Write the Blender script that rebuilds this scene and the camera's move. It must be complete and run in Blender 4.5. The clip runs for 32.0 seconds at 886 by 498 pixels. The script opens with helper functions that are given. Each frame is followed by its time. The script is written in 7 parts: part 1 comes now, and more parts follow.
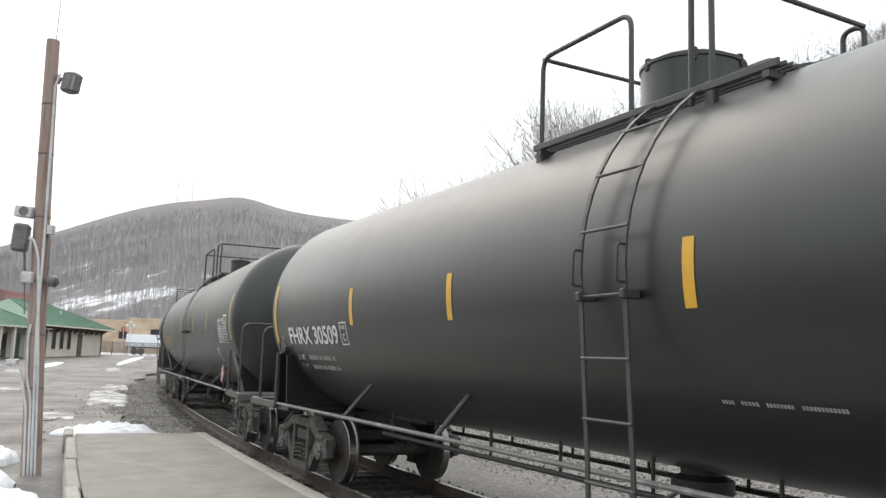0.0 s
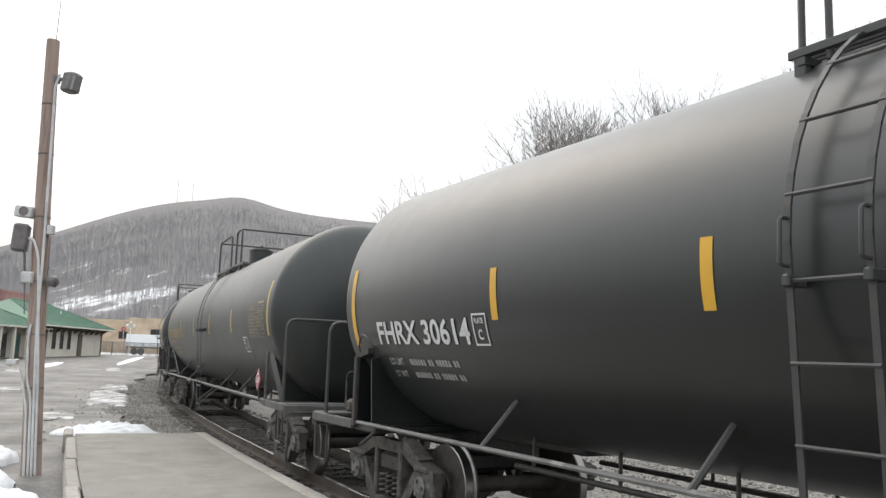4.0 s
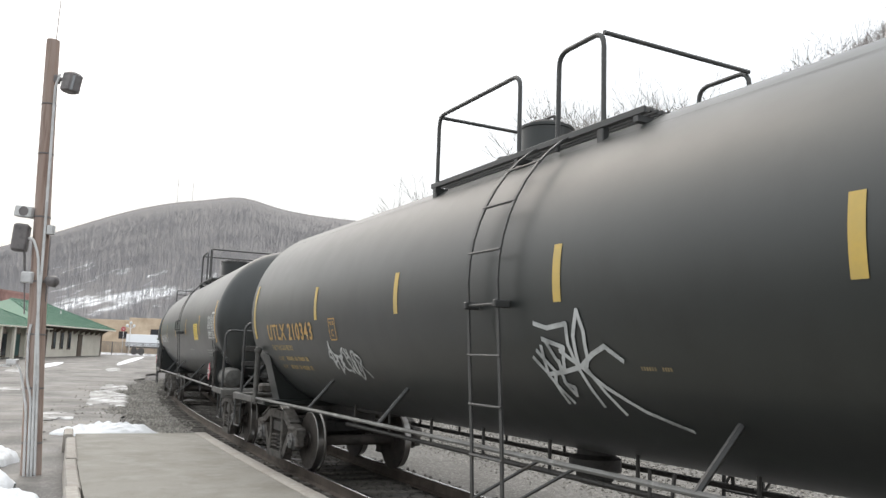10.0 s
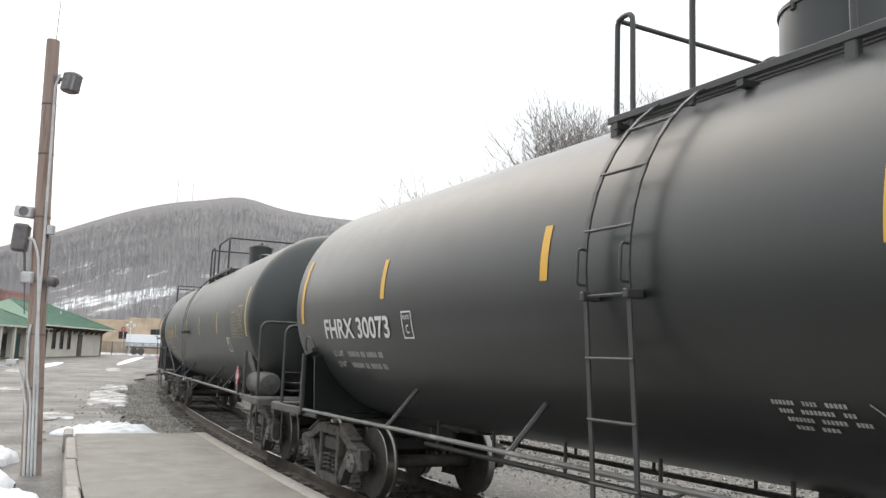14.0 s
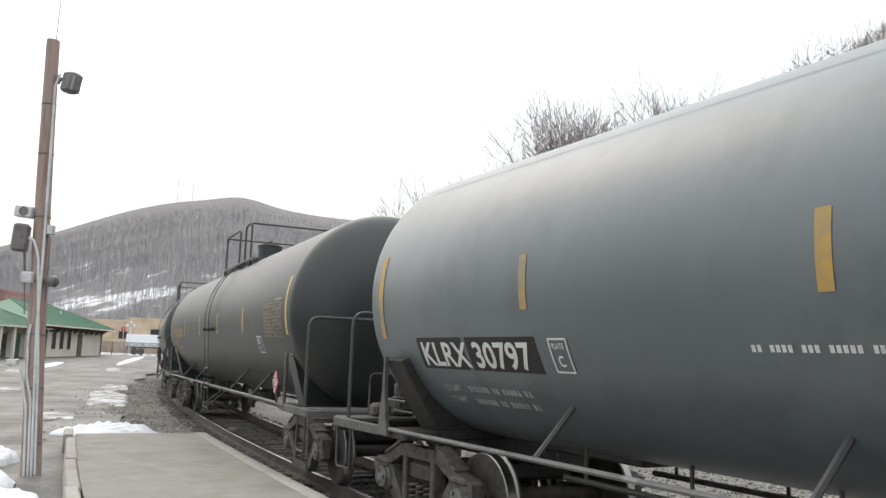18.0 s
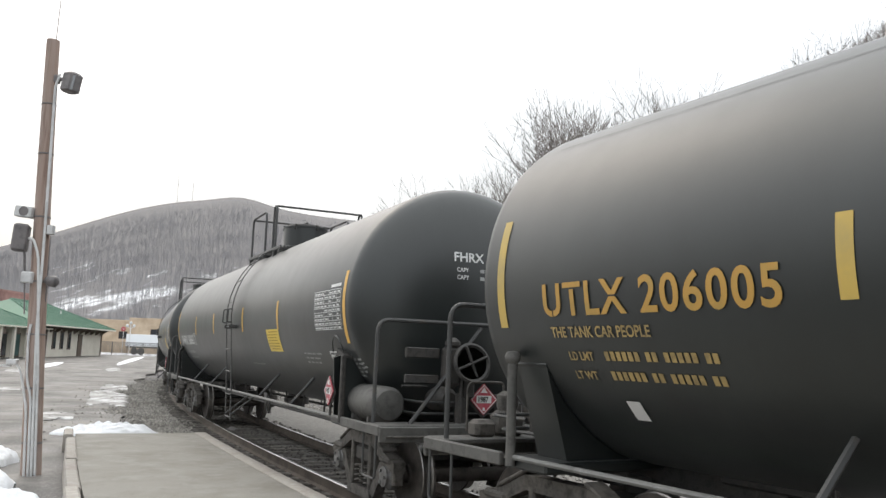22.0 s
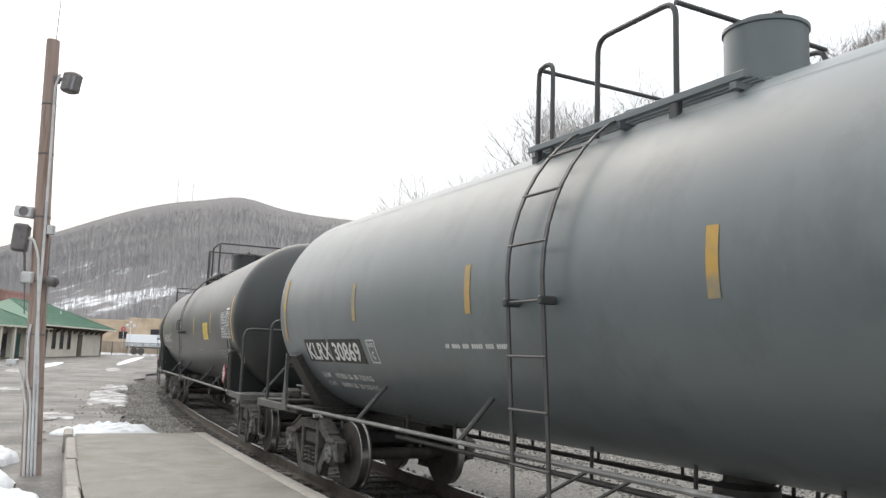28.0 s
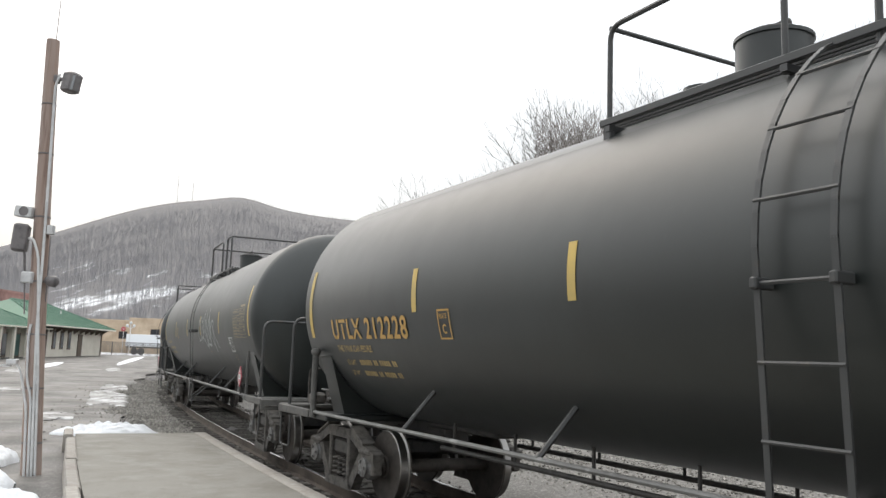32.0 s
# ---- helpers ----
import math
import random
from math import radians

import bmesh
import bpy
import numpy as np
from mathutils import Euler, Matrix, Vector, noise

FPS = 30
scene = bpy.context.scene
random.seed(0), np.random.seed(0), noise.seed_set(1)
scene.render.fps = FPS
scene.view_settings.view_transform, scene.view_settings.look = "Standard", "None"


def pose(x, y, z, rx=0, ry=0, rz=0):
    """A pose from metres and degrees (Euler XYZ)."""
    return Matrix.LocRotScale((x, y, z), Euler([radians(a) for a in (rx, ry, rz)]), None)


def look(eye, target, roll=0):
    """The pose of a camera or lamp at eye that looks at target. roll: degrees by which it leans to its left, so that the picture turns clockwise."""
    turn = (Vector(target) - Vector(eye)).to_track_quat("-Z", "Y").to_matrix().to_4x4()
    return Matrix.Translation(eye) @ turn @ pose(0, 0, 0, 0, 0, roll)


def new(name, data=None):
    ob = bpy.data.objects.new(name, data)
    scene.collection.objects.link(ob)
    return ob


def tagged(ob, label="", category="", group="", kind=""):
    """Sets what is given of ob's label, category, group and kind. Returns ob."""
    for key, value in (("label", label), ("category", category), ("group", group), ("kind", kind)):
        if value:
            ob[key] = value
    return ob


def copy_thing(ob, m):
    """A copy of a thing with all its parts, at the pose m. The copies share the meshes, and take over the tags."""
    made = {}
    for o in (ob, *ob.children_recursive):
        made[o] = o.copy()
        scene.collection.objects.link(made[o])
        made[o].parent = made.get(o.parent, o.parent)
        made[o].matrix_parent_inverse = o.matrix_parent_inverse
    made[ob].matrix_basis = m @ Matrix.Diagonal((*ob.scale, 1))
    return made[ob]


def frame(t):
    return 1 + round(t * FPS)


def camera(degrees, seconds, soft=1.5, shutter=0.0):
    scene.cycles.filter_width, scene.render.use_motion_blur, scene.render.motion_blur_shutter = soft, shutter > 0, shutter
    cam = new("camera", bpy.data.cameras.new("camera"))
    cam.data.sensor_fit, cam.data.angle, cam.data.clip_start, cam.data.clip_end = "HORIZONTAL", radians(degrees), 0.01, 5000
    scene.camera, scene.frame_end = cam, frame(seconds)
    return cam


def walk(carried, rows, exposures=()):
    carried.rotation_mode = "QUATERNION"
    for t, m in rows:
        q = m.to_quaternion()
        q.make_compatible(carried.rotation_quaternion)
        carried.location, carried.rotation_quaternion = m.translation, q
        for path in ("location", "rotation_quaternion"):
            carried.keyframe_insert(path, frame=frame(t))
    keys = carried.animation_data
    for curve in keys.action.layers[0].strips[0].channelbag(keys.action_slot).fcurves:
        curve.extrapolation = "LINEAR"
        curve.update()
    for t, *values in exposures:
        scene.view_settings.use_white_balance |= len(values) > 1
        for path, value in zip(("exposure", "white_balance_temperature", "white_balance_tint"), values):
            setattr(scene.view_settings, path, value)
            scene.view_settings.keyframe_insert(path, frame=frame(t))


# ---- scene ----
# ---- camera, standing still beside the platform ----
cam = camera(56.94, 32.0, soft=1.45)
EYE = pose(0, 0, 1.832, 97.70, 0, 0) @ pose(0, 0, 0, 0, 0, 2.152)
EXPOSURE = -0.21
STOPS = ((0.0, 0.0), (2.0, 0.0), (3.5, -0.04), (7.0, -0.05), (8.5, 0.0), (14.0, 0.0), (17.0, -0.04), (23.0, -0.05), (25.0, 0.0), (28.0, -0.05), (28.9, -0.18), (29.5, -0.12), (30.0, -0.07), (32.0, -0.07))
walk(cam, [(0.0, EYE), (32.0, EYE)], [(t, EXPOSURE + d) for t, d in STOPS])

# ---- world: bright overcast winter sky, weak veiled sun ----
SUN_EL, SUN_AZ = radians(46), radians(-32)
world = bpy.data.worlds.new("sky")
scene.world = world
world.use_nodes = True
wn = world.node_tree.nodes
wl = world.node_tree.links
wn.clear()
w_out = wn.new("ShaderNodeOutputWorld")
w_sky = wn.new("ShaderNodeTexSky")
w_sky.sky_type = "NISHITA"
w_sky.sun_disc = False
w_sky.sun_elevation, w_sky.sun_rotation = SUN_EL, SUN_AZ
w_sky.dust_density, w_sky.air_density = 6.0, 1.0
w_bg = wn.new("ShaderNodeBackground")
w_bg.inputs["Strength"].default_value = 0.05
w_cloud = wn.new("ShaderNodeBackground")
w_tc = wn.new("ShaderNodeTexCoord")
w_noise = wn.new("ShaderNodeTexNoise")
w_noise.inputs["Scale"].default_value = 2.2
w_noise.inputs["Detail"].default_value = 3.0
w_ramp = wn.new("ShaderNodeValToRGB")
w_ramp.color_ramp.elements[0].color = (0.895, 0.93, 0.935, 1)
w_ramp.color_ramp.elements[1].color = (0.96, 0.98, 0.98, 1)
w_ramp.color_ramp.elements[0].position, w_ramp.color_ramp.elements[1].position = 0.3, 0.7
w_add = wn.new("ShaderNodeAddShader")
# an overcast sky grows brighter from the horizon to the zenith
w_sep = wn.new("ShaderNodeSeparateXYZ")
w_high = wn.new("ShaderNodeMapRange")
w_high.inputs["To Min"].default_value, w_high.inputs["To Max"].default_value = 0.70, 2.27
wl.new(w_tc.outputs["Generated"], w_sep.inputs[0])
wl.new(w_sep.outputs["Z"], w_high.inputs["Value"])
wl.new(w_high.outputs[0], w_cloud.inputs["Strength"])
wl.new(w_tc.outputs["Generated"], w_noise.inputs["Vector"])
wl.new(w_noise.outputs["Fac"], w_ramp.inputs["Fac"])
wl.new(w_ramp.outputs["Color"], w_cloud.inputs["Color"])
wl.new(w_sky.outputs["Color"], w_bg.inputs["Color"])
wl.new(w_bg.outputs[0], w_add.inputs[0])
wl.new(w_cloud.outputs[0], w_add.inputs[1])
wl.new(w_add.outputs[0], w_out.inputs["Surface"])
sun = new("sun", bpy.data.lights.new("sun", "SUN"))
sun.data.energy, sun.data.angle, sun.data.color = 0.44, radians(75), (1.0, 0.995, 0.99)
sun.matrix_world = look((0, 0, 0), (-math.sin(SUN_AZ) * math.cos(SUN_EL), -math.cos(SUN_AZ) * math.cos(SUN_EL), -math.sin(SUN_EL)))


# ---- materials ----
def material(name, base, rough=0.6, metal=0.0, vary=(), scale=3.0, fine=40.0, bump=0.0, bump_scale=60.0, stretch=(1, 1, 1), spec=0.5, per_object=0.0, per_island=0.0, rough_vary=0.1, sheen=0.0):
    """Principled paint or stone: base colour, broken by a coarse and a fine noise towards the colours in vary."""
    m = bpy.data.materials.new(name)
    m.use_nodes = True
    n, l = m.node_tree.nodes, m.node_tree.links
    p = n["Principled BSDF"]
    p.inputs["Roughness"].default_value, p.inputs["Metallic"].default_value = rough, metal
    p.inputs["Specular IOR Level"].default_value = spec
    p.inputs["Sheen Weight"].default_value, p.inputs["Sheen Roughness"].default_value = sheen, 0.55
    tc = n.new("ShaderNodeTexCoord")
    mp = n.new("ShaderNodeMapping")
    mp.inputs["Scale"].default_value = stretch
    l.new(tc.outputs["Object"], mp.inputs["Vector"])
    col = n.new("ShaderNodeRGB")
    col.outputs[0].default_value = (*base, 1)
    last = col.outputs[0]
    for i, (colour, lo, hi, sc) in enumerate(vary):
        tex = n.new("ShaderNodeTexNoise")
        tex.inputs["Scale"].default_value, tex.inputs["Detail"].default_value, tex.inputs["Roughness"].default_value = sc, 6.0, 0.62
        l.new(mp.outputs[0], tex.inputs["Vector"])
        r = n.new("ShaderNodeMapRange")
        r.inputs["From Min"].default_value, r.inputs["From Max"].default_value = lo, hi
        l.new(tex.outputs["Fac"], r.inputs["Value"])
        mix = n.new("ShaderNodeMix")
        mix.data_type = "RGBA"
        l.new(r.outputs[0], mix.inputs["Factor"])
        l.new(last, mix.inputs["A"])
        mix.inputs["B"].default_value = (*colour, 1)
        last = mix.outputs["Result"]
    for amount, node, out in ((per_object, "ShaderNodeObjectInfo", "Random"), (per_island, "ShaderNodeNewGeometry", "Random Per Island")):
        if amount:
            info = n.new(node)
            r = n.new("ShaderNodeMapRange")
            r.inputs["To Min"].default_value, r.inputs["To Max"].default_value = 1 - amount, 1 + amount
            l.new(info.outputs[out], r.inputs["Value"])
            hsv = n.new("ShaderNodeHueSaturation")
            l.new(last, hsv.inputs["Color"])
            l.new(r.outputs[0], hsv.inputs["Value"])
            last = hsv.outputs[0]
    l.new(last, p.inputs["Base Color"])
    if rough_vary:
        tex = n.new("ShaderNodeTexNoise")
        tex.inputs["Scale"].default_value, tex.inputs["Detail"].default_value = fine, 4.0
        l.new(mp.outputs[0], tex.inputs["Vector"])
        r = n.new("ShaderNodeMapRange")
        r.inputs["To Min"].default_value, r.inputs["To Max"].default_value = max(0.03, rough - rough_vary), min(1, rough + rough_vary)
        l.new(tex.outputs["Fac"], r.inputs["Value"])
        l.new(r.outputs[0], p.inputs["Roughness"])
    if bump:
        tex = n.new("ShaderNodeTexNoise")
        tex.inputs["Scale"].default_value, tex.inputs["Detail"].default_value = bump_scale, 5.0
        l.new(mp.outputs[0], tex.inputs["Vector"])
        b = n.new("ShaderNodeBump")
        b.inputs["Strength"].default_value, b.inputs["Distance"].default_value = bump, 0.02
        l.new(tex.outputs["Fac"], b.inputs["Height"])
        l.new(b.outputs[0], p.inputs["Normal"])
    return m


def tank_paint(name, base, dust, grime, rough=0.42):
    """Weathered tank paint: faint vertical runs, dust, and grime in broad soft patches."""
    return material(name, base, rough, vary=((dust, 0.42, 0.80, 0.55), (grime, 0.50, 0.78, 2.3), (dust, 0.62, 0.90, 26.0)), fine=5.0, stretch=(0.7, 1.0, 0.45), bump=0.01, bump_scale=0.7, spec=0.8, rough_vary=0.04, sheen=SHEEN)


SHEEN = 0.05
M_BLACK = tank_paint("black_tank_paint", (0.0062, 0.0090, 0.0092), (0.017, 0.0212, 0.0208), (0.0040, 0.0056, 0.0056), 0.34)
M_UTLX = tank_paint("dull_black_tank_paint", (0.0066, 0.0100, 0.0094), (0.017, 0.0218, 0.0205), (0.0043, 0.0060, 0.0056), 0.40)
M_GREY = tank_paint("grey_tank_paint", (0.105, 0.127, 0.136), (0.148, 0.170, 0.178), (0.072, 0.086, 0.092), 0.35)
# Grimy steel, its base lifted to stand in for lens veil over dark parts.
M_STEEL = material("grimy_black_steel", (0.046, 0.044, 0.042), 0.6, vary=(((0.06, 0.052, 0.045), 0.45, 0.75, 3.0), ((0.015, 0.015, 0.015), 0.5, 0.7, 14.0)), bump=0.15, bump_scale=45.0)
M_RAILING = material("dark_painted_pipe", (0.055, 0.056, 0.056), 0.45, vary=(((0.09, 0.075, 0.06), 0.55, 0.8, 6.0),), bump=0.05)
# Dusty castings; the same veil is mixed into the base grey.
M_TRUCK = material("dusty_cast_steel", (0.105, 0.098, 0.090), 0.75, vary=(((0.12, 0.105, 0.09), 0.42, 0.75, 4.0), ((0.025, 0.022, 0.02), 0.45, 0.7, 9.0)), bump=0.3, bump_scale=50.0)
M_WHEEL = material("rusty_wheel_steel", (0.075, 0.064, 0.056), 0.7, vary=(((0.03, 0.026, 0.024), 0.4, 0.7, 5.0),), bump=0.1)
M_TREAD = material("polished_tread_steel", (0.32, 0.31, 0.30), 0.35, metal=1.0, vary=(((0.25, 0.23, 0.21), 0.45, 0.7, 8.0),))
M_CAP = material("bearing_cap_grey", (0.22, 0.22, 0.22), 0.5, metal=0.3, vary=(((0.08, 0.07, 0.06), 0.4, 0.7, 12.0),))
M_YELLOW = material("yellow_reflective_strip", (0.72, 0.40, 0.030), 0.42, vary=(((0.55, 0.33, 0.06), 0.45, 0.8, 3.0),), sheen=0.1)
M_PALEYELLOW = material("faded_yellow_strip", (0.60, 0.42, 0.10), 0.5, vary=(((0.45, 0.34, 0.12), 0.42, 0.75, 3.0),), sheen=0.1)
M_OLDSTRIP = material("worn_orange_strip", (0.50, 0.30, 0.055), 0.5, vary=(((0.26, 0.23, 0.16), 0.42, 0.62, 2.0),), sheen=0.1)
M_TAG = material("yellow_notice_panel", (0.78, 0.56, 0.025), 0.4, vary=(((0.62, 0.44, 0.04), 0.5, 0.8, 3.0),), sheen=0.1)
M_TAGINK = material("brown_notice_print", (0.42, 0.27, 0.02), 0.6)
M_WHITE = material("white_stencil_paint", (0.70, 0.71, 0.70), 0.5, vary=(((0.48, 0.49, 0.48), 0.5, 0.8, 9.0),), sheen=0.1)
M_DIMWHITE = material("dusty_white_stencil_paint", (0.40, 0.41, 0.40), 0.55, vary=(((0.20, 0.20, 0.20), 0.45, 0.75, 9.0),), sheen=0.1)
M_GOLD = material("yellow_stencil_paint", (0.52, 0.295, 0.06), 0.5, vary=(((0.40, 0.27, 0.07), 0.48, 0.78, 9.0),), sheen=0.1)
M_DIMGOLD = material("dusty_yellow_stencil_paint", (0.44, 0.31, 0.11), 0.55, vary=(((0.14, 0.11, 0.06), 0.45, 0.75, 9.0),), sheen=0.1)
M_LETTERBLACK = material("black_number_patch", (0.012, 0.012, 0.012), 0.45)
M_GRAFFITI = material("pale_spray_paint", (0.56, 0.58, 0.58), 0.5, vary=(((0.22, 0.23, 0.23), 0.45, 0.7, 4.0),))
M_RED = material("red_placard_vinyl", (0.52, 0.085, 0.115), 0.4, vary=(((0.52, 0.19, 0.21), 0.5, 0.8, 8.0),))
M_PLACWHITE = material("white_placard_vinyl", (0.75, 0.74, 0.73), 0.4)
M_RAIL = material("rail_side_rust", (0.105, 0.082, 0.066), 0.75, vary=(((0.05, 0.038, 0.03), 0.4, 0.7, 3.0),), bump=0.1)
M_RAILTOP = material("polished_rail_head", (0.62, 0.62, 0.62), 0.22, metal=1.0)
M_TIE = material("weathered_oak_tie", (0.105, 0.094, 0.082), 0.85, vary=(((0.20, 0.185, 0.165), 0.45, 0.75, 2.2), ((0.03, 0.026, 0.022), 0.45, 0.7, 9.0)), stretch=(0.2, 1, 1), bump=0.5, bump_scale=18.0, per_object=0.3)
M_BALLAST = material("grey_ballast_bed", (0.175, 0.165, 0.152), 0.9, vary=(((0.125, 0.116, 0.104), 0.45, 0.7, 0.45), ((0.32, 0.305, 0.285), 0.50, 0.66, 16.0), ((0.075, 0.07, 0.064), 0.52, 0.66, 27.0)), bump=0.9, bump_scale=24.0)
M_STONE = material("ballast_stone", (0.29, 0.275, 0.25), 0.85, vary=(((0.17, 0.158, 0.14), 0.42, 0.7, 0.5),), per_island=0.45, bump=0.2)
M_ROAD = material("wet_patched_asphalt", (0.112, 0.102, 0.092), 0.55, vary=(((0.060, 0.056, 0.053), 0.46, 0.56, 0.26), ((0.185, 0.172, 0.155), 0.52, 0.66, 0.7), ((0.050, 0.046, 0.043), 0.55, 0.64, 1.5), ((0.23, 0.22, 0.205), 0.52, 0.68, 24.0)), fine=0.5, bump=0.25, bump_scale=30.0, rough_vary=0.3)
M_CONCRETE = material("worn_concrete_slab", (0.265, 0.25, 0.222), 0.85, vary=(((0.20, 0.186, 0.16), 0.42, 0.66, 0.9), ((0.30, 0.288, 0.262), 0.48, 0.72, 2.6), ((0.20, 0.19, 0.17), 0.54, 0.72, 38.0), ((0.16, 0.15, 0.13), 0.62, 0.78, 7.0)), bump=0.3, bump_scale=60.0)
M_EDGE = material("pale_concrete_edge", (0.345, 0.32, 0.288), 0.85, vary=(((0.30, 0.265, 0.235), 0.42, 0.7, 1.6), ((0.46, 0.43, 0.39), 0.5, 0.75, 14.0)), bump=0.2, bump_scale=50.0, per_object=0.08)
M_SNOW = material("old_crusted_snow", (0.80, 0.81, 0.83), 0.65, vary=(((0.58, 0.58, 0.58), 0.52, 0.78, 3.0), ((0.36, 0.34, 0.31), 0.64, 0.80, 10.0)), bump=0.9, bump_scale=9.0)
M_POLE = material("brown_weathered_pole", (0.34, 0.245, 0.20), 0.8, vary=(((0.42, 0.35, 0.32), 0.42, 0.7, 2.5), ((0.18, 0.11, 0.085), 0.5, 0.74, 7.0)), stretch=(2.5, 2.5, 0.12), bump=0.5, bump_scale=26.0)
M_CONDUIT = material("grey_plastic_conduit", (0.66, 0.66, 0.66), 0.4, vary=(((0.46, 0.46, 0.46), 0.45, 0.75, 4.0),))
M_BOX = material("weathered_grey_housing", (0.19, 0.175, 0.175), 0.5, vary=(((0.09, 0.085, 0.085), 0.45, 0.7, 7.0),))
M_LENS = material("lamp_glass_grey", (0.22, 0.23, 0.24), 0.15)
M_BARK = material("grey_brown_bark", (0.245, 0.222, 0.208), 0.9, vary=(((0.30, 0.275, 0.26), 0.45, 0.72, 1.2),), stretch=(1, 1, 0.2), bump=0.3, per_island=0.2)
# Distance haze is put into this bark: a paler, bluer grey.
M_FARBARK = material("hazed_far_wood", (0.250, 0.245, 0.258), 0.95, vary=(((0.29, 0.284, 0.296), 0.4, 0.7, 0.02),), per_island=0.10, rough_vary=0.0)
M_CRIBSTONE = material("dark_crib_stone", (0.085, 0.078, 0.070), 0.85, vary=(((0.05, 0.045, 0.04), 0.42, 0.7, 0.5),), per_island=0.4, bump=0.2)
M_SLUSH = material("thin_trampled_snow", (0.62, 0.63, 0.64), 0.5, vary=(((0.30, 0.29, 0.285), 0.40, 0.58, 0.8), ((0.12, 0.113, 0.106), 0.45, 0.56, 1.7)), bump=0.3, bump_scale=12.0)
M_DECK = material("dusty_grey_steel", (0.085, 0.083, 0.078), 0.62, vary=(((0.15, 0.145, 0.135), 0.42, 0.72, 2.0), ((0.04, 0.038, 0.036), 0.48, 0.72, 8.0)), bump=0.1, bump_scale=40.0)
M_LOG = material("dark_rotting_wood", (0.085, 0.068, 0.057), 0.9, vary=(((0.15, 0.125, 0.11), 0.45, 0.72, 3.0),), bump=0.6, bump_scale=14.0)
# Paler than M_BARK: the haze over the bank is part of the colour.
M_HILLBARK = material("hazed_hill_bark", (0.265, 0.240, 0.229), 0.95, vary=(((0.31, 0.283, 0.27), 0.42, 0.7, 0.05),), per_island=0.2, rough_vary=0.0)
M_FAINTGOLD = material("faint_yellow_stencil_paint", (0.30, 0.235, 0.125), 0.55, vary=(((0.10, 0.082, 0.05), 0.45, 0.75, 9.0),), sheen=0.1)
M_SIDEPIPE = material("scuffed_grey_pipe", (0.155, 0.155, 0.15), 0.4, vary=(((0.08, 0.078, 0.075), 0.50, 0.72, 1.3), ((0.30, 0.30, 0.29), 0.55, 0.75, 5.0)))


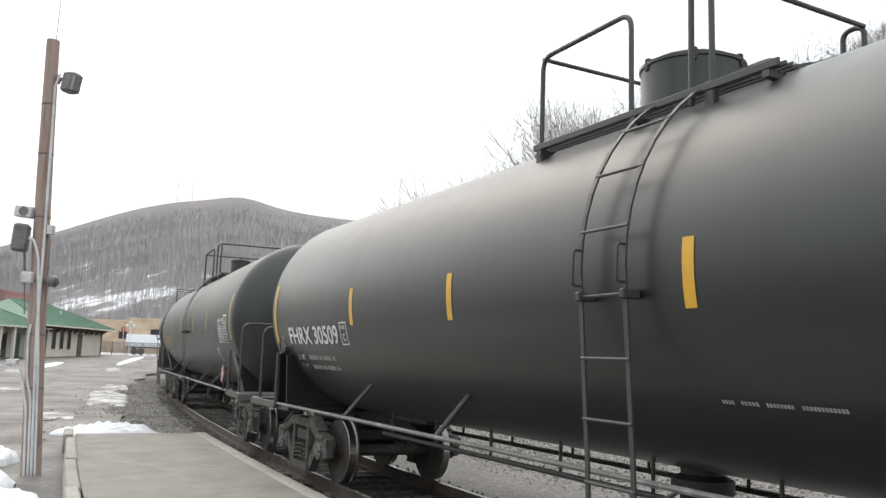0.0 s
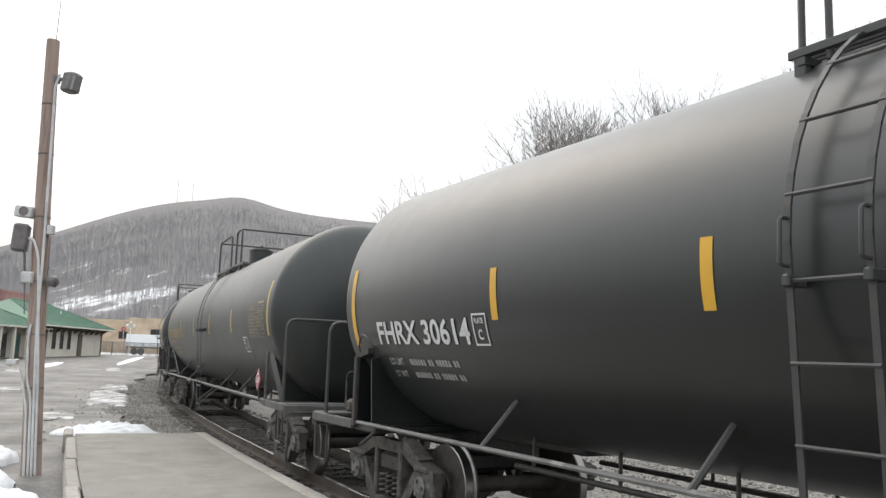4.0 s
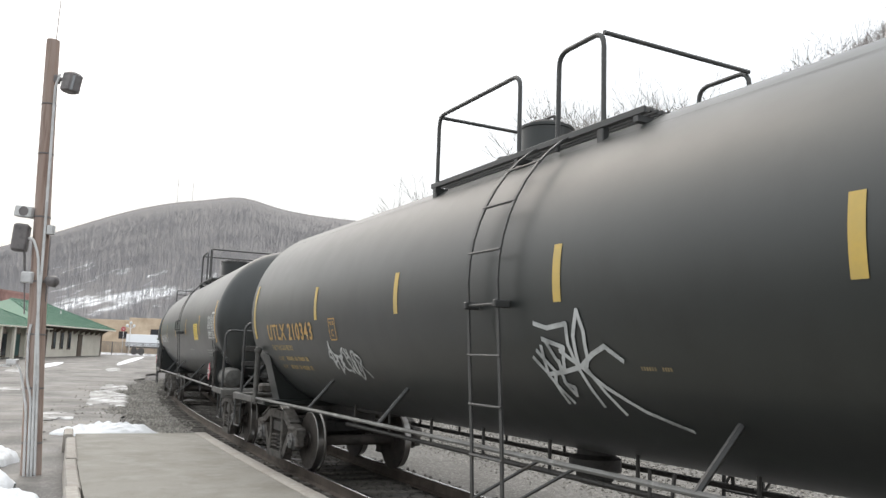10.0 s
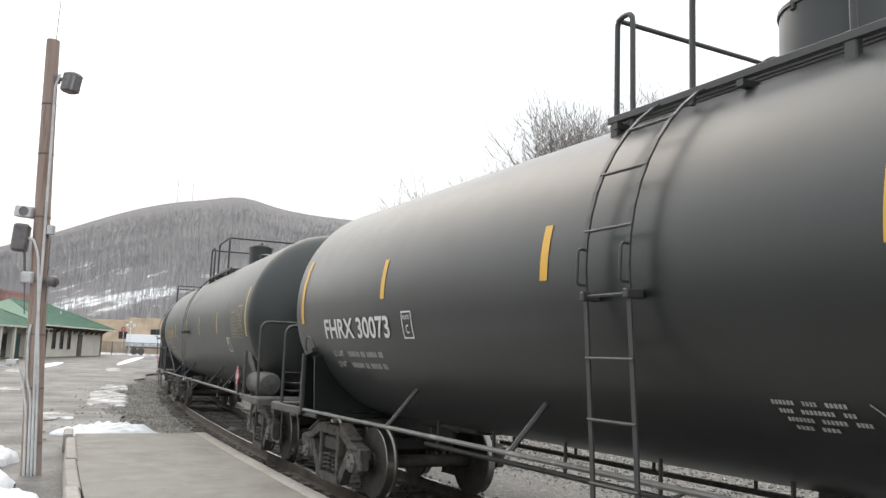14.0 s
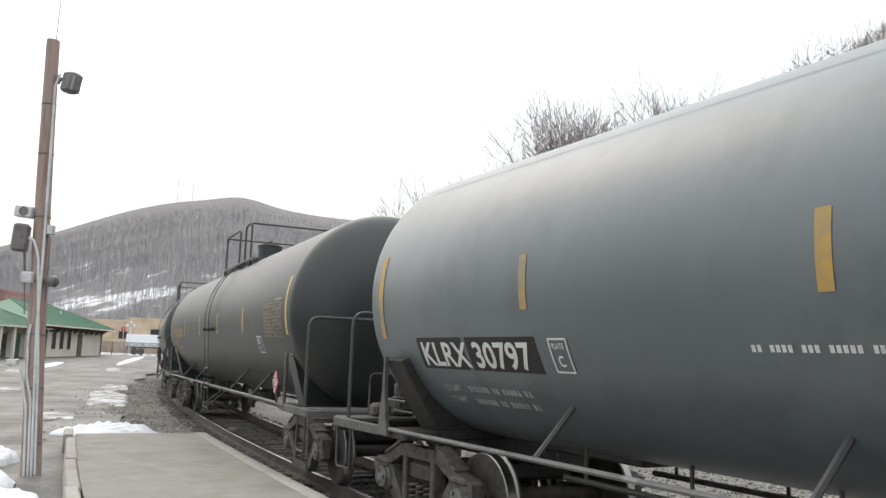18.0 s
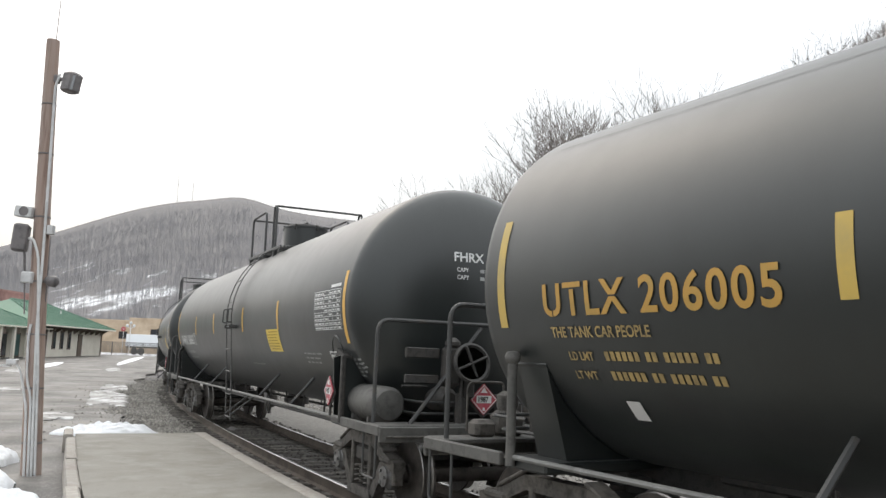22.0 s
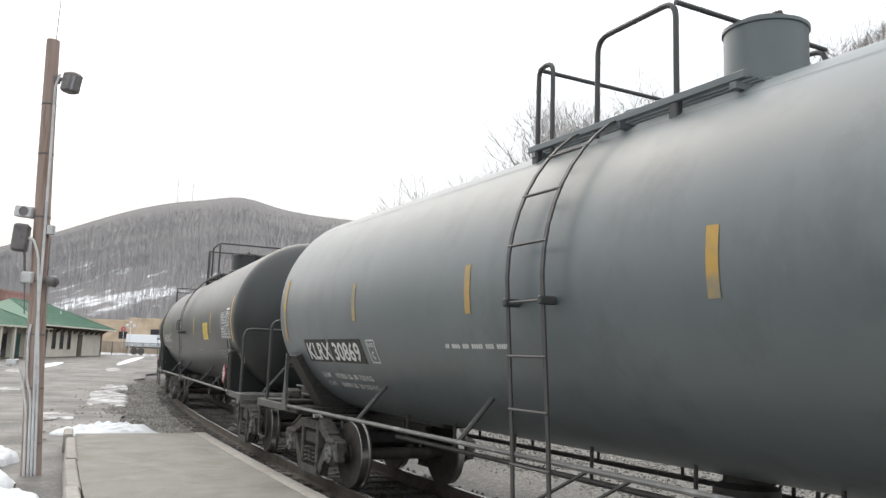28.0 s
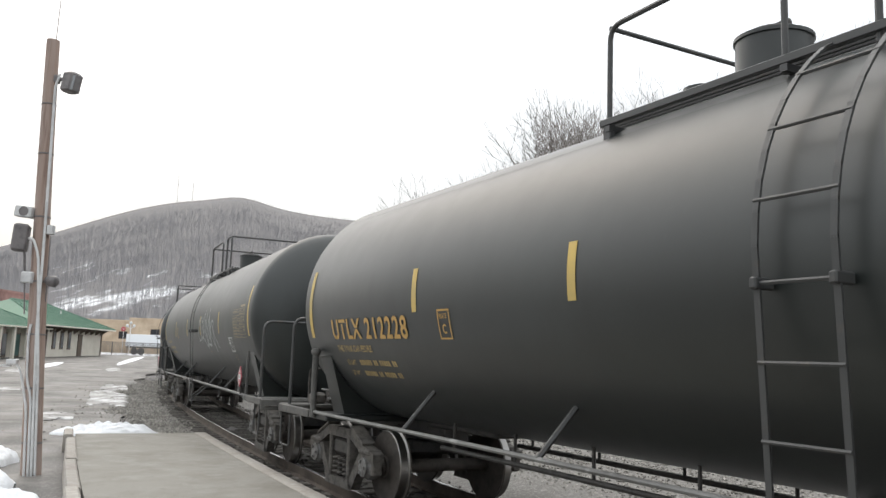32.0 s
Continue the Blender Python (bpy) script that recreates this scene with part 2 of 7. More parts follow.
# ---- building blocks ----
class Solid:
    """Collects vertices and faces for one mesh; one material slot index per face."""

    def __init__(self):
        self.v, self.f, self.mi = [], [], []

    def add(self, verts, faces, slot=0):
        o = len(self.v)
        self.v += [tuple(p) for p in verts]
        self.f += [tuple(i + o for i in f) for f in faces]
        self.mi += [slot] * len(faces)
        return self

    def box(self, c, size, m=None, ch=0.0, slot=0):
        """A box with chamfered upright and level edges (ch), turned by m about its centre."""
        x, y, z = (a / 2 for a in size)
        ch = min(ch, 0.45 * min(size))
        vs = []
        if ch <= 0:
            vs = [Vector((sx * x, sy * y, sz * z)) for sz in (-1, 1) for sy in (-1, 1) for sx in (-1, 1)]
            fs = [(0, 2, 3, 1), (4, 5, 7, 6), (0, 1, 5, 4), (2, 6, 7, 3), (0, 4, 6, 2), (1, 3, 7, 5)]
        else:
            def ring(zz, k):
                a, b = x - k, y - k
                g = ch if k == 0 else ch * 0.6
                return [Vector(p) for p in ((-a + g, -b, zz), (a - g, -b, zz), (a, -b + g, zz), (a, b - g, zz), (a - g, b, zz), (-a + g, b, zz), (-a, b - g, zz), (-a, -b + g, zz))]
            vs = ring(-z, ch) + ring(-z + ch, 0) + ring(z - ch, 0) + ring(z, ch)
            fs = [tuple(range(7, -1, -1)), tuple(range(24, 32))]
            for r in range(3):
                fs += [(r * 8 + i, r * 8 + (i + 1) % 8, r * 8 + 8 + (i + 1) % 8, r * 8 + 8 + i) for i in range(8)]
        m = m or Matrix()
        c = Vector(c)
        return self.add([c + m.to_3x3() @ p for p in vs], fs, slot)

    def lathe(self, profile, n=16, m=None, slot=0, a0=0.0, a1=2 * math.pi):
        """Turns (radius, height) pairs about the local z axis of m."""
        m = m or Matrix()
        full = abs(a1 - a0 - 2 * math.pi) < 1e-6
        k = n if full else n + 1
        vs, fs = [], []
        for r, h in profile:
            vs += [m @ Vector((r * math.cos(a0 + (a1 - a0) * i / n), r * math.sin(a0 + (a1 - a0) * i / n), h)) for i in range(k)]
        for j in range(len(profile) - 1):
            for i in range(n):
                a, b = j * k + i, j * k + (i + 1) % k
                fs.append((a, b, b + k, a + k))
        if full:
            if profile[0][0] > 1e-4:
                fs.append(tuple(range(n - 1, -1, -1)))
            if profile[-1][0] > 1e-4:
                o = (len(profile) - 1) * k
                fs.append(tuple(o + i for i in range(n)))
        return self.add(vs, fs, slot)

    def rod(self, a, b, r, n=8, r2=None, slot=0):
        a, b = Vector(a), Vector(b)
        q = (b - a).to_track_quat("Z", "Y").to_matrix().to_4x4()
        return self.lathe([(r, 0), (r if r2 is None else r2, (b - a).length)], n, Matrix.Translation(a) @ q, slot)

    def tube(self, path, r, n=8, slot=0):
        """A round bar along a path of points."""
        pts = [Vector(p) for p in path]
        vs, fs = [], []
        side = None
        for i, p in enumerate(pts):
            d = (pts[min(i + 1, len(pts) - 1)] - pts[max(i - 1, 0)]).normalized()
            if side is None:
                side = d.orthogonal().normalized()
            side = (side - d * side.dot(d)).normalized()
            up = d.cross(side)
            vs += [p + r * (math.cos(2 * math.pi * j / n) * side + math.sin(2 * math.pi * j / n) * up) for j in range(n)]
        for i in range(len(pts) - 1):
            fs += [(i * n + j, i * n + (j + 1) % n, (i + 1) * n + (j + 1) % n, (i + 1) * n + j) for j in range(n)]
        fs += [tuple(range(n - 1, -1, -1)), tuple((len(pts) - 1) * n + j for j in range(n))]
        return self.add(vs, fs, slot)

    def prism(self, outline, y0, y1, slot=0):
        """An outline in x and z, carried from y0 to y1."""
        n = len(outline)
        vs = [(x, y0, z) for x, z in outline] + [(x, y1, z) for x, z in outline]
        fs = [tuple(range(n)), tuple(range(2 * n - 1, n - 1, -1))]
        fs += [((i + 1) % n, i, n + i, n + (i + 1) % n) for i in range(n)]
        return self.add(vs, fs, slot)

    def mesh(self, name, mats, smooth=40):
        me = bpy.data.meshes.new(name)
        me.from_pydata(self.v, [], self.f)
        for m in mats:
            me.materials.append(m)
        if len(mats) > 1:
            me.polygons.foreach_set("material_index", self.mi)
        if smooth:
            me.shade_smooth()
            me.set_sharp_from_angle(angle=radians(smooth))
        me.update()
        return me


def part(name, solid, mats, parent=None, label="", smooth=40, at=None):
    """Links one Solid (or a finished mesh) as one mesh object under its thing or part."""
    mats = mats if isinstance(mats, (list, tuple)) else [mats]
    me = solid.mesh(name, mats, smooth) if isinstance(solid, Solid) else solid
    ob = new(name, me)
    if parent is not None:
        ob.parent = parent
    if at is not None:
        ob.matrix_basis = at
    if label:
        tagged(ob, label)
    return ob


def bent(points, r, n=5):
    """Rounds the corners of a path with radius r."""
    pts = [Vector(p) for p in points]
    out = [pts[0]]
    for i in range(1, len(pts) - 1):
        a, b, c = pts[i - 1], pts[i], pts[i + 1]
        d0, d1 = (a - b).normalized(), (c - b).normalized()
        k = min(r, (a - b).length * 0.45, (c - b).length * 0.45)
        p0, p1 = b + d0 * k, b + d1 * k
        for j in range(n + 1):
            t = j / n
            out.append(p0 * (1 - t) ** 2 + b * 2 * t * (1 - t) + p1 * t * t)
    out.append(pts[-1])
    return out


# ---- the line of the track: one curve between two straights ----
X0, HEAD0, KAPPA = 6.0825, radians(-30.305), 0.00466
S_IN, S_OUT = -40.0, 150.0


def track_point(s, w=0.0, z=0.0):
    """The place s metres along the track, w metres to its right, at height z, and the heading there."""
    c = min(max(s, S_IN), S_OUT)
    a = HEAD0 + KAPPA * c
    x = X0 + (math.cos(HEAD0) - math.cos(a)) / KAPPA + (s - c) * math.sin(a)
    y = (math.sin(a) - math.sin(HEAD0)) / KAPPA + (s - c) * math.cos(a)
    return Vector((x + math.cos(a) * w, y - math.sin(a) * w, z)), a


def sweep(solid, outline, s0, s1, step, slot=0, lean=0.0):
    """Carries a closed outline of (w, z) along the track; lean draws the points left of w -3 aside with s."""
    n = len(outline)
    k = max(2, int((s1 - s0) / step) + 1)
    vs, fs = [], []
    for i in range(k):
        s = s0 + (s1 - s0) * i / (k - 1)
        vs += [track_point(s, w + (lean * (s - 20.4) if w < -3 else 0.0), z)[0] for w, z in outline]
    for i in range(k - 1):
        fs += [(i * n + j, i * n + n + j, i * n + n + (j + 1) % n, i * n + (j + 1) % n) for j in range(n)]
    fs += [tuple(range(n)), tuple((k - 1) * n + n - 1 - j for j in range(n))]
    return solid.add(vs, fs, slot)


def off_track(x, y):
    """Distance to the right of the track for arrays of places."""
    ss = np.arange(-560, 760, 6.0)
    pts = [track_point(float(s)) for s in ss]
    px, py = np.array([p[0].x for p in pts]), np.array([p[0].y for p in pts])
    hx, hy = np.array([math.sin(p[1]) for p in pts]), np.array([math.cos(p[1]) for p in pts])
    out = np.empty(x.shape)
    for i in np.ndindex(x.shape[:1]):
        dx, dy = x[i][..., None] - px, y[i][..., None] - py
        j = (dx * dx + dy * dy).argmin(-1)
        jj = np.arange(len(j))
        cross = dx[jj, j] * hy[j] - dy[jj, j] * hx[j]
        dist = np.sqrt(dx[jj, j] ** 2 + dy[jj, j] ** 2)
        out[i] = np.where(np.abs(cross) > 0.25 * dist, cross, np.sign(cross) * dist)
    return out


def smooth01(t):
    t = np.clip(t, 0, 1)
    return t * t * (3 - 2 * t)


def ripple(x, y, scale, seed):
    """A cheap rolling noise for arrays."""
    rng = np.random.RandomState(seed)
    out = np.zeros_like(x)
    for k in range(7):
        a, f, ph = rng.uniform(0, 6.28), rng.uniform(0.6, 2.4) / scale, rng.uniform(0, 6.28)
        out += np.sin((x * np.cos(a) + y * np.sin(a)) * f * 6.28 + ph) / 7
    return out


def ground_height(x, y):
    """Height of the ground sheet: level by the track, wooded bank beyond it, far mountain up the valley."""
    x, y = np.asarray(x, float), np.asarray(y, float)
    w = off_track(x, y)
    z = -0.42 + 0.30 * smooth01((-w - 1.9) / 0.8)
    z += 0.95 * smooth01((y - 38) / 66) * smooth01((-x + 5) / 30)
    crest = 56 + 6 * np.exp(-((y - 150) / 60) ** 2) - 44 * smooth01((y - 190) / 260) + 3.0 * ripple(x, y, 60, 3)
    t = np.clip((w - 18.5) / 84, 0, 1)
    z += np.where(w > 18.5, crest * (0.06 * smooth01(t * 14) + 0.94 * t ** 1.08), 0)
    z += np.where(w > 18.5, 0.5 * ripple(x, y, 9, 4) * np.clip((w - 18.5) / 8, 0, 1), 0)
    yy = np.maximum(y, 1.0)
    xx = x * 900 / yy
    ridge = 84 + 86 * np.exp(-((xx + 265) / 205) ** 2) + 40 * np.exp(-((xx + 20) / 120) ** 2) + 7 * np.exp(-((xx + 226) / 32) ** 2)
    u = np.clip((y - 300) / 600, 0, 1)
    m = ridge * u ** 1.2 - np.clip(y - 900, 0, 900) * 0.12
    m = m + 3.5 * ripple(x, y, 120, 5) * u * (1 - u) * 4
    m *= smooth01((np.abs(w) - 20) / 90)
    return np.maximum(z, np.where(y > 300, m - 0.4, -9))


# ---- ground, one sheet to the horizon ----
def spread(lo, hi, n, near):
    """n+1 places from lo to hi, close together about 0."""
    t = np.linspace(np.arcsinh(lo / near), np.arcsinh(hi / near), n + 1)
    return np.sinh(t) * near


def winter_ground():
    """Leaf litter and snow on the slopes, gravel on the flat: chosen by two noises."""
    m = material("winter_ground", (0.215, 0.204, 0.202), 0.9, vary=(((0.145, 0.135, 0.132), 0.42, 0.66, 0.5), ((0.25, 0.235, 0.23), 0.5, 0.75, 6.0)), bump=0.5, bump_scale=8.0)
    n, l = m.node_tree.nodes, m.node_tree.links
    p = n["Principled BSDF"]
    base = p.inputs["Base Color"].links[0].from_socket
    geo = n.new("ShaderNodeNewGeometry")
    sep = n.new("ShaderNodeSeparateXYZ")
    l.new(geo.outputs["Position"], sep.inputs[0])
    snow_tex = n.new("ShaderNodeTexNoise")
    snow_tex.inputs["Scale"].default_value, snow_tex.inputs["Detail"].default_value = 0.055, 10.0
    snow_tex.inputs["Roughness"].default_value = 0.68
    upslope = n.new("ShaderNodeMapping")
    upslope.inputs["Scale"].default_value = (1.0, 0.45, 1.0)
    l.new(geo.outputs["Position"], upslope.inputs["Vector"])
    l.new(upslope.outputs[0], snow_tex.inputs["Vector"])
    high = n.new("ShaderNodeMapRange")
    high.inputs["From Min"].default_value, high.inputs["From Max"].default_value = -0.3, 0.5
    high.inputs["To Min"].default_value, high.inputs["To Max"].default_value = -1.0, 0.16
    l.new(sep.outputs["Z"], high.inputs["Value"])
    # snow lies on the foot of the bank; higher up the litter shows; far up the valley it lies in a clearing
    def ramp(socket, a, b, c, d):
        r = n.new("ShaderNodeMapRange")
        r.interpolation_type = "SMOOTHSTEP"
        for key, val in (("From Min", a), ("From Max", b), ("To Min", c), ("To Max", d)):
            r.inputs[key].default_value = val
        l.new(socket, r.inputs["Value"])
        return r.outputs[0]

    def plus(a, b):
        q = n.new("ShaderNodeMath")
        l.new(a, q.inputs[0])
        l.new(b, q.inputs[1])
        return q.outputs[0]
    away = n.new("ShaderNodeVectorMath")
    away.operation = "DISTANCE"
    away.inputs[1].default_value = (-183.0, 426.0, 22.0)
    l.new(geo.outputs["Position"], away.inputs[0])
    total = plus(ramp(sep.outputs["Z"], 2.6, 7.0, 0.0, -0.33), ramp(sep.outputs["Y"], 250.0, 330.0, 0.0, 0.02))
    total = plus(total, ramp(sep.outputs["Z"], 45.0, 105.0, 0.0, -0.24))
    total = plus(total, ramp(sep.outputs["Z"], 16.0, 34.0, 0.0, 0.09))
    total = plus(total, ramp(away.outputs["Value"], 18.0, 70.0, 0.13, 0.0))
    add = n.new("ShaderNodeMath")
    l.new(snow_tex.outputs["Fac"], add.inputs[0])
    l.new(high.outputs[0], add.inputs[1])
    add2 = n.new("ShaderNodeMath")
    l.new(add.outputs[0], add2.inputs[0])
    l.new(total, add2.inputs[1])
    r = n.new("ShaderNodeMapRange")
    r.inputs["From Min"].default_value, r.inputs["From Max"].default_value = 0.50, 0.62
    l.new(add2.outputs[0], r.inputs["Value"])
    mix = n.new("ShaderNodeMix")
    mix.data_type = "RGBA"
    l.new(r.outputs[0], mix.inputs["Factor"])
    l.new(base, mix.inputs["A"])
    mix.inputs["B"].default_value = (0.80, 0.81, 0.83, 1)
    l.new(mix.outputs["Result"], p.inputs["Base Color"])
    return m


def sheet(name, xs, ys, mat, lift=0.0):
    gx, gy = np.meshgrid(xs, ys)
    gz = ground_height(gx, gy) + lift
    n, k = len(xs), len(ys)
    co = np.stack([gx, gy, gz], -1).reshape(-1, 3)
    i = np.arange((k - 1) * (n - 1))
    a = (i // (n - 1)) * n + i % (n - 1)
    fs = np.stack([a, a + 1, a + n + 1, a + n], -1)
    me = bpy.data.meshes.new(name)
    me.from_pydata(co.tolist(), [], fs.tolist())
    me.materials.append(mat)
    me.shade_smooth()
    return new(name, me)


M_GROUND = winter_ground()
tagged(sheet("ground", spread(-3000, 3000, 230, 9.0), spread(-2000, 3500, 250, 14.0), M_GROUND), "snow-patched winter ground rising to wooded slopes", "ground", kind="structure")


def along(name, w0, w1, s0, s1, nw, ns, mat, lift, wobble=0.0):
    """A sheet that follows the track and the ground."""
    vs, fs = [], []
    rng = np.random.RandomState(7)
    grid = []
    for i in range(ns + 1):
        s = s0 + (s1 - s0) * i / ns
        for j in range(nw + 1):
            w = w0 + (w1 - w0) * j / nw + (wobble * math.sin(s * 0.9 + j) * (j in (0, nw)))
            grid.append(track_point(s, w)[0])
    gx = np.array([[p.x for p in grid]])
    gy = np.array([[p.y for p in grid]])
    gz = ground_height(gx, gy)[0]
    vs = [(p.x, p.y, z + lift) for p, z in zip(grid, gz)]
    for i in range(ns):
        fs += [(i * (nw + 1) + j, i * (nw + 1) + j + 1, (i + 1) * (nw + 1) + j + 1, (i + 1) * (nw + 1) + j) for j in range(nw)]
    return part(name, Solid().add(vs, fs), mat, smooth=180)


tagged(along("road", -44.0, -2.75, -70, 112, 44, 150, M_ROAD, 0.03, 0.22), "wet grey asphalt yard with worn patches", "road", kind="structure")

# ---- track bed, rails and ties ----
bed = Solid()
sweep(bed, [(-3.4, -0.6), (-2.75, -0.13), (-2.3, -0.16), (-1.6, -0.20), (-0.9, -0.205), (0.9, -0.205), (2.3, -0.21), (4.2, -0.27), (10.5, -0.26), (13.2, -0.25), (14.5, -0.6)], -560, 760, 3.0)
tagged(part("ballast", bed, M_BALLAST, smooth=180), "grey crushed-stone ballast bed under the track", "ballast", kind="structure")
lane = Solid()
sweep(lane, [(12.72, -0.7), (12.72, -0.10), (15.5, -0.06), (18.6, -0.10), (19.4, -0.7)], -120, 160, 2.0)
tagged(part("lane", lane, M_ROAD, smooth=25), "grey asphalt lane beyond the track bed", "road", kind="structure")
lane_kerb = tagged(new("kerb"), "pale kerb along the asphalt lane", "kerb", kind="structure")
for i in range(30):
    k_s = Solid()
    sweep(k_s, [(12.50, -0.6), (12.50, -0.07), (12.53, -0.05), (12.69, -0.05), (12.72, -0.07), (12.72, -0.6)], -20 + i * 3.0, -17.03 + i * 3.0, 1.0)
    part("kerb_stone", k_s, M_EDGE, lane_kerb)
M_CRIB = material("dark_crib_ballast", (0.062, 0.056, 0.050), 0.85, vary=(((0.035, 0.031, 0.028), 0.45, 0.65, 0.8), ((0.12, 0.11, 0.10), 0.55, 0.7, 18.0)), bump=0.8, bump_scale=24.0)
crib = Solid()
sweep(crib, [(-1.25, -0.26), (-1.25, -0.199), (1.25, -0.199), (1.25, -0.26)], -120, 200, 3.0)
tagged(part("crib_bed", crib, M_CRIB, smooth=180), "dark ballast between the ties", "ballast", kind="structure")
railway = tagged(new("railway_track"), "curved railway track of steel rails on wooden ties", "track", kind="structure")
for side in (-1, 1):
    rail = Solid()
    c = side * 0.7535
    foot = [(c - 0.07, -0.185), (c - 0.07, -0.172), (c - 0.012, -0.150), (c - 0.010, -0.05), (c - 0.036, -0.038), (c - 0.036, -0.008), (c + 0.036, -0.008), (c + 0.036, -0.038), (c + 0.010, -0.05), (c + 0.012, -0.150), (c + 0.07, -0.172), (c + 0.07, -0.185)]
    sweep(rail, foot[::-1], -540, 740, 2.0)
    r_ob = part("rail", rail, M_RAIL, railway, "rusty steel rail", smooth=30)
    head = Solid()
    sweep(head, [(c - 0.034, -0.008), (c - 0.028, -0.001), (c + 0.028, -0.001), (c + 0.034, -0.008)][::-1], -540, 740, 2.0)
    part("rail_head", head, M_RAILTOP, r_ob, "polished running surface", smooth=30)

# ---- platform with its edge stones ----
PLAT_Z, PLAT_END = 0.13, 20.4
slab = Solid()
sweep(slab, [(-4.07, -0.6), (-4.07, PLAT_Z), (-1.81, PLAT_Z), (-1.81, -0.6)], -34, PLAT_END, 1.5, 0, 0.024)
platform = tagged(part("platform", slab, M_CONCRETE, smooth=25), "worn grey concrete station platform slab", "platform", kind="structure")
for i in range(18):
    s1 = PLAT_END - i * 3.05
    stone = Solid()
    sweep(stone, [(-1.805, -0.55), (-1.805, PLAT_Z + 0.004), (-1.79, PLAT_Z + 0.016), (-1.60, PLAT_Z + 0.016), (-1.575, PLAT_Z - 0.004), (-1.575, -0.55)], s1 - 3.035, s1, 0.8)
    part("edge_stone", stone, M_EDGE, platform)
rng = random.Random(5)
s1 = PLAT_END + 0.05
for i in range(12):
    ln = (1.1, 2.9, 2.6)[min(i, 2)] + rng.uniform(-0.1, 0.1)
    kerb = Solid()
    dz, dw = (0.05, 0.0, -0.012, 0.01)[i % 4], (-0.03, 0.02, 0.0)[i % 3]
    sweep(kerb, [(-4.25 + dw, -0.5), (-4.25 + dw, PLAT_Z + dz + 0.02), (-4.23 + dw, PLAT_Z + dz + 0.045), (-4.105 + dw, PLAT_Z + dz + 0.045), (-4.08 + dw, PLAT_Z + dz + 0.02), (-4.08 + dw, -0.5)], s1 - ln, s1, 0.6, 0, 0.024)
    part("kerb_stone", kerb, M_EDGE, platform)
    s1 -= ln + 0.05


# ---- tank cars ----
R_TANK, Z_TANK, HALF = 1.53, 2.53, 7.58
CAR, BOLSTER, AXLE, WHEEL_R = 18.411, 7.15, 0.86, 0.457


def on_tank(u, v, side, lift):
    """A place on the tank's side: u along the car, v the arc above mid-height."""
    a = v / R_TANK
    over = max(0.0, abs(u) - HALF) / 0.53
    r = R_TANK * math.sqrt(max(0.05, 1 - over * over)) + lift
    return Vector((u, side * r * math.cos(a), Z_TANK + r * math.sin(a)))


def head_x(y, z, lift=0.0):
    """How far the dished head stands out at a place of the car's end."""
    q = max(0.0, 1 - (y * y + (z - Z_TANK) ** 2) / (R_TANK * R_TANK))
    return HALF + 0.53 * math.sqrt(q) + lift


def patch(solid, u0, u1, v0, v1, side, lift=0.004, slot=0):
    n = max(1, int((v1 - v0) / 0.09) + 1)
    vs, fs = [], []
    for i in range(n + 1):
        v = v0 + (v1 - v0) * i / n
        a, b = on_tank(u0, v, side, lift), on_tank(u1, v, side, lift)
        vs += [a, b]
    for i in range(n):
        q = (2 * i, 2 * i + 1, 2 * i + 3, 2 * i + 2)
        fs.append(q if side < 0 else q[::-1])
    solid.add(vs, fs, slot)


WRITING = {}


def stencil_bridges(bm):
    """Cuts the bridges of a stencil through the letters U, T and X of the reporting mark."""
    done = set()
    spans = []
    for f in bm.faces:
        if f in done:
            continue
        todo, isle = [f], set()
        while todo:
            g = todo.pop()
            if g not in isle:
                isle.add(g)
                todo += [h for e in g.edges for h in e.link_faces]
        done |= isle
        xs = [v.co.x for g in isle for v in g.verts]
        spans.append((min(xs), max(xs)))
    spans.sort()
    cuts = []
    for q, low, high in ((0, -0.1, 0.3), (1, 0.545, 0.585), (3, 0.335, 0.375)):
        x0, x1 = spans[q]
        mid = (x0 + x1) / 2
        cuts.append((mid - 0.022, mid + 0.022, low, high) if q == 0 else (x0 - 0.01, x1 + 0.01, low, high))
    for x0, x1, y0, y1 in cuts:
        for co, no in (((x0, 0, 0), (1, 0, 0)), ((x1, 0, 0), (1, 0, 0)), ((0, y0, 0), (0, 1, 0)), ((0, y1, 0), (0, 1, 0))):
            bmesh.ops.bisect_plane(bm, geom=bm.verts[:] + bm.edges[:] + bm.faces[:], plane_co=co, plane_no=no)
        gone = [f for f in bm.faces if x0 < f.calc_center_median().x < x1 and y0 < f.calc_center_median().y < y1]
        bmesh.ops.delete(bm, geom=gone, context="FACES")


def prepare_writing(texts):
    """Turns every text into a flat mesh of height 1 once, while the scene is still small."""
    for text in texts:
        cu = bpy.data.curves.new("writing", "FONT")
        cu.body, cu.size, cu.resolution_u = text, 1.0, 4
        cu.space_character = 1.14 if text.startswith("UTLX") else 1.0
        cu.offset = 0.020 if text.startswith(("UTLX", "THE")) else 0.022
        ob = new("writing", cu)
        me = bpy.data.meshes.new_from_object(ob.evaluated_get(bpy.context.evaluated_depsgraph_get()))
        bpy.data.objects.remove(ob)
        bpy.data.curves.remove(cu)
        bm = bmesh.new()
        bm.from_mesh(me)
        for k in range(1, 6):
            bmesh.ops.bisect_plane(bm, geom=bm.verts[:] + bm.edges[:] + bm.faces[:], plane_co=(0, 0.12 * k, 0), plane_no=(0, 1, 0))
        if text.startswith("UTLX"):
            stencil_bridges(bm)
        bm.to_mesh(me)
        bm.free()
        WRITING[text] = me


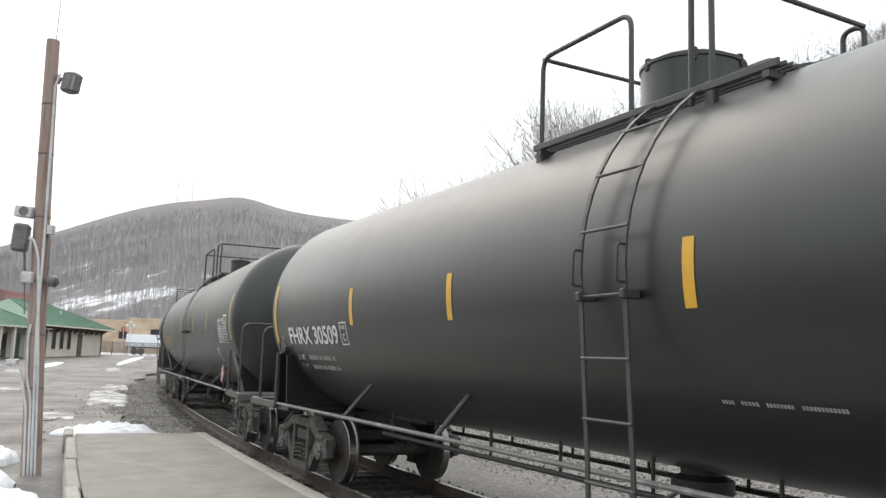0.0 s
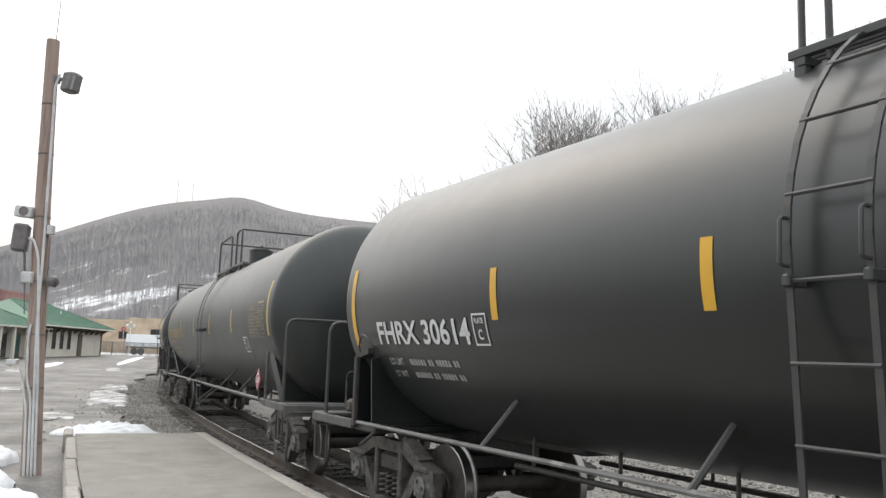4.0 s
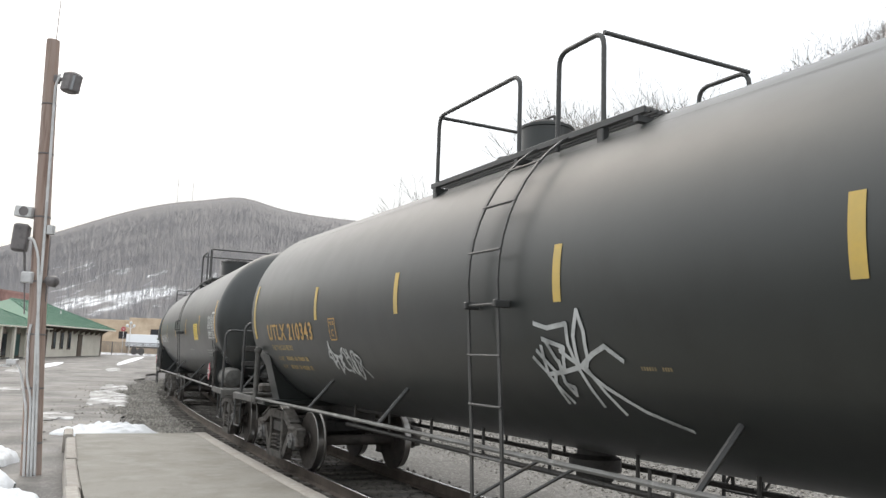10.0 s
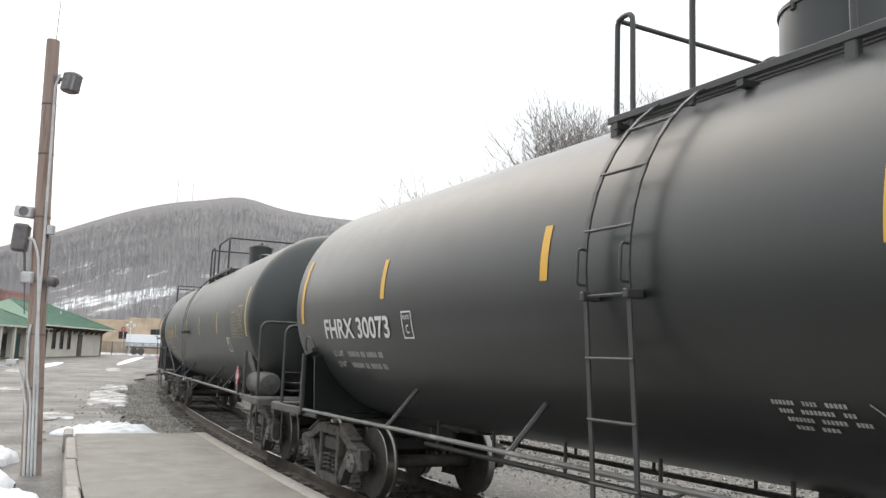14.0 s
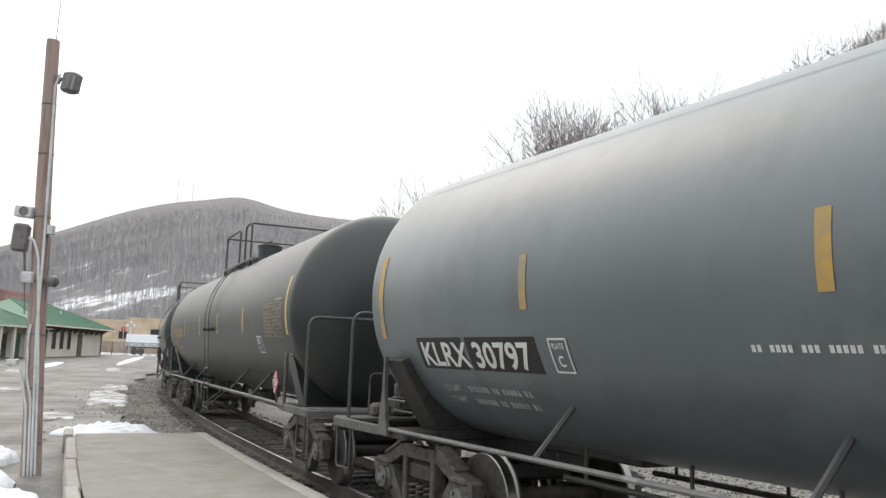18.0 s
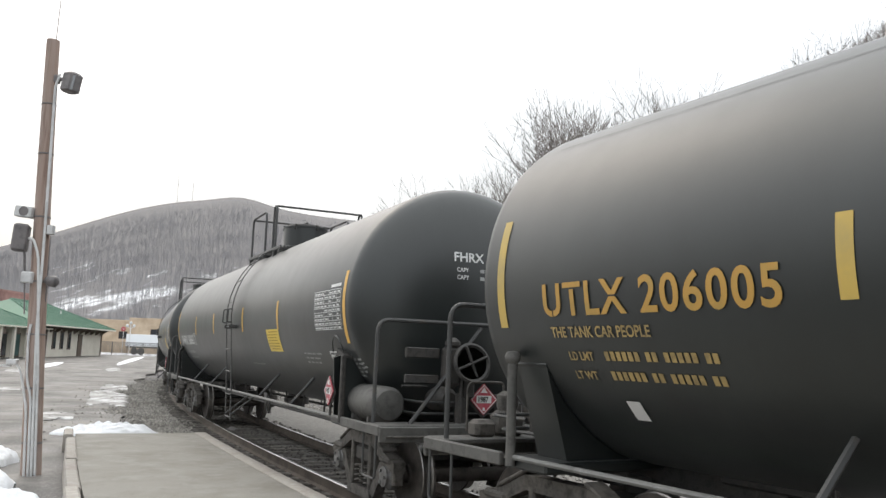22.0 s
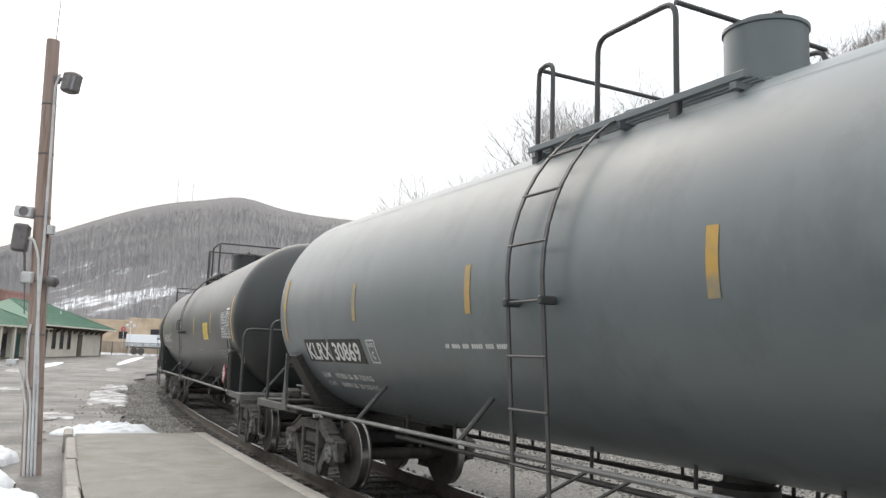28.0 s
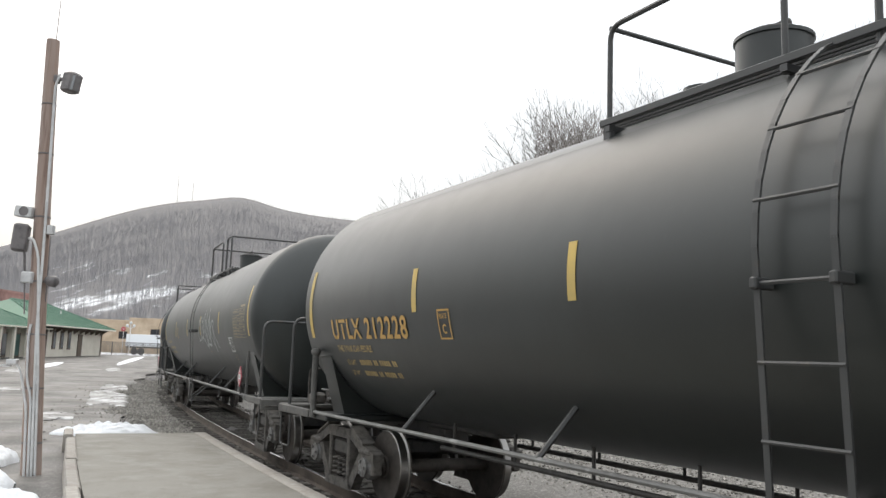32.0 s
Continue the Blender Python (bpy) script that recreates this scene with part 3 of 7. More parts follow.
def letters(text, size, bold=0.0, wide=1.0, span=0.0):
    """A prepared text at its size (or spread over a span), with its left foot at the origin."""
    bm = bmesh.new()
    bm.from_mesh(WRITING[text])
    if span:
        wide = span / (size * max(v.co.x for v in bm.verts))
    for v in bm.verts:
        v.co.x *= size * wide
        v.co.y *= size
    return bm


# kind, reporting mark, air reservoir at the leading end, scrawls (u, v, size, strokes), panel shown
CARS = [
    ("black", "FHRX", "30509", 0, ()), ("dull_older", "UTLX", "212210", 0, ()), ("plain", "GATX", "200205", 0, ()), ("low_far", "FHRX", "30614", 0, ((3.3, -0.95, 0.34, 3),)),
    ("dull", "UTLX", "206125", 0, ()), ("high_far", "FHRX", "30045", 0, ()), ("black", "FHRX", "30555", 1, ()), ("dull", "UTLX", "206106", 0, ()),
    ("dull_older", "UTLX", "210343", 0, ((-4.0, -0.80, 0.36, 5),)), ("middle", "FHRX", "30116", 1, ()), ("dull", "UTLX", "206149", 0, ()), ("high_far", "FHRX", "30073", 0, ()),
    ("dull_far", "UTLX", "205990", 1, ()), ("black", "FHRX", "30385", 0, ()), ("grey", "KLRX", "30797", 0, ()), ("dull", "UTLX", "206206", 0, ()),
    ("dull", "UTLX", "206107", 0, ()), ("dull", "UTLX", "206005", 0, ()), ("black", "FHRX", "30663", 1, ()), ("low_far", "FHRX", "30462", 0, ((-4.4, -0.75, 0.42, 7),)),
    ("high", "FHRX", "30054", 1, ()), ("dull_older", "UTLX", "", 1, ()), ("grey", "KLRX", "30869", 0, ()), ("middle_far", "FHRX", "30415", 0, ()),
    ("dull_far", "UTLX", "206055", 1, ()), ("dull_older", "UTLX", "212228", 0, ()), ("dull", "UTLX", "", 0, ((0.9, -0.2, 0.75, 6),)), ("black", "FHRX", "", 0, ()), ("dull", "UTLX", "", 0, ()), ("black", "FHRX", "", 0, ()),
]
WEIGHTS = {2: ("197100 LB  89400 KG", "65900 LB  29900 KG"), 6: ("195400 LB  88650 KG", "67600 LB  30650 KG"), 13: ("196600 LB  89200 KG", "66400 LB  30100 KG"), 22: ("197000 LB  89 750 KG", "65800 LB  29 550 KG")}
prepare_writing([w for pair in WEIGHTS.values() for w in pair] + ["SR 8754", "1987", "THE TANK CAR PEOPLE", "LD LMT", "LT WT", "PLATE", "C", "CAPY", "30160 US GAL", "114170 L"] + [c[1] + " " + c[2] for c in CARS])


def wrapped(bm, name, place):
    """Lays a flat text onto a surface by the mapping place(x, y)."""
    for v in bm.verts:
        v.co = place(v.co.x, v.co.y)
    me = bpy.data.meshes.new(name)
    bm.to_mesh(me)
    bm.free()
    return me


def side_text(car, text, u, v, size, mat, side=-1, bold=0.004, wide=0.86, name="lettering", label="", span=0.0):
    me = wrapped(letters(text, size, bold, wide, span), name, lambda x, y: on_tank(u + x if side < 0 else u - x, v + y, side, 0.008))
    me.materials.append(mat)
    return part(name, me, mat, car, label)


def head_text(car, text, y0, z0, size, mat, end=1, bold=0.006, wide=0.86, name="end_lettering", span=0.0):
    me = wrapped(letters(text, size, bold, wide, span), name, lambda x, y: Vector((end * head_x(y0 + x, z0 + y, 0.012), end * (y0 + x), z0 + y)))
    me.materials.append(mat)
    return part(name, me, mat, car)


def bars(solid, spec, u, v, side, h, slot=0):
    """A line of unreadable writing: words of the given lengths, each a row of small bars."""
    x = 0.0
    for ln in spec:
        n = max(1, round(ln / (0.85 * h)))
        w = ln / n
        for q in range(n):
            a, b = u + (x + q * w if side < 0 else -x - q * w), u + (x + (q + 0.72) * w if side < 0 else -x - (q + 0.72) * w)
            patch(solid, min(a, b), max(a, b), v, v + h, side, 0.005, slot)
        x += ln + 0.05


def truck():
    """One two-axle truck, built about its centre on the rails."""
    bol = Solid().box((0, 0, 0.62), (0.52, 2.16, 0.22), ch=0.04)
    bol.lathe([(0.24, 0), (0.24, 0.16)], 14, pose(0, 0, 0.74))
    bol.box((0, 0, 0.33), (0.10, 1.5, 0.10)).box((0.52, 0, 0.42), (0.10, 1.45, 0.14), ch=0.02).box((-0.52, 0, 0.42), (0.10, 1.45, 0.14), ch=0.02)
    root = part("truck", bol, M_STEEL)
    for side in (-1, 1):
        f = Solid()
        y = side * 1.03
        f.prism([(-1.12, 0.52), (-1.12, 0.64), (-0.75, 0.73), (-0.42, 0.88), (0.42, 0.88), (0.75, 0.73), (1.12, 0.64), (1.12, 0.52), (0.80, 0.58), (0.40, 0.75), (-0.40, 0.75), (-0.80, 0.58)], y - 0.075, y + 0.075)
        f.prism([(-0.44, 0.11), (-0.37, 0.22), (0.37, 0.22), (0.44, 0.11)], y - 0.09, y + 0.09)
        for e in (-1, 1):
            f.prism([(e * 0.80, 0.60), (e * 0.66, 0.62), (e * 0.31, 0.20), (e * 0.43, 0.11)], y - 0.06, y + 0.06)
            f.box((e * 0.315, y, 0.50), (0.085, 0.16, 0.58), ch=0.015)
            f.box((e * 1.07, y, 0.50), (0.09, 0.13, 0.26), ch=0.02)
            f.box((e * 0.68, y, 0.50), (0.09, 0.13, 0.24), ch=0.02)
            f.box((e * AXLE, y, 0.645), (0.34, 0.20, 0.07), ch=0.02)
            f.box((e * 0.60, y, 0.825), (0.46, 0.19, 0.035), Matrix.Rotation(e * 0.42, 4, "Y"), 0.01)
        part("side_frame", f, M_TRUCK, root, "dusty cast steel side frame", smooth=30)
        for dx in (-0.17, 0.0, 0.17):
            sp = Solid()
            path = [(dx + 0.064 * math.cos(a), y + 0.064 * math.sin(a), 0.235 + 0.27 * a / (2 * math.pi * 4.5)) for a in np.linspace(0, 2 * math.pi * 4.5, 46)]
            sp.tube(path, 0.017, 6)
            part("spring", sp, M_TRUCK, root)
        for e in (-1, 1):
            cap = Solid().lathe([(0.155, 0), (0.155, 0.10), (0.12, 0.14), (0.12, 0.17), (0.05, 0.18)], 14, pose(e * AXLE, side * 0.96, WHEEL_R, -90 * side))
            for k in range(3):
                a = k * 2.094
                cap.rod((e * AXLE + 0.075 * math.cos(a), side * 1.12, WHEEL_R + 0.075 * math.sin(a)), (e * AXLE + 0.075 * math.cos(a), side * 1.16, WHEEL_R + 0.075 * math.sin(a)), 0.022, 6)
            part("bearing_cap", cap, M_CAP, root, "grey roller bearing end cap")
    for e in (-1, 1):
        ws = Solid().rod((0, -1.0, 0), (0, 1.0, 0), 0.085, 12)
        for side in (-1, 1):
            prof = [(0.0, 0.10), (0.13, 0.10), (0.14, 0.06), (0.30, 0.035), (0.385, 0.055), (0.40, 0.07)]
            m = pose(0, side * 0.745, 0, -90 * side)
            ws.lathe(prof, 28, m)
            ws.lathe([(0.485, -0.075), (0.485, -0.05), (0.30, -0.03), (0.14, -0.05), (0.13, -0.09), (0.0, -0.09)], 28, m)
            ws.lathe([(0.40, 0.07), (0.445, 0.07)], 28, m, 0, 0.0, 6.2831)
            ws.lathe([(0.445, 0.07), (WHEEL_R, 0.062), (WHEEL_R, -0.035), (0.485, -0.05)], 28, m, 1, 0.0, 6.2831)
            for k in range(4):
                a = k * 1.571
                ws.box((0.22 * math.cos(a), side * 0.79, 0.22 * math.sin(a)), (0.06, 0.02, 0.06))
        part("wheelset", ws, [M_WHEEL, M_TREAD], root, "steel wheelset with bright treads", at=pose(e * AXLE, 0, WHEEL_R))
    return root


def placard(car, x, y, z, turn, holder_to):
    """A diamond hazard placard on a post."""
    d = 0.185
    b = Solid()
    b.add([(0, -0.006, -d), (d, -0.006, 0), (0, -0.006, d), (-d, -0.006, 0), (0, 0.006, -d), (d, 0.006, 0), (0, 0.006, d), (-d, 0.006, 0)],
          [(0, 1, 2, 3), (7, 6, 5, 4), (0, 4, 5, 1), (1, 5, 6, 2), (2, 6, 7, 3), (3, 7, 4, 0)])
    root = part("placard", b, M_RED, car, "red diamond hazard placard with white number panel", at=pose(x, y, z, 0, 0, turn))
    e = d - 0.012
    rim = Solid()
    for k in range(4):
        c, s = ((0, -1), (1, 0), (0, 1), (-1, 0))[k], ((1, 0), (0, 1), (-1, 0), (0, -1))[k]
        rim.add([(c[0] * e, -0.010, c[1] * e), (s[0] * e, -0.010, s[1] * e), (s[0] * (e - 0.014), -0.010, s[1] * (e - 0.014)), (c[0] * (e - 0.014), -0.010, c[1] * (e - 0.014))], [(0, 1, 2, 3)])
    rim.add([(-0.10, -0.010, -0.045), (0.10, -0.010, -0.045), (0.10, -0.010, 0.045), (-0.10, -0.010, 0.045)], [(0, 1, 2, 3)])
    rim.add([(-0.05, -0.010, 0.075), (0.05, -0.010, 0.075), (0.0, -0.010, 0.145)], [(0, 1, 2)])
    rim.box((0, -0.010, -0.115), (0.03, 0.004, 0.04))
    part("number_panel", rim, M_PLACWHITE, root, smooth=0)
    bm = letters("1987", 0.088, 0.02, 0.82)
    me = wrapped(bm, "un_number", lambda a, b2: Vector((a - 0.088, -0.015, b2 - 0.030)))
    me.materials.append(M_LETTERBLACK)
    part("un_number", me, M_LETTERBLACK, root)
    h = Solid().box((0, 0.022, -0.02), (0.30, 0.012, 0.30), Matrix.Rotation(0.785, 4, "Y"))
    h.rod((0, 0.03, 0), (0, 0.03 + holder_to[1], holder_to[0]), 0.018, 6)
    part("placard_holder", h, M_STEEL, root)


def railing(car, u0, ua, ub, u1, z1, mat):
    """Pipe guard round the top walkway, with a gap at the ladders."""
    zb, w = 3.80, 0.90
    for side in (-1, 1):
        for a, b in ((u0, ua), (ub, u1)):
            r = Solid()
            k = min(0.14, abs(b - a) * 0.45)
            r.tube(bent([(a, side * w, zb), (a, side * w, z1), (b, side * w, z1), (b + 0.01, side * w, zb)], k), 0.024)
            part("guard_rail", r, mat, car)
        for u in (u0, u1):
            part("post_foot", Solid().box((u, side * w, zb + 0.02), (0.09, 0.07, 0.22), ch=0.01), mat, car)
    for u in (u0, u1):
        r = Solid().rod((u, -w, z1 - 0.01), (u, w, z1 - 0.01), 0.022)
        part("cross_rail", r, mat, car)


def ladder(car, u0, u1, side, mat, hoops):
    """Curved side ladder with hoops down to a stirrup."""
    w0 = R_TANK + 0.12
    lad = Solid()
    for u in (u0, u1):
        pts = [(u, side * (w0 - 0.12), 0.52), (u, side * (w0 - 0.09), 1.2), (u, side * w0, Z_TANK)]
        pts += [(u, side * w0 * math.cos(a), Z_TANK + w0 * math.sin(a)) for a in np.linspace(0.12, 0.92, 8)]
        pts += [(u, side * 0.86, 3.92)]
        for a, b in zip(pts[:-1], pts[1:]):
            a, b = Vector(a), Vector(b)
            m = (b - a).to_track_quat("Z", "X").to_matrix().to_4x4()
            lad.box((a + b) / 2, (0.016, 0.042, (b - a).length + 0.012), Matrix.Rotation(0, 4, "Z") @ m)
        lad.box((u, side * (R_TANK + 0.07), 2.32), (0.05, 0.16, 0.07), ch=0.01)
        if hoops:
            lad.tube(bent([(u, side * w0, 2.40), (u, side * (w0 + 0.07), 2.40), (u, side * (w0 + 0.06), 2.66), (u, side * (w0 - 0.01), 2.66)], 0.03, 3), 0.012, 6)
        lad.rod((u, side * (w0 - 0.11), 0.62), (u + 0.55, side * 1.2, 1.02), 0.016, 6)
    root = part("ladder", lad, mat, car, smooth=30)
    zs = [0.58, 1.01, 1.45, 1.88, 2.32]
    pos = [(side * (w0 - 0.12 * (Z_TANK - z) / 2.0), z) for z in zs] + [(side * w0 * math.cos(a), Z_TANK + w0 * math.sin(a)) for a in (0.16, 0.44, 0.72)]
    for y, z in pos:
        part("rung", Solid().rod((u0 - 0.02, y, z), (u1 + 0.02, y, z), 0.013, 6), mat, root)


def grid_table(u0, u1, v0, v1, side, seed, fill):
    """A stencilled capacity table: frame, rules, and its unreadable entries as bars."""
    t = Solid()
    rg = random.Random(seed)
    rows, cols = 9, (0.0, 0.40, 0.56, 0.71, 0.86, 1.0)
    lw = 0.008
    flip = (lambda q: q) if side < 0 else (lambda q: u0 + u1 - q)

    def cell(a, b, c, d):
        patch(t, min(flip(a), flip(b)), max(flip(a), flip(b)), c, d, side, 0.008)
    for i in range(rows + 1):
        v = v0 + (v1 - v0) * i / rows
        cell(u0, u1, v, v + lw)
    for c in cols:
        u = u0 + (u1 - u0) * c
        cell(u, u + lw, v0, v1)
    for i in range(rows):
        v = v0 + (v1 - v0) * (i + 0.28) / rows
        for a, b in zip(cols[:-1], cols[1:]):
            if rg.random() < fill:
                x = u0 + (u1 - u0) * a + 0.03
                e = u0 + (u1 - u0) * b - 0.02
                while x < e - 0.03:
                    ln = min(rg.uniform(0.04, 0.13), e - x)
                    cell(x, x + ln, v, v + 0.022)
                    x += ln + 0.022
    cell(u0 + 0.62 * (u1 - u0), u1 - 0.02, v1 + 0.035, v1 + 0.075)
    return t


def stroke(solid, pts, width, lay):
    """One painted line through the places pts, laid on a surface by lay(a, b)."""
    for (a, b), (c, d) in zip(pts[:-1], pts[1:]):
        ln = math.hypot(c - a, d - b) + 1e-6
        nx, ny = -(d - b) / ln * width, (c - a) / ln * width
        ex, ey = (c - a) / ln * width * 0.5, (d - b) / ln * width * 0.5
        solid.add([lay(a + nx - ex, b + ny - ey), lay(c + nx + ex, d + ny + ey), lay(c - nx + ex, d - ny + ey), lay(a - nx - ex, b - ny - ey)], [(3, 2, 1, 0)])


def scrawl(solid, u, v, size, seed, count, lay, width=0.017):
    """A row of loose spray-painted letter outlines with sharp and round turns."""
    rg = random.Random(seed)
    for k in range(count):
        cx, cy = u + size * (0.55 * k + 0.28), v + rg.uniform(-0.12, 0.12) * size
        pts = []
        n = rg.randrange(6, 9)
        for q in range(n + 1):
            a = 6.283 * q / n * rg.uniform(0.93, 1.07) + 0.6 * k
            r = size * (0.26 if q % 2 else 0.52) * rg.uniform(0.7, 1.25)
            pts.append((cx + r * 0.8 * math.cos(a), cy + r * 1.15 * math.sin(a)))
        fine = []
        for p, q in zip(pts[:-1], pts[1:]):
            bx, by = rg.uniform(-0.1, 0.1) * size, rg.uniform(-0.1, 0.1) * size
            for t in (0, 0.25, 0.5, 0.75):
                g = 4 * t * (1 - t)
                fine.append((p[0] + (q[0] - p[0]) * t + bx * g, p[1] + (q[1] - p[1]) * t + by * g))
        stroke(solid, fine + [pts[-1]], width, lay)
        if rg.random() < 0.7:
            stroke(solid, [(cx - 0.1 * size, cy + 0.3 * size), (cx + 0.03 * size, cy), (cx - 0.05 * size, cy - 0.35 * size)], width, lay)
    x = u + size * 0.55 * count
    stroke(solid, [(x - 0.2 * size, v + 0.05 * size), (x + 0.15 * size, v - 0.3 * size), (x + 0.45 * size, v - 0.62 * size)], width * 0.8, lay)


# two tags as brush strokes, in tenths of a metre from their upper left corner
OUTLINE_TAG = (
    ((4.0, 3.1), (4.0, 0.9), (9.8, 0.6), (7.8, 3.2), (6.9, 3.4), (6.6, 5.2), (7.5, 5.7), (8.6, 5.1), (7.5, 7.2), (8.3, 9.6), (6.9, 8.3), (4.0, 7.9), (1.7, 8.5), (1.2, 6.6), (0.0, 4.9), (1.2, 4.0), (2.6, 3.2), (4.0, 3.4), (4.6, 3.1), (4.4, 4.2)),
    ((8.0, 3.1), (8.6, 1.9), (10.3, 0.9), (12.9, 0.0), (13.9, 1.4), (13.8, 4.5), (12.3, 6.6), (12.1, 10.8), (9.8, 8.9), (7.6, 7.5)),
    ((10.4, 3.7), (10.4, 5.4), (11.8, 6.8), (13.1, 5.7)), ((2.6, 3.4), (2.3, 5.7)), ((3.2, 6.9), (3.5, 7.7)), ((4.9, 6.8), (5.5, 7.8)), ((11.2, 0.8), (11.2, 1.7)))
WILD_TAG = (
    ((1.3, 0.9), (3.0, 1.3), (5.6, 1.0), (5.3, 2.6), (5.6, 4.5), (6.4, 8.1)), ((2.0, 2.2), (4.6, 2.9), (4.0, 3.2), (6.2, 4.6), (8.0, 6.2), (11.0, 8.2), (14.6, 9.7)),
    ((0.0, 3.8), (1.3, 5.3), (3.6, 5.0), (6.0, 4.5), (8.0, 3.4), (9.6, 2.8), (11.2, 3.9)), ((5.8, 4.4), (6.2, 2.0), (7.2, 0.0), (7.6, 1.6), (7.2, 3.8), (6.6, 4.6), (8.5, 8.7)),
    ((0.8, 3.2), (2.4, 5.0), (1.6, 6.2), (1.9, 8.1)), ((1.6, 2.8), (1.2, 5.4), (2.7, 8.0)), ((3.4, 4.0), (3.0, 6.0), (3.6, 7.2), (4.0, 6.4), (3.2, 6.2)), ((2.4, 2.4), (3.6, 5.0), (4.6, 2.8)))


def tag_strokes(car, strokes, u, v, width):
    """A sprayed tag with its upper left corner at u, v on the tank's side."""
    g = Solid()
    for line in strokes:
        pts = []
        for a, b in zip(line[:-1], line[1:]):
            pts += [(u + 0.1 * (a[0] + (b[0] - a[0]) * t), v - 0.1 * (a[1] + (b[1] - a[1]) * t)) for t in (0, 0.5)]
        stroke(g, pts + [(u + 0.1 * line[-1][0], v - 0.1 * line[-1][1])], width, lambda a, b: on_tank(a, b, -1, 0.008))
    part("graffiti", g, M_GRAFFITI, car, "pale sprayed graffiti scrawl", smooth=0)


def spray(car, u, v, size, seed, count):
    g = Solid()
    scrawl(g, u, v, size, seed, count, lambda a, b: on_tank(a, b, -1, 0.008))
    part("graffiti", g, M_GRAFFITI, car, "pale sprayed graffiti scrawl", smooth=0)


FH = dict(paint=M_BLACK, strip=M_YELLOW, ink=M_WHITE, dim=M_DIMWHITE, brace=True, sq=(6.55, 7.10, -0.96, -0.68), zr=4.79, line_v=-0.72)
UT = dict(paint=M_UTLX, strip=M_PALEYELLOW, ink=M_GOLD, dim=M_DIMGOLD, brace=False, tag=None, sq=(5.17, 5.56, -0.72, -0.44), zr=4.75, line_v=-1.2)
NEAR_END = dict(lad=(0.42, 0.90), walk=(-1.25, 1.6), rails=(-1.17, 0.10, 0.78, 0.98), dome=(-0.10, 0.46, 4.54), valve=(1.15, 0.20))
FAR_END = dict(lad=(-0.87, -0.41), walk=(-1.48, 1.35), rails=(-1.41, -1.22, -0.55, 0.77), dome=(0.10, 0.46, 4.54), valve=(-1.0, 0.12))
SIX = dict(lad=(0.22, 0.72), walk=(-2.0, 1.75), rails=(-1.92, -0.15, 0.52, 1.18), dome=(-0.96, 0.30, 4.52), valve=(-1.74, 0.13))
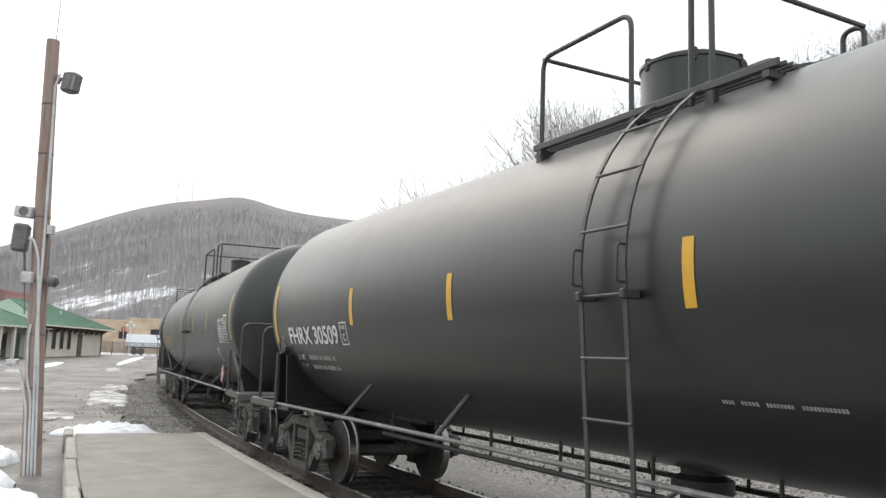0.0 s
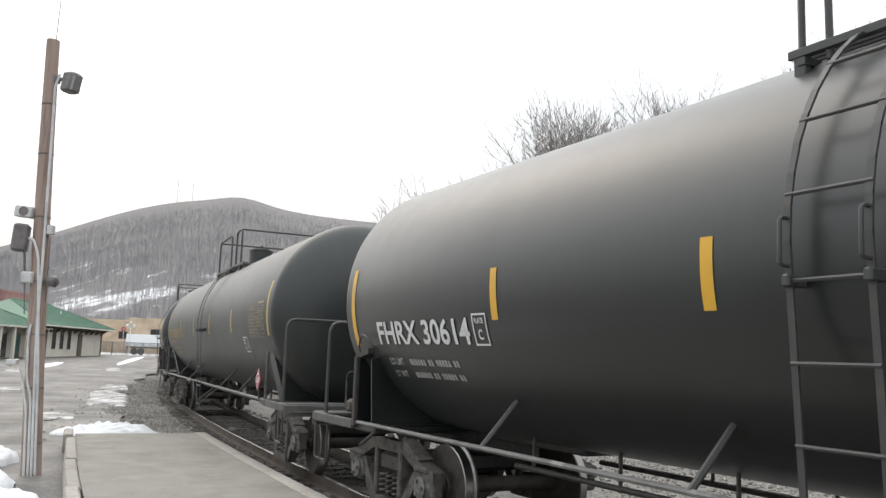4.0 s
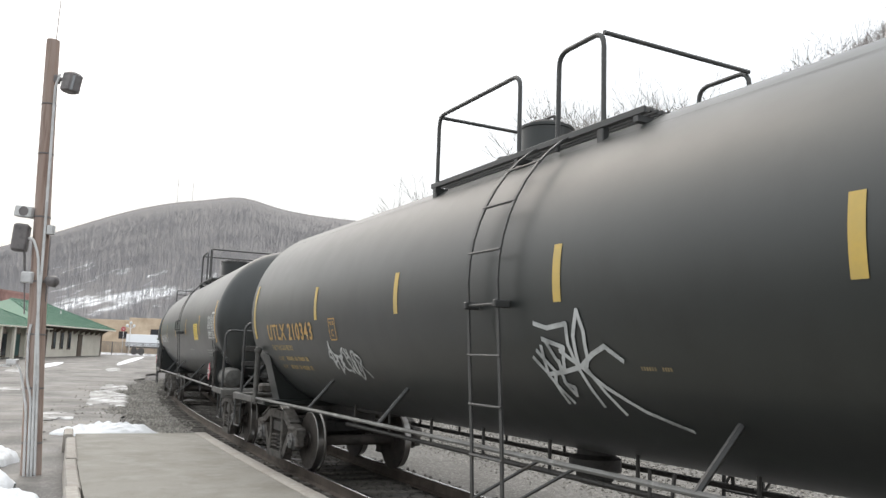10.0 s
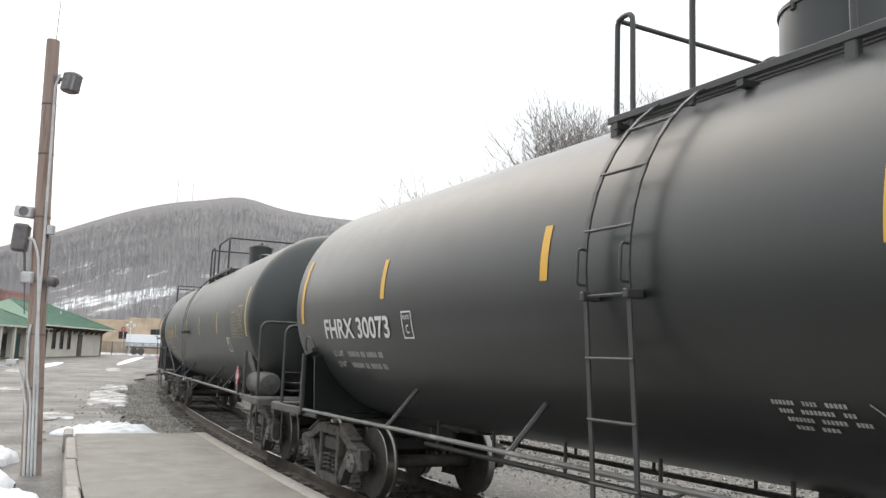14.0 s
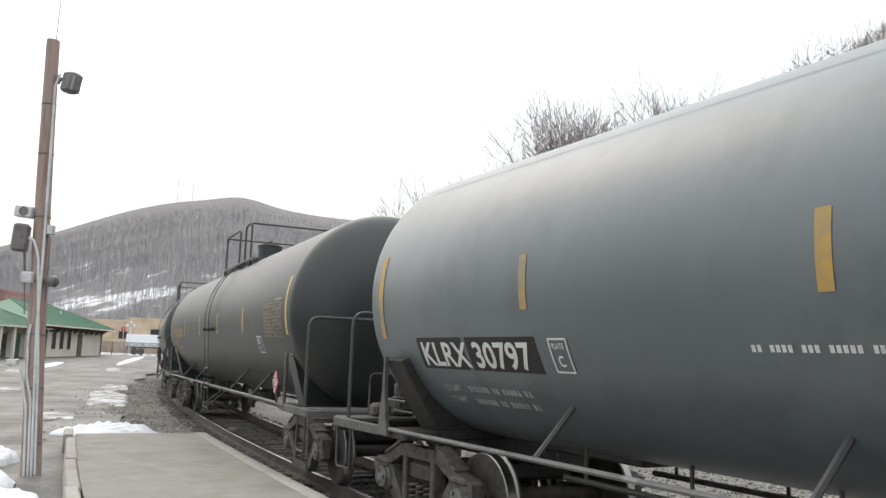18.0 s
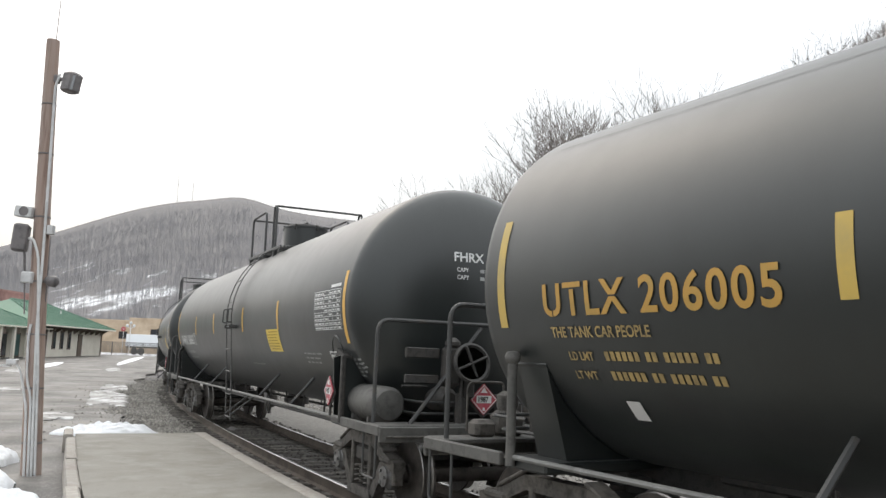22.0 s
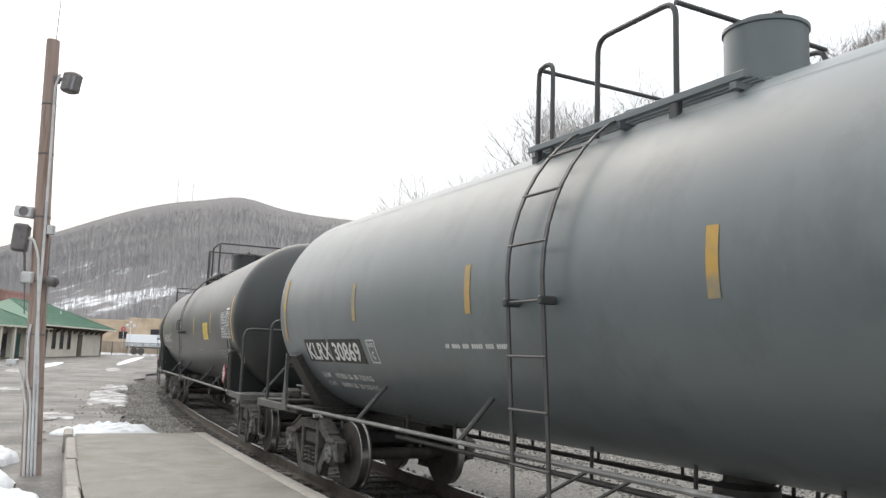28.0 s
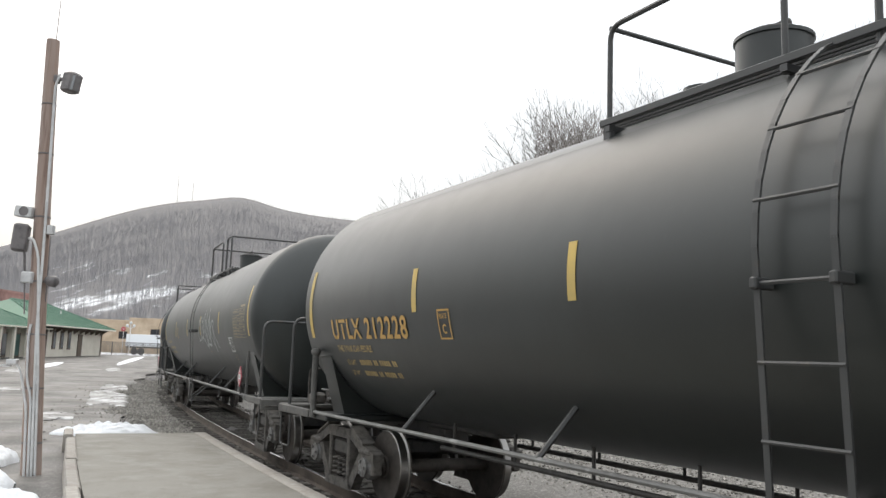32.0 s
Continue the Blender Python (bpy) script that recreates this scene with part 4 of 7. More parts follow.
KINDS = {
    "black": dict(FH, **NEAR_END, us=(-7.45, -4.31, -1.78, 1.37, 4.08, 7.45), vs=-0.09, ve=-0.095, tag=(3.25, 4.08, -0.69, -0.31), table=(6.18, 7.32, -0.37, 0.14), text=(-6.85, 1.99), plate=-4.62),
    "middle": dict(FH, **NEAR_END, us=(-7.41, -4.82, -1.64, 1.42, 4.54, 7.33), vs=-0.075, ve=-0.065, tag=(3.35, 4.18, -0.44, -0.03), table=(6.20, 7.30, -0.43, 0.07), text=(-6.91, 2.10), plate=-4.48),
    "middle_far": dict(FH, **FAR_END, us=(-7.41, -4.82, -1.64, 1.46, 4.54, 7.41), vs=-0.075, ve=-0.065, tag=(3.25, 4.06, -0.44, -0.05), table=(6.12, 7.25, -0.43, 0.09), text=(-6.91, 2.10), plate=-4.48),
    "high": dict(FH, **NEAR_END, us=(-7.35, -4.65, -1.54, 1.25, 4.28, 7.27), vs=0.187, ve=0.183, tag=(3.33, 4.16, -0.42, -0.02), table=(6.12, 7.24, -0.47, 0.03), text=(-6.53, 2.06), plate=-3.97),
    "high_far": dict(FH, **FAR_END, us=(-7.35, -4.65, -1.54, 1.38, 4.28, 7.42), vs=0.187, ve=0.183, tag=(3.33, 4.16, -0.42, -0.02), table=(6.27, 7.36, -0.47, 0.03), text=(-6.53, 2.06), plate=-4.05, pu=7.25),
    "low_far": dict(FH, **dict(FAR_END, lad=(-1.20, -0.73), walk=(-1.72, 1.05), rails=(-1.64, -1.45, -0.72, 0.47), dome=(-0.08, 0.46, 4.54)), us=(-7.40, -4.31, -1.88, 1.27, 4.17, 7.40), vs=-0.112, ve=-0.124, tag=(3.25, 4.08, -0.69, -0.31), table=(6.02, 7.18, -0.35, 0.14), text=(-6.79, 1.99), plate=-4.58),
    "dull": dict(UT, **SIX, us=(-7.38, -4.25, -1.48, 1.18, 4.04, 7.39), vs=-0.09, ve=0.038, table=(5.86, 7.10, -0.44, 0.10), text=(-6.82, 2.20), plate=-3.70),
    "dull_far": dict(UT, **dict(SIX, lad=(-1.22, -0.74), rails=(-2.0, -1.38, -0.60, 1.07), dome=(0.60, 0.30, 4.60), valve=(1.35, 0.15)), us=(-7.38, -4.25, -1.48, 1.18, 4.04, 7.39), vs=-0.09, ve=0.038, table=(5.86, 7.10, -0.44, 0.10), text=(-6.82, 2.20), plate=-3.70),
    "dull_older": dict(dict(UT, sq=(5.12, 5.52, -0.95, -0.67)), **SIX, us=(-7.39, -4.26, -1.60, 1.41, 3.99, 7.39), vs=0.011, ve=-0.016, table=(5.84, 7.05, -0.53, -0.03), text=(-6.65, 2.05), plate=-3.64),
    "plain": dict(dict(FH, sq=(6.60, 7.22, -1.0, -0.75)), lad=(-1.06, -0.56), walk=(-1.78, 0.55), rails=(-1.70, -1.35, -0.90, -0.13), dome=(0.05, 0.36, 4.55), valve=(0.9, 0.14), us=(-7.39, -4.83, -1.9, 2.11, 4.72, 7.39), vs=-0.22, ve=-0.02, tag=None, table=(6.05, 7.25, -0.45, 0.05), text=(-6.90, 2.08), plate=-4.44),
    "grey": dict(paint=M_GREY, strip=M_OLDSTRIP, ink=M_WHITE, dim=M_DIMWHITE, brace=False, tag=None, sq=(5.45, 6.20, -1.04, -0.75), zr=4.70, line_v=-0.85, lad=(-1.02, -0.52), walk=(-1.80, 0.85), rails=(-1.70, -1.47, -0.80, 0.15), dome=(0.25, 0.33, 4.62), valve=(-1.3, 0.10), us=(-7.38, -4.67, -1.89, 1.10, 4.40, 7.39), vs=-0.039, ve=-0.042, table=(6.06, 7.22, -0.19, 0.37), text=(-6.60, 1.78), plate=-4.30),
}


def arc(z):
    """The arc above mid-height of a place at height z on the tank's side."""
    return R_TANK * math.asin((z - Z_TANK) / R_TANK)


def tank_car(kind, reservoir):
    """A stub-sill tank car about its centre on the rail heads; x forward, y to the car's left."""
    k = KINDS[kind]
    car = new("tank_car")
    steel = M_STEEL
    shell = Solid()
    prof = [(R_TANK * math.sin(a), -HALF - 0.53 * math.cos(a)) for a in np.linspace(0, math.pi / 2, 12)]
    prof += [(R_TANK, u) for u in (-4.5, -1.5, 1.5, 4.5)]
    prof += [(R_TANK * math.cos(a), HALF + 0.53 * math.sin(a)) for a in np.linspace(0, math.pi / 2, 12)]
    prof[0], prof[-1] = (0.001, prof[0][1]), (0.001, prof[-1][1])
    shell.lathe(prof, 64, pose(0, 0, Z_TANK, 0, 90, 0))
    tank = part("tank", shell, k["paint"], car, smooth=60)
    # strips, tables and panels on both sides
    for side in (-1, 1):
        for u in k["us"]:
            st = Solid()
            h, v = (0.457, k["ve"]) if abs(u) > 7 else (0.229, k["vs"])
            patch(st, u - 0.051, u + 0.051, v - h, v + h, side)
            part("reflective_strip", st, k["strip"], car)
        u0, u1, v0, v1 = k["table"]
        f = (lambda a, b: (a, b)) if side < 0 else (lambda a, b: (-b, -a))
        t = grid_table(*f(u0, u1), v0, v1, side, 11, 0.5 if k["ink"] is M_GOLD else 0.82)
        part("capacity_table", t, (M_FAINTGOLD if kind in ("dull", "dull_far") else M_WHITE), car, "stencilled table of unreadable figures", smooth=0)
        q = Solid()
        a, b = f(k["sq"][0], k["sq"][1])
        v0, v1 = k["sq"][2:]
        for c0, c1, d0, d1 in ((a, b, v0, v0 + 0.02), (a, b, v1, v1 + 0.02), (a, a + 0.02, v0, v1), (b - 0.02, b, v0, v1), ((a * 2 + b) / 3, (a * 2 + b) / 3 + 0.012, v0, v1), ((a + b * 2) / 3, (a + b * 2) / 3 + 0.012, v0 + 0.05, v1)):
            patch(q, c0, c1, d0, d1, side, 0.008)
        for i in range(2):
            patch(q, a + 0.04, a + 0.16, v1 - 0.06 - 0.05 * i, v1 - 0.03 - 0.05 * i, side, 0.008)
        part("consolidated_stencil", q, M_WHITE, car, "framed white stencil box", smooth=0)
        sm, sm2 = Solid(), Solid()
        if kind == "grey":
            for i, spec in enumerate(((0.2, 0.16, 0.1), (0.16, 0.26, 0.1), (0.3, 0.2))):
                bars(sm2, spec, 2.1 if side < 0 else -2.1, -0.92 - 0.06 * i, side, 0.026)
        elif k["line_v"] > -1:
            for i, spec in enumerate(((0.12, 0.22, 0.16, 0.2), (0.16, 0.2, 0.26), (0.14, 0.14, 0.14, 0.1))):
                bars(sm, spec, 5.27 if side < 0 else -5.27, k["line_v"] - 0.07 * i, side, 0.026)
            lu, lv = (1.38, -0.97) if kind in ("black", "low_far") else (1.70, -0.72)
            bars(sm2, (0.1, 0.14, 0.2, 0.3), lu if side < 0 else -lu, lv, side, 0.03)
        else:
            for q, spec in enumerate(((0.16, 0.1), (0.1, 0.08), (0.14, 0.06), (0.1, 0.06, 0.1))):
                bars(sm, spec, 5.24 if side < 0 else -5.24, k["sq"][2] - 0.08 - 0.055 * q, side, 0.018)
            bars(sm2, (0.16, 0.1), 2.2 if side < 0 else -2.2, -0.75, side, 0.03)
        tagged(part("small_stencil", sm, M_FAINTGOLD if k["ink"] is M_GOLD else k["dim"], car, "lines of small unreadable stencil", smooth=0), kind="stuff")
        tagged(part("small_stencil", sm2, M_FAINTGOLD if k["ink"] is M_GOLD else k["dim"], car, "short line of small stencil", smooth=0), kind="stuff")
        if kind == "grey":
            line = Solid()
            bars(line, (0.08, 0.16, 0.12, 0.2, 0.14, 0.18), -2.45 if side < 0 else 2.45, -0.60, side, 0.045)
            tagged(part("small_stencil", line, M_WHITE, car, "line of small white stencil", smooth=0), kind="stuff")
        seam = Solid()
        patch(seam, -7.3, 7.3, 1.345, 1.352, side, 0.004)
        if not k["brace"]:
            part("weld_seam", seam, steel, car, "long thin weld seam", smooth=60)
        if k["brace"] and kind != "plain":
            low = Solid()
            for q, spec in enumerate(((0.08, 0.10), (0.06, 0.14), (0.10, 0.12), (0.12, 0.06), (0.14,))):
                bars(low, spec, 7.42 if side < 0 else -7.42, -0.78 - 0.058 * q, side, 0.028)
            tagged(part("test_stencil", low, k["dim"], car, "block of small test stencil", smooth=0), kind="stuff")
        if k["tag"]:
            u0, u1, v0, v1 = k["tag"]
            u0, u1 = f(u0, u1)
            p = Solid()
            patch(p, u0, u1, v0, v1, side)
            tag = part("notice_panel", p, M_TAG, car, "bright yellow notice panel with small print", smooth=60)
            ink = Solid()
            for i in range(7):
                x = u0 + (0.18 if i in (0, 6) else 0.07)
                rg = random.Random(i)
                while x < u1 - 0.16:
                    ln = rg.uniform(0.05, 0.13)
                    patch(ink, x, x + ln, v1 - 0.052 - 0.048 * i, v1 - 0.034 - 0.048 * i, side, 0.008)
                    x += ln + 0.025
            part("print", ink, M_TAGINK, tag, smooth=0)
        ladder(car, k["lad"][0], k["lad"][1], side, M_RAILING, k["brace"])
        # side pipe rail with its struts
        pipe = Solid()
        pipe.tube([(-7.3, side * 1.45, 1.07), (7.3, side * 1.45, 1.07)], 0.023)
        rail = part("side_rail", pipe, M_SIDEPIPE, car, "grey pipe rail along the sill")
        for u in (-4.55, -2.1, 2.8, 4.9):
            part("strut", Solid().rod((u, side * 1.45, 1.07), (u + 0.06, side * 1.10, 1.50), 0.026, 6), M_RAILING, rail)
        low = Solid()
        low.tube([(-5.3, side * 0.55, 0.80), (5.3, side * 0.55, 0.80)], 0.028)
        for u in np.linspace(-5, 5, 9):
            low.rod((u, side * 0.55, 0.80), (u, side * 0.55, 1.15), 0.018, 6)
        part("brake_pipe", low, steel, car)
    # top walkway, dome and fittings
    a, b = k["walk"]
    for side in (-1, 1):
        wk = Solid()
        wk.box(((a + b) / 2, side * 0.93, 3.89), (b - a, 0.03, 0.06), ch=0.005)
        wk.box(((a + b) / 2, side * 0.62, 3.89), (b - a, 0.03, 0.06), ch=0.005)
        for u in (a + 0.1, (a + b) / 2, b - 0.1):
            wk.box((u, side * 0.775, 3.83), (0.06, 0.34, 0.05))
            wk.rod((u, side * 0.84, 3.84), (u, side * 0.84, 3.70), 0.025, 6)
        run = part("walkway", wk, M_RAILING if kind != "grey" else k["paint"], car, "narrow grating walkway on brackets")
        for i in range(4):
            part("grating_bar", Solid().box(((a + b) / 2, side * (0.68 + 0.06 * i), 3.895), (b - a, 0.022, 0.03)), M_RAILING if kind != "grey" else k["paint"], run)
    railing(car, *k["rails"], k["zr"], M_RAILING)
    du, dr, dz = k["dome"]
    d = Solid().lathe([(dr + 0.05, 3.85), (dr + 0.05, 4.09), (dr, 4.12), (dr, dz - 0.035), (dr + 0.015, dz - 0.03), (dr + 0.015, dz), (dr - 0.06, dz + 0.01)], 28, pose(du, 0, 0))
    dome = part("manway_dome", d, k["paint"], car, smooth=35)
    cap = Solid().lathe([(dr - 0.05, 0), (dr - 0.08, 0.035), (0.001, 0.05)], 24, pose(du, 0, dz + 0.015))
    for i in range(6 if k["brace"] else 0):
        g = i * 1.047 + 0.3
        part("lid_clamp", Solid().box((du + (dr - 0.02) * math.cos(g), (dr - 0.02) * math.sin(g), dz - 0.02), (0.07, 0.05, 0.12), Matrix.Rotation(g, 4, "Z"), 0.01), steel, dome)
    cap.tube(bent([(du - 0.16, 0, dz + 0.05), (du - 0.16, 0, dz + 0.12), (du + 0.16, 0, dz + 0.12), (du + 0.16, 0, dz + 0.05)], 0.05), 0.016, 6)
    part("lid", cap, steel, dome, "bolted hatch lid with handle")
    vu, vr = k["valve"]
    vh = 0.02 if k["brace"] else 0.20
    vv = Solid().lathe([(vr, 3.9), (vr, 4.06 + vh), (vr + 0.03, 4.075 + vh), (vr + 0.03, 4.12 + vh), (vr * 0.6, 4.15 + vh)], 16, pose(vu, 0, 0))
    part("relief_valve", vv, k["paint"], car)
    fit = Solid()
    fit.box((vu + 0.55, 0.1, 4.14), (0.50, 0.16, 0.16), ch=0.03).rod((vu + 0.1, -0.1, 4.12), (vu + 1.2, -0.05, 4.10), 0.05)
    part("unloading_pipe", fit, steel, car)
    # ends
    for e in (-1, 1):
        sill = Solid()
        sill.box((e * 7.45, 0, 0.93), (3.1, 0.36, 0.34), ch=0.02).box((e * 5.4, 0, 1.02), (1.6, 0.5, 0.12), ch=0.02)
        part("draft_sill", sill, steel, car)
        sad = Solid()
        for x in ((6.95, 7.35) if k["brace"] else (7.15,)):
            thick = 0.012 if k["brace"] else 0.19
            foot = 0.95 if kind == "grey" else (1.42 if k["brace"] else 1.12)
            wing = (1.46, 1.80) if k["brace"] or kind == "grey" else (1.34, 1.76)
            out = [(-foot, 1.02), (foot, 1.02), wing, (1.36, 1.84)]
            out += [(R_TANK * 1.005 * math.cos(t), Z_TANK + R_TANK * 1.005 * math.sin(t)) for t in np.linspace(-0.48, -math.pi + 0.48, 14)]
            out += [(-1.36, 1.84), (-wing[0], wing[1])]
            n = len(out)
            sad.add([(e * x - thick, y, z) for y, z in out] + [(e * x + thick, y, z) for y, z in out], [tuple(range(n)), tuple(range(2 * n - 1, n - 1, -1))] + [((i + 1) % n, i, n + i, n + (i + 1) % n) for i in range(n)])
        sad.box((e * 7.15, 0, 1.02), (0.6, 2.86, 0.09), ch=0.02)
        saddle = part("saddle", sad, steel if kind == "grey" else k["paint"], car, smooth=30)
        for side in (-1, 1):
            if k["brace"]:
                post = Solid().box((e * 7.35, side * 1.46, 1.43), (0.07, 0.06, 0.82), ch=0.012).prism([(e * 7.38, 1.80), (e * 7.38, 1.84), (e * 7.05, 1.93), (e * 7.05, 1.87)], side * 1.40 - 0.06, side * 1.40 + 0.06)
            elif kind == "grey":
                post = Solid().prism([(e * 7.18, 1.0), (e * 7.42, 1.0), (e * 7.34, 1.45), (e * 7.32, 1.84), (e * 7.28, 1.84), (e * 7.27, 1.45)], side * 1.47 - 0.02, side * 1.47 + 0.02)
            elif e > 0:
                post = Solid().box((e * 7.36, side * 1.46, 1.44), (0.05, 0.05, 0.84), ch=0.012)
            else:
                post = Solid().rod((e * 7.28, side * 1.46, 1.0), (e * 7.28, side * 1.46, 1.86), 0.042, 10).lathe([(0.042, -0.06), (0.062, -0.03), (0.068, 0.0), (0.05, 0.035), (0.001, 0.045)], 12, pose(e * 7.28, side * 1.46, 1.88))
            part("saddle_post", post, M_DECK if not k["brace"] else steel, saddle)
            if k["brace"]:
                hoop = Solid().tube([(e * 7.10 + 0.20 * math.cos(g), side * (R_TANK * math.cos((1.98 + 0.18 * math.sin(g) - Z_TANK) / R_TANK) + 0.02), 1.88 + 0.20 * math.sin(g)) for g in np.linspace(0, math.pi, 10)], 0.009, 6)
                part("saddle_pad", hoop, k["paint"], saddle)
        deck = part("end_deck", Solid().box((e * 8.50, 0, 1.08), (0.36, 2.94, 0.05), ch=0.01), M_DECK, car, "narrow end crossover deck")
        part("end_sill", Solid().box((e * 8.70, 0, 1.0), (0.05, 2.94, 0.17), ch=0.01), M_DECK, deck)
        for y in (-1.46, 1.46):
            part("side_sill", Solid().box((e * 8.05, y, 1.04), (1.30, 0.05, 0.11), ch=0.01), M_DECK, deck)
        hrz = 2.26 if k["brace"] else 2.36
        hr = Solid().tube(bent([(e * 8.38, -1.42, 1.05), (e * 8.38, -1.42, hrz), (e * 8.38, 1.42, hrz), (e * 8.38, 1.42, 1.05)], 0.16), 0.025)
        hr_ob = part("end_handrail", hr, M_RAILING, car, "bent pipe crossover handrail")
        if k["brace"]:
            for y in (-1, 1):
                part("brace", Solid().rod((e * 8.40, y * 0.10, 2.22), (e * 8.55, y * 1.05, 1.1), 0.024, 6), M_RAILING, hr_ob)
        for y in (-1.46, 1.46):
            st = Solid().tube(bent([(e * 8.2, y, 1.05), (e * 8.2, y, 0.52), (e * 8.6, y, 0.52), (e * 8.6, y, 1.05)], 0.06), 0.014, 6)
            part("stirrup_step", st, M_RAILING, car)
        cp = Solid().box((e * 8.85, 0, 0.88), (0.5, 0.20, 0.22), ch=0.04).box((e * 9.10, 0.10 * e, 0.88), (0.24, 0.26, 0.28), ch=0.06).rod((e * 9.0, 0, 0.72), (e * 9.0, 0, 1.06), 0.05)
        cp.rod((e * 8.74, -0.15, 0.98), (e * 8.74, -1.40, 0.98), 0.014, 6)
        part("coupler", cp, M_TRUCK, car, "knuckle coupler with cut lever")
        hose = Solid().tube(bent([(e * 8.75, 0.35, 0.85), (e * 8.95, 0.35, 0.70), (e * 9.12, 0.32, 0.45), (e * 9.17, 0.2, 0.42)], 0.1), 0.028, 6)
        part("air_hose", hose, steel, car)
        t = truck_copy(pose(e * BOLSTER, 0, 0))
        t.parent = car
        zp = 1.66 if kind == "grey" else 1.39
        pu = k.get("pu", 7.15 if kind == "grey" else 7.04)
        placard(car, e * pu, -e * 1.53, zp, 0 if e > 0 else 180, (1.08 - zp, 0.0))
        if e > 0:
            px_u, px_y, px_z = (8.42, -0.05 if k["brace"] else 0.14, 1.38) if k["brace"] or kind == "grey" else (8.42, 0.22, 1.45)
            placard(car, px_u, px_y, px_z, 90, (1.10 - px_z, 0.0))
    hb = Solid()
    hb.lathe([(0.215, -0.02), (0.245, 0.0), (0.215, 0.02), (0.19, 0.0), (0.215, -0.02)], 20, pose(8.58, -0.30, 1.80, 0, 78, 0))
    for i in range(4):
        g = i * 1.571 + 0.4
        hb.rod((8.58, -0.30, 1.80), (8.58, -0.30 + 0.21 * math.cos(g), 1.80 + 0.21 * math.sin(g)), 0.018, 6)
    hb.box((8.44, -0.50, 1.76), (0.20, 0.24, 0.52), ch=0.07).box((8.46, -0.50, 2.02), (0.16, 0.18, 0.14), ch=0.05).box((8.42, -0.28, 1.60), (0.10, 0.20, 0.46), ch=0.04).rod((8.5, -0.4, 1.1), (8.5, -0.4, 1.8), 0.02, 6).box((8.42, -0.36, 1.25), (0.08, 0.12, 0.40), ch=0.02)
    if k["brace"]:
        hb.box((8.40, -0.86, 1.90), (0.06, 0.42, 0.12), ch=0.01).box((8.40, -0.86, 1.60), (0.06, 0.42, 0.10), ch=0.01)
    # the brake gear stands at the leading or the trailing end
    turn = Matrix() if reservoir else Matrix.Rotation(math.pi, 4, "Z")
    part("hand_brake", hb, steel, car, "hand brake wheel and gear box", at=turn)
    rs = Solid().lathe([(0.05, -0.62), (0.17, -0.59), (0.21, -0.52), (0.21, 0.52), (0.17, 0.59), (0.05, 0.62)], 18, pose(7.66, -1.18, 1.29, 0, 90, 0))
    rs.box((7.45, -1.18, 1.09), (0.06, 0.34, 0.10)).box((8.0, -1.18, 1.09), (0.06, 0.34, 0.10))
    part("air_reservoir", rs, M_DECK, car, "horizontal brake air reservoir", at=turn)
    cy = Solid().lathe([(0.12, -0.3), (0.15, -0.26), (0.15, 0.2), (0.09, 0.3)], 14, pose(7.95, -0.42, 1.36, 0, 90, 0)).box((7.95, 0.5, 1.28), (0.3, 0.4, 0.28), ch=0.04)
    cy.rod((7.9, 0.7, 1.5), (7.9, -0.9, 1.5), 0.02, 6)
    part("brake_gear", cy, steel, car, at=turn)
    for z, ya, yb in ((1.20, -0.86, 0.9), (1.33, -0.80, 1.0)):
        part("brake_rod", Solid().tube(bent([(7.7, ya, z), (8.30, ya, z), (8.30, yb, z), (7.7, yb, z)], 0.16), 0.017, 6), M_RAILING, car, at=turn)
    va = Solid().box((8.55, 0.62, 1.22), (0.26, 0.30, 0.26), ch=0.05).lathe([(0.09, 0), (0.11, 0.05), (0.11, 0.16), (0.05, 0.20)], 12, pose(8.55, 0.62, 1.34)).box((8.50, 0.95, 1.18), (0.20, 0.24, 0.18), ch=0.04)
    va.tube(bent([(8.62, 0.62, 1.5), (8.62, 0.62, 1.62), (8.62, 1.05, 1.62), (8.62, 1.05, 1.15)], 0.08), 0.014, 6)
    part("control_valve", va, M_TRUCK, car, "dusty brake control valve with its pipe", at=turn)
    ov = Solid().lathe([(0.26, 0.0), (0.26, 0.12), (0.18, 0.16), (0.18, 0.34)], 16, pose(0, 0, 0.80))
    ov.box((0, 0, 0.76), (0.30, 0.30, 0.18), ch=0.04)
    part("outlet_valve", ov, steel, car)
    ov = Solid().tube(bent([(2.0, -1.1, 1.1), (2.0, -1.1, 0.78), (2.2, -1.1, 0.74), (2.25, -1.1, 1.1)], 0.08), 0.014, 6)
    part("hanger", ov, steel, car)
    return car


TRUCK = []


def truck_copy(m):
    if not TRUCK:
        TRUCK.append(truck())
        TRUCK[0].matrix_basis = m
        return TRUCK[0]
    made = copy_thing(TRUCK[0], m)
    made.parent = None
    return made


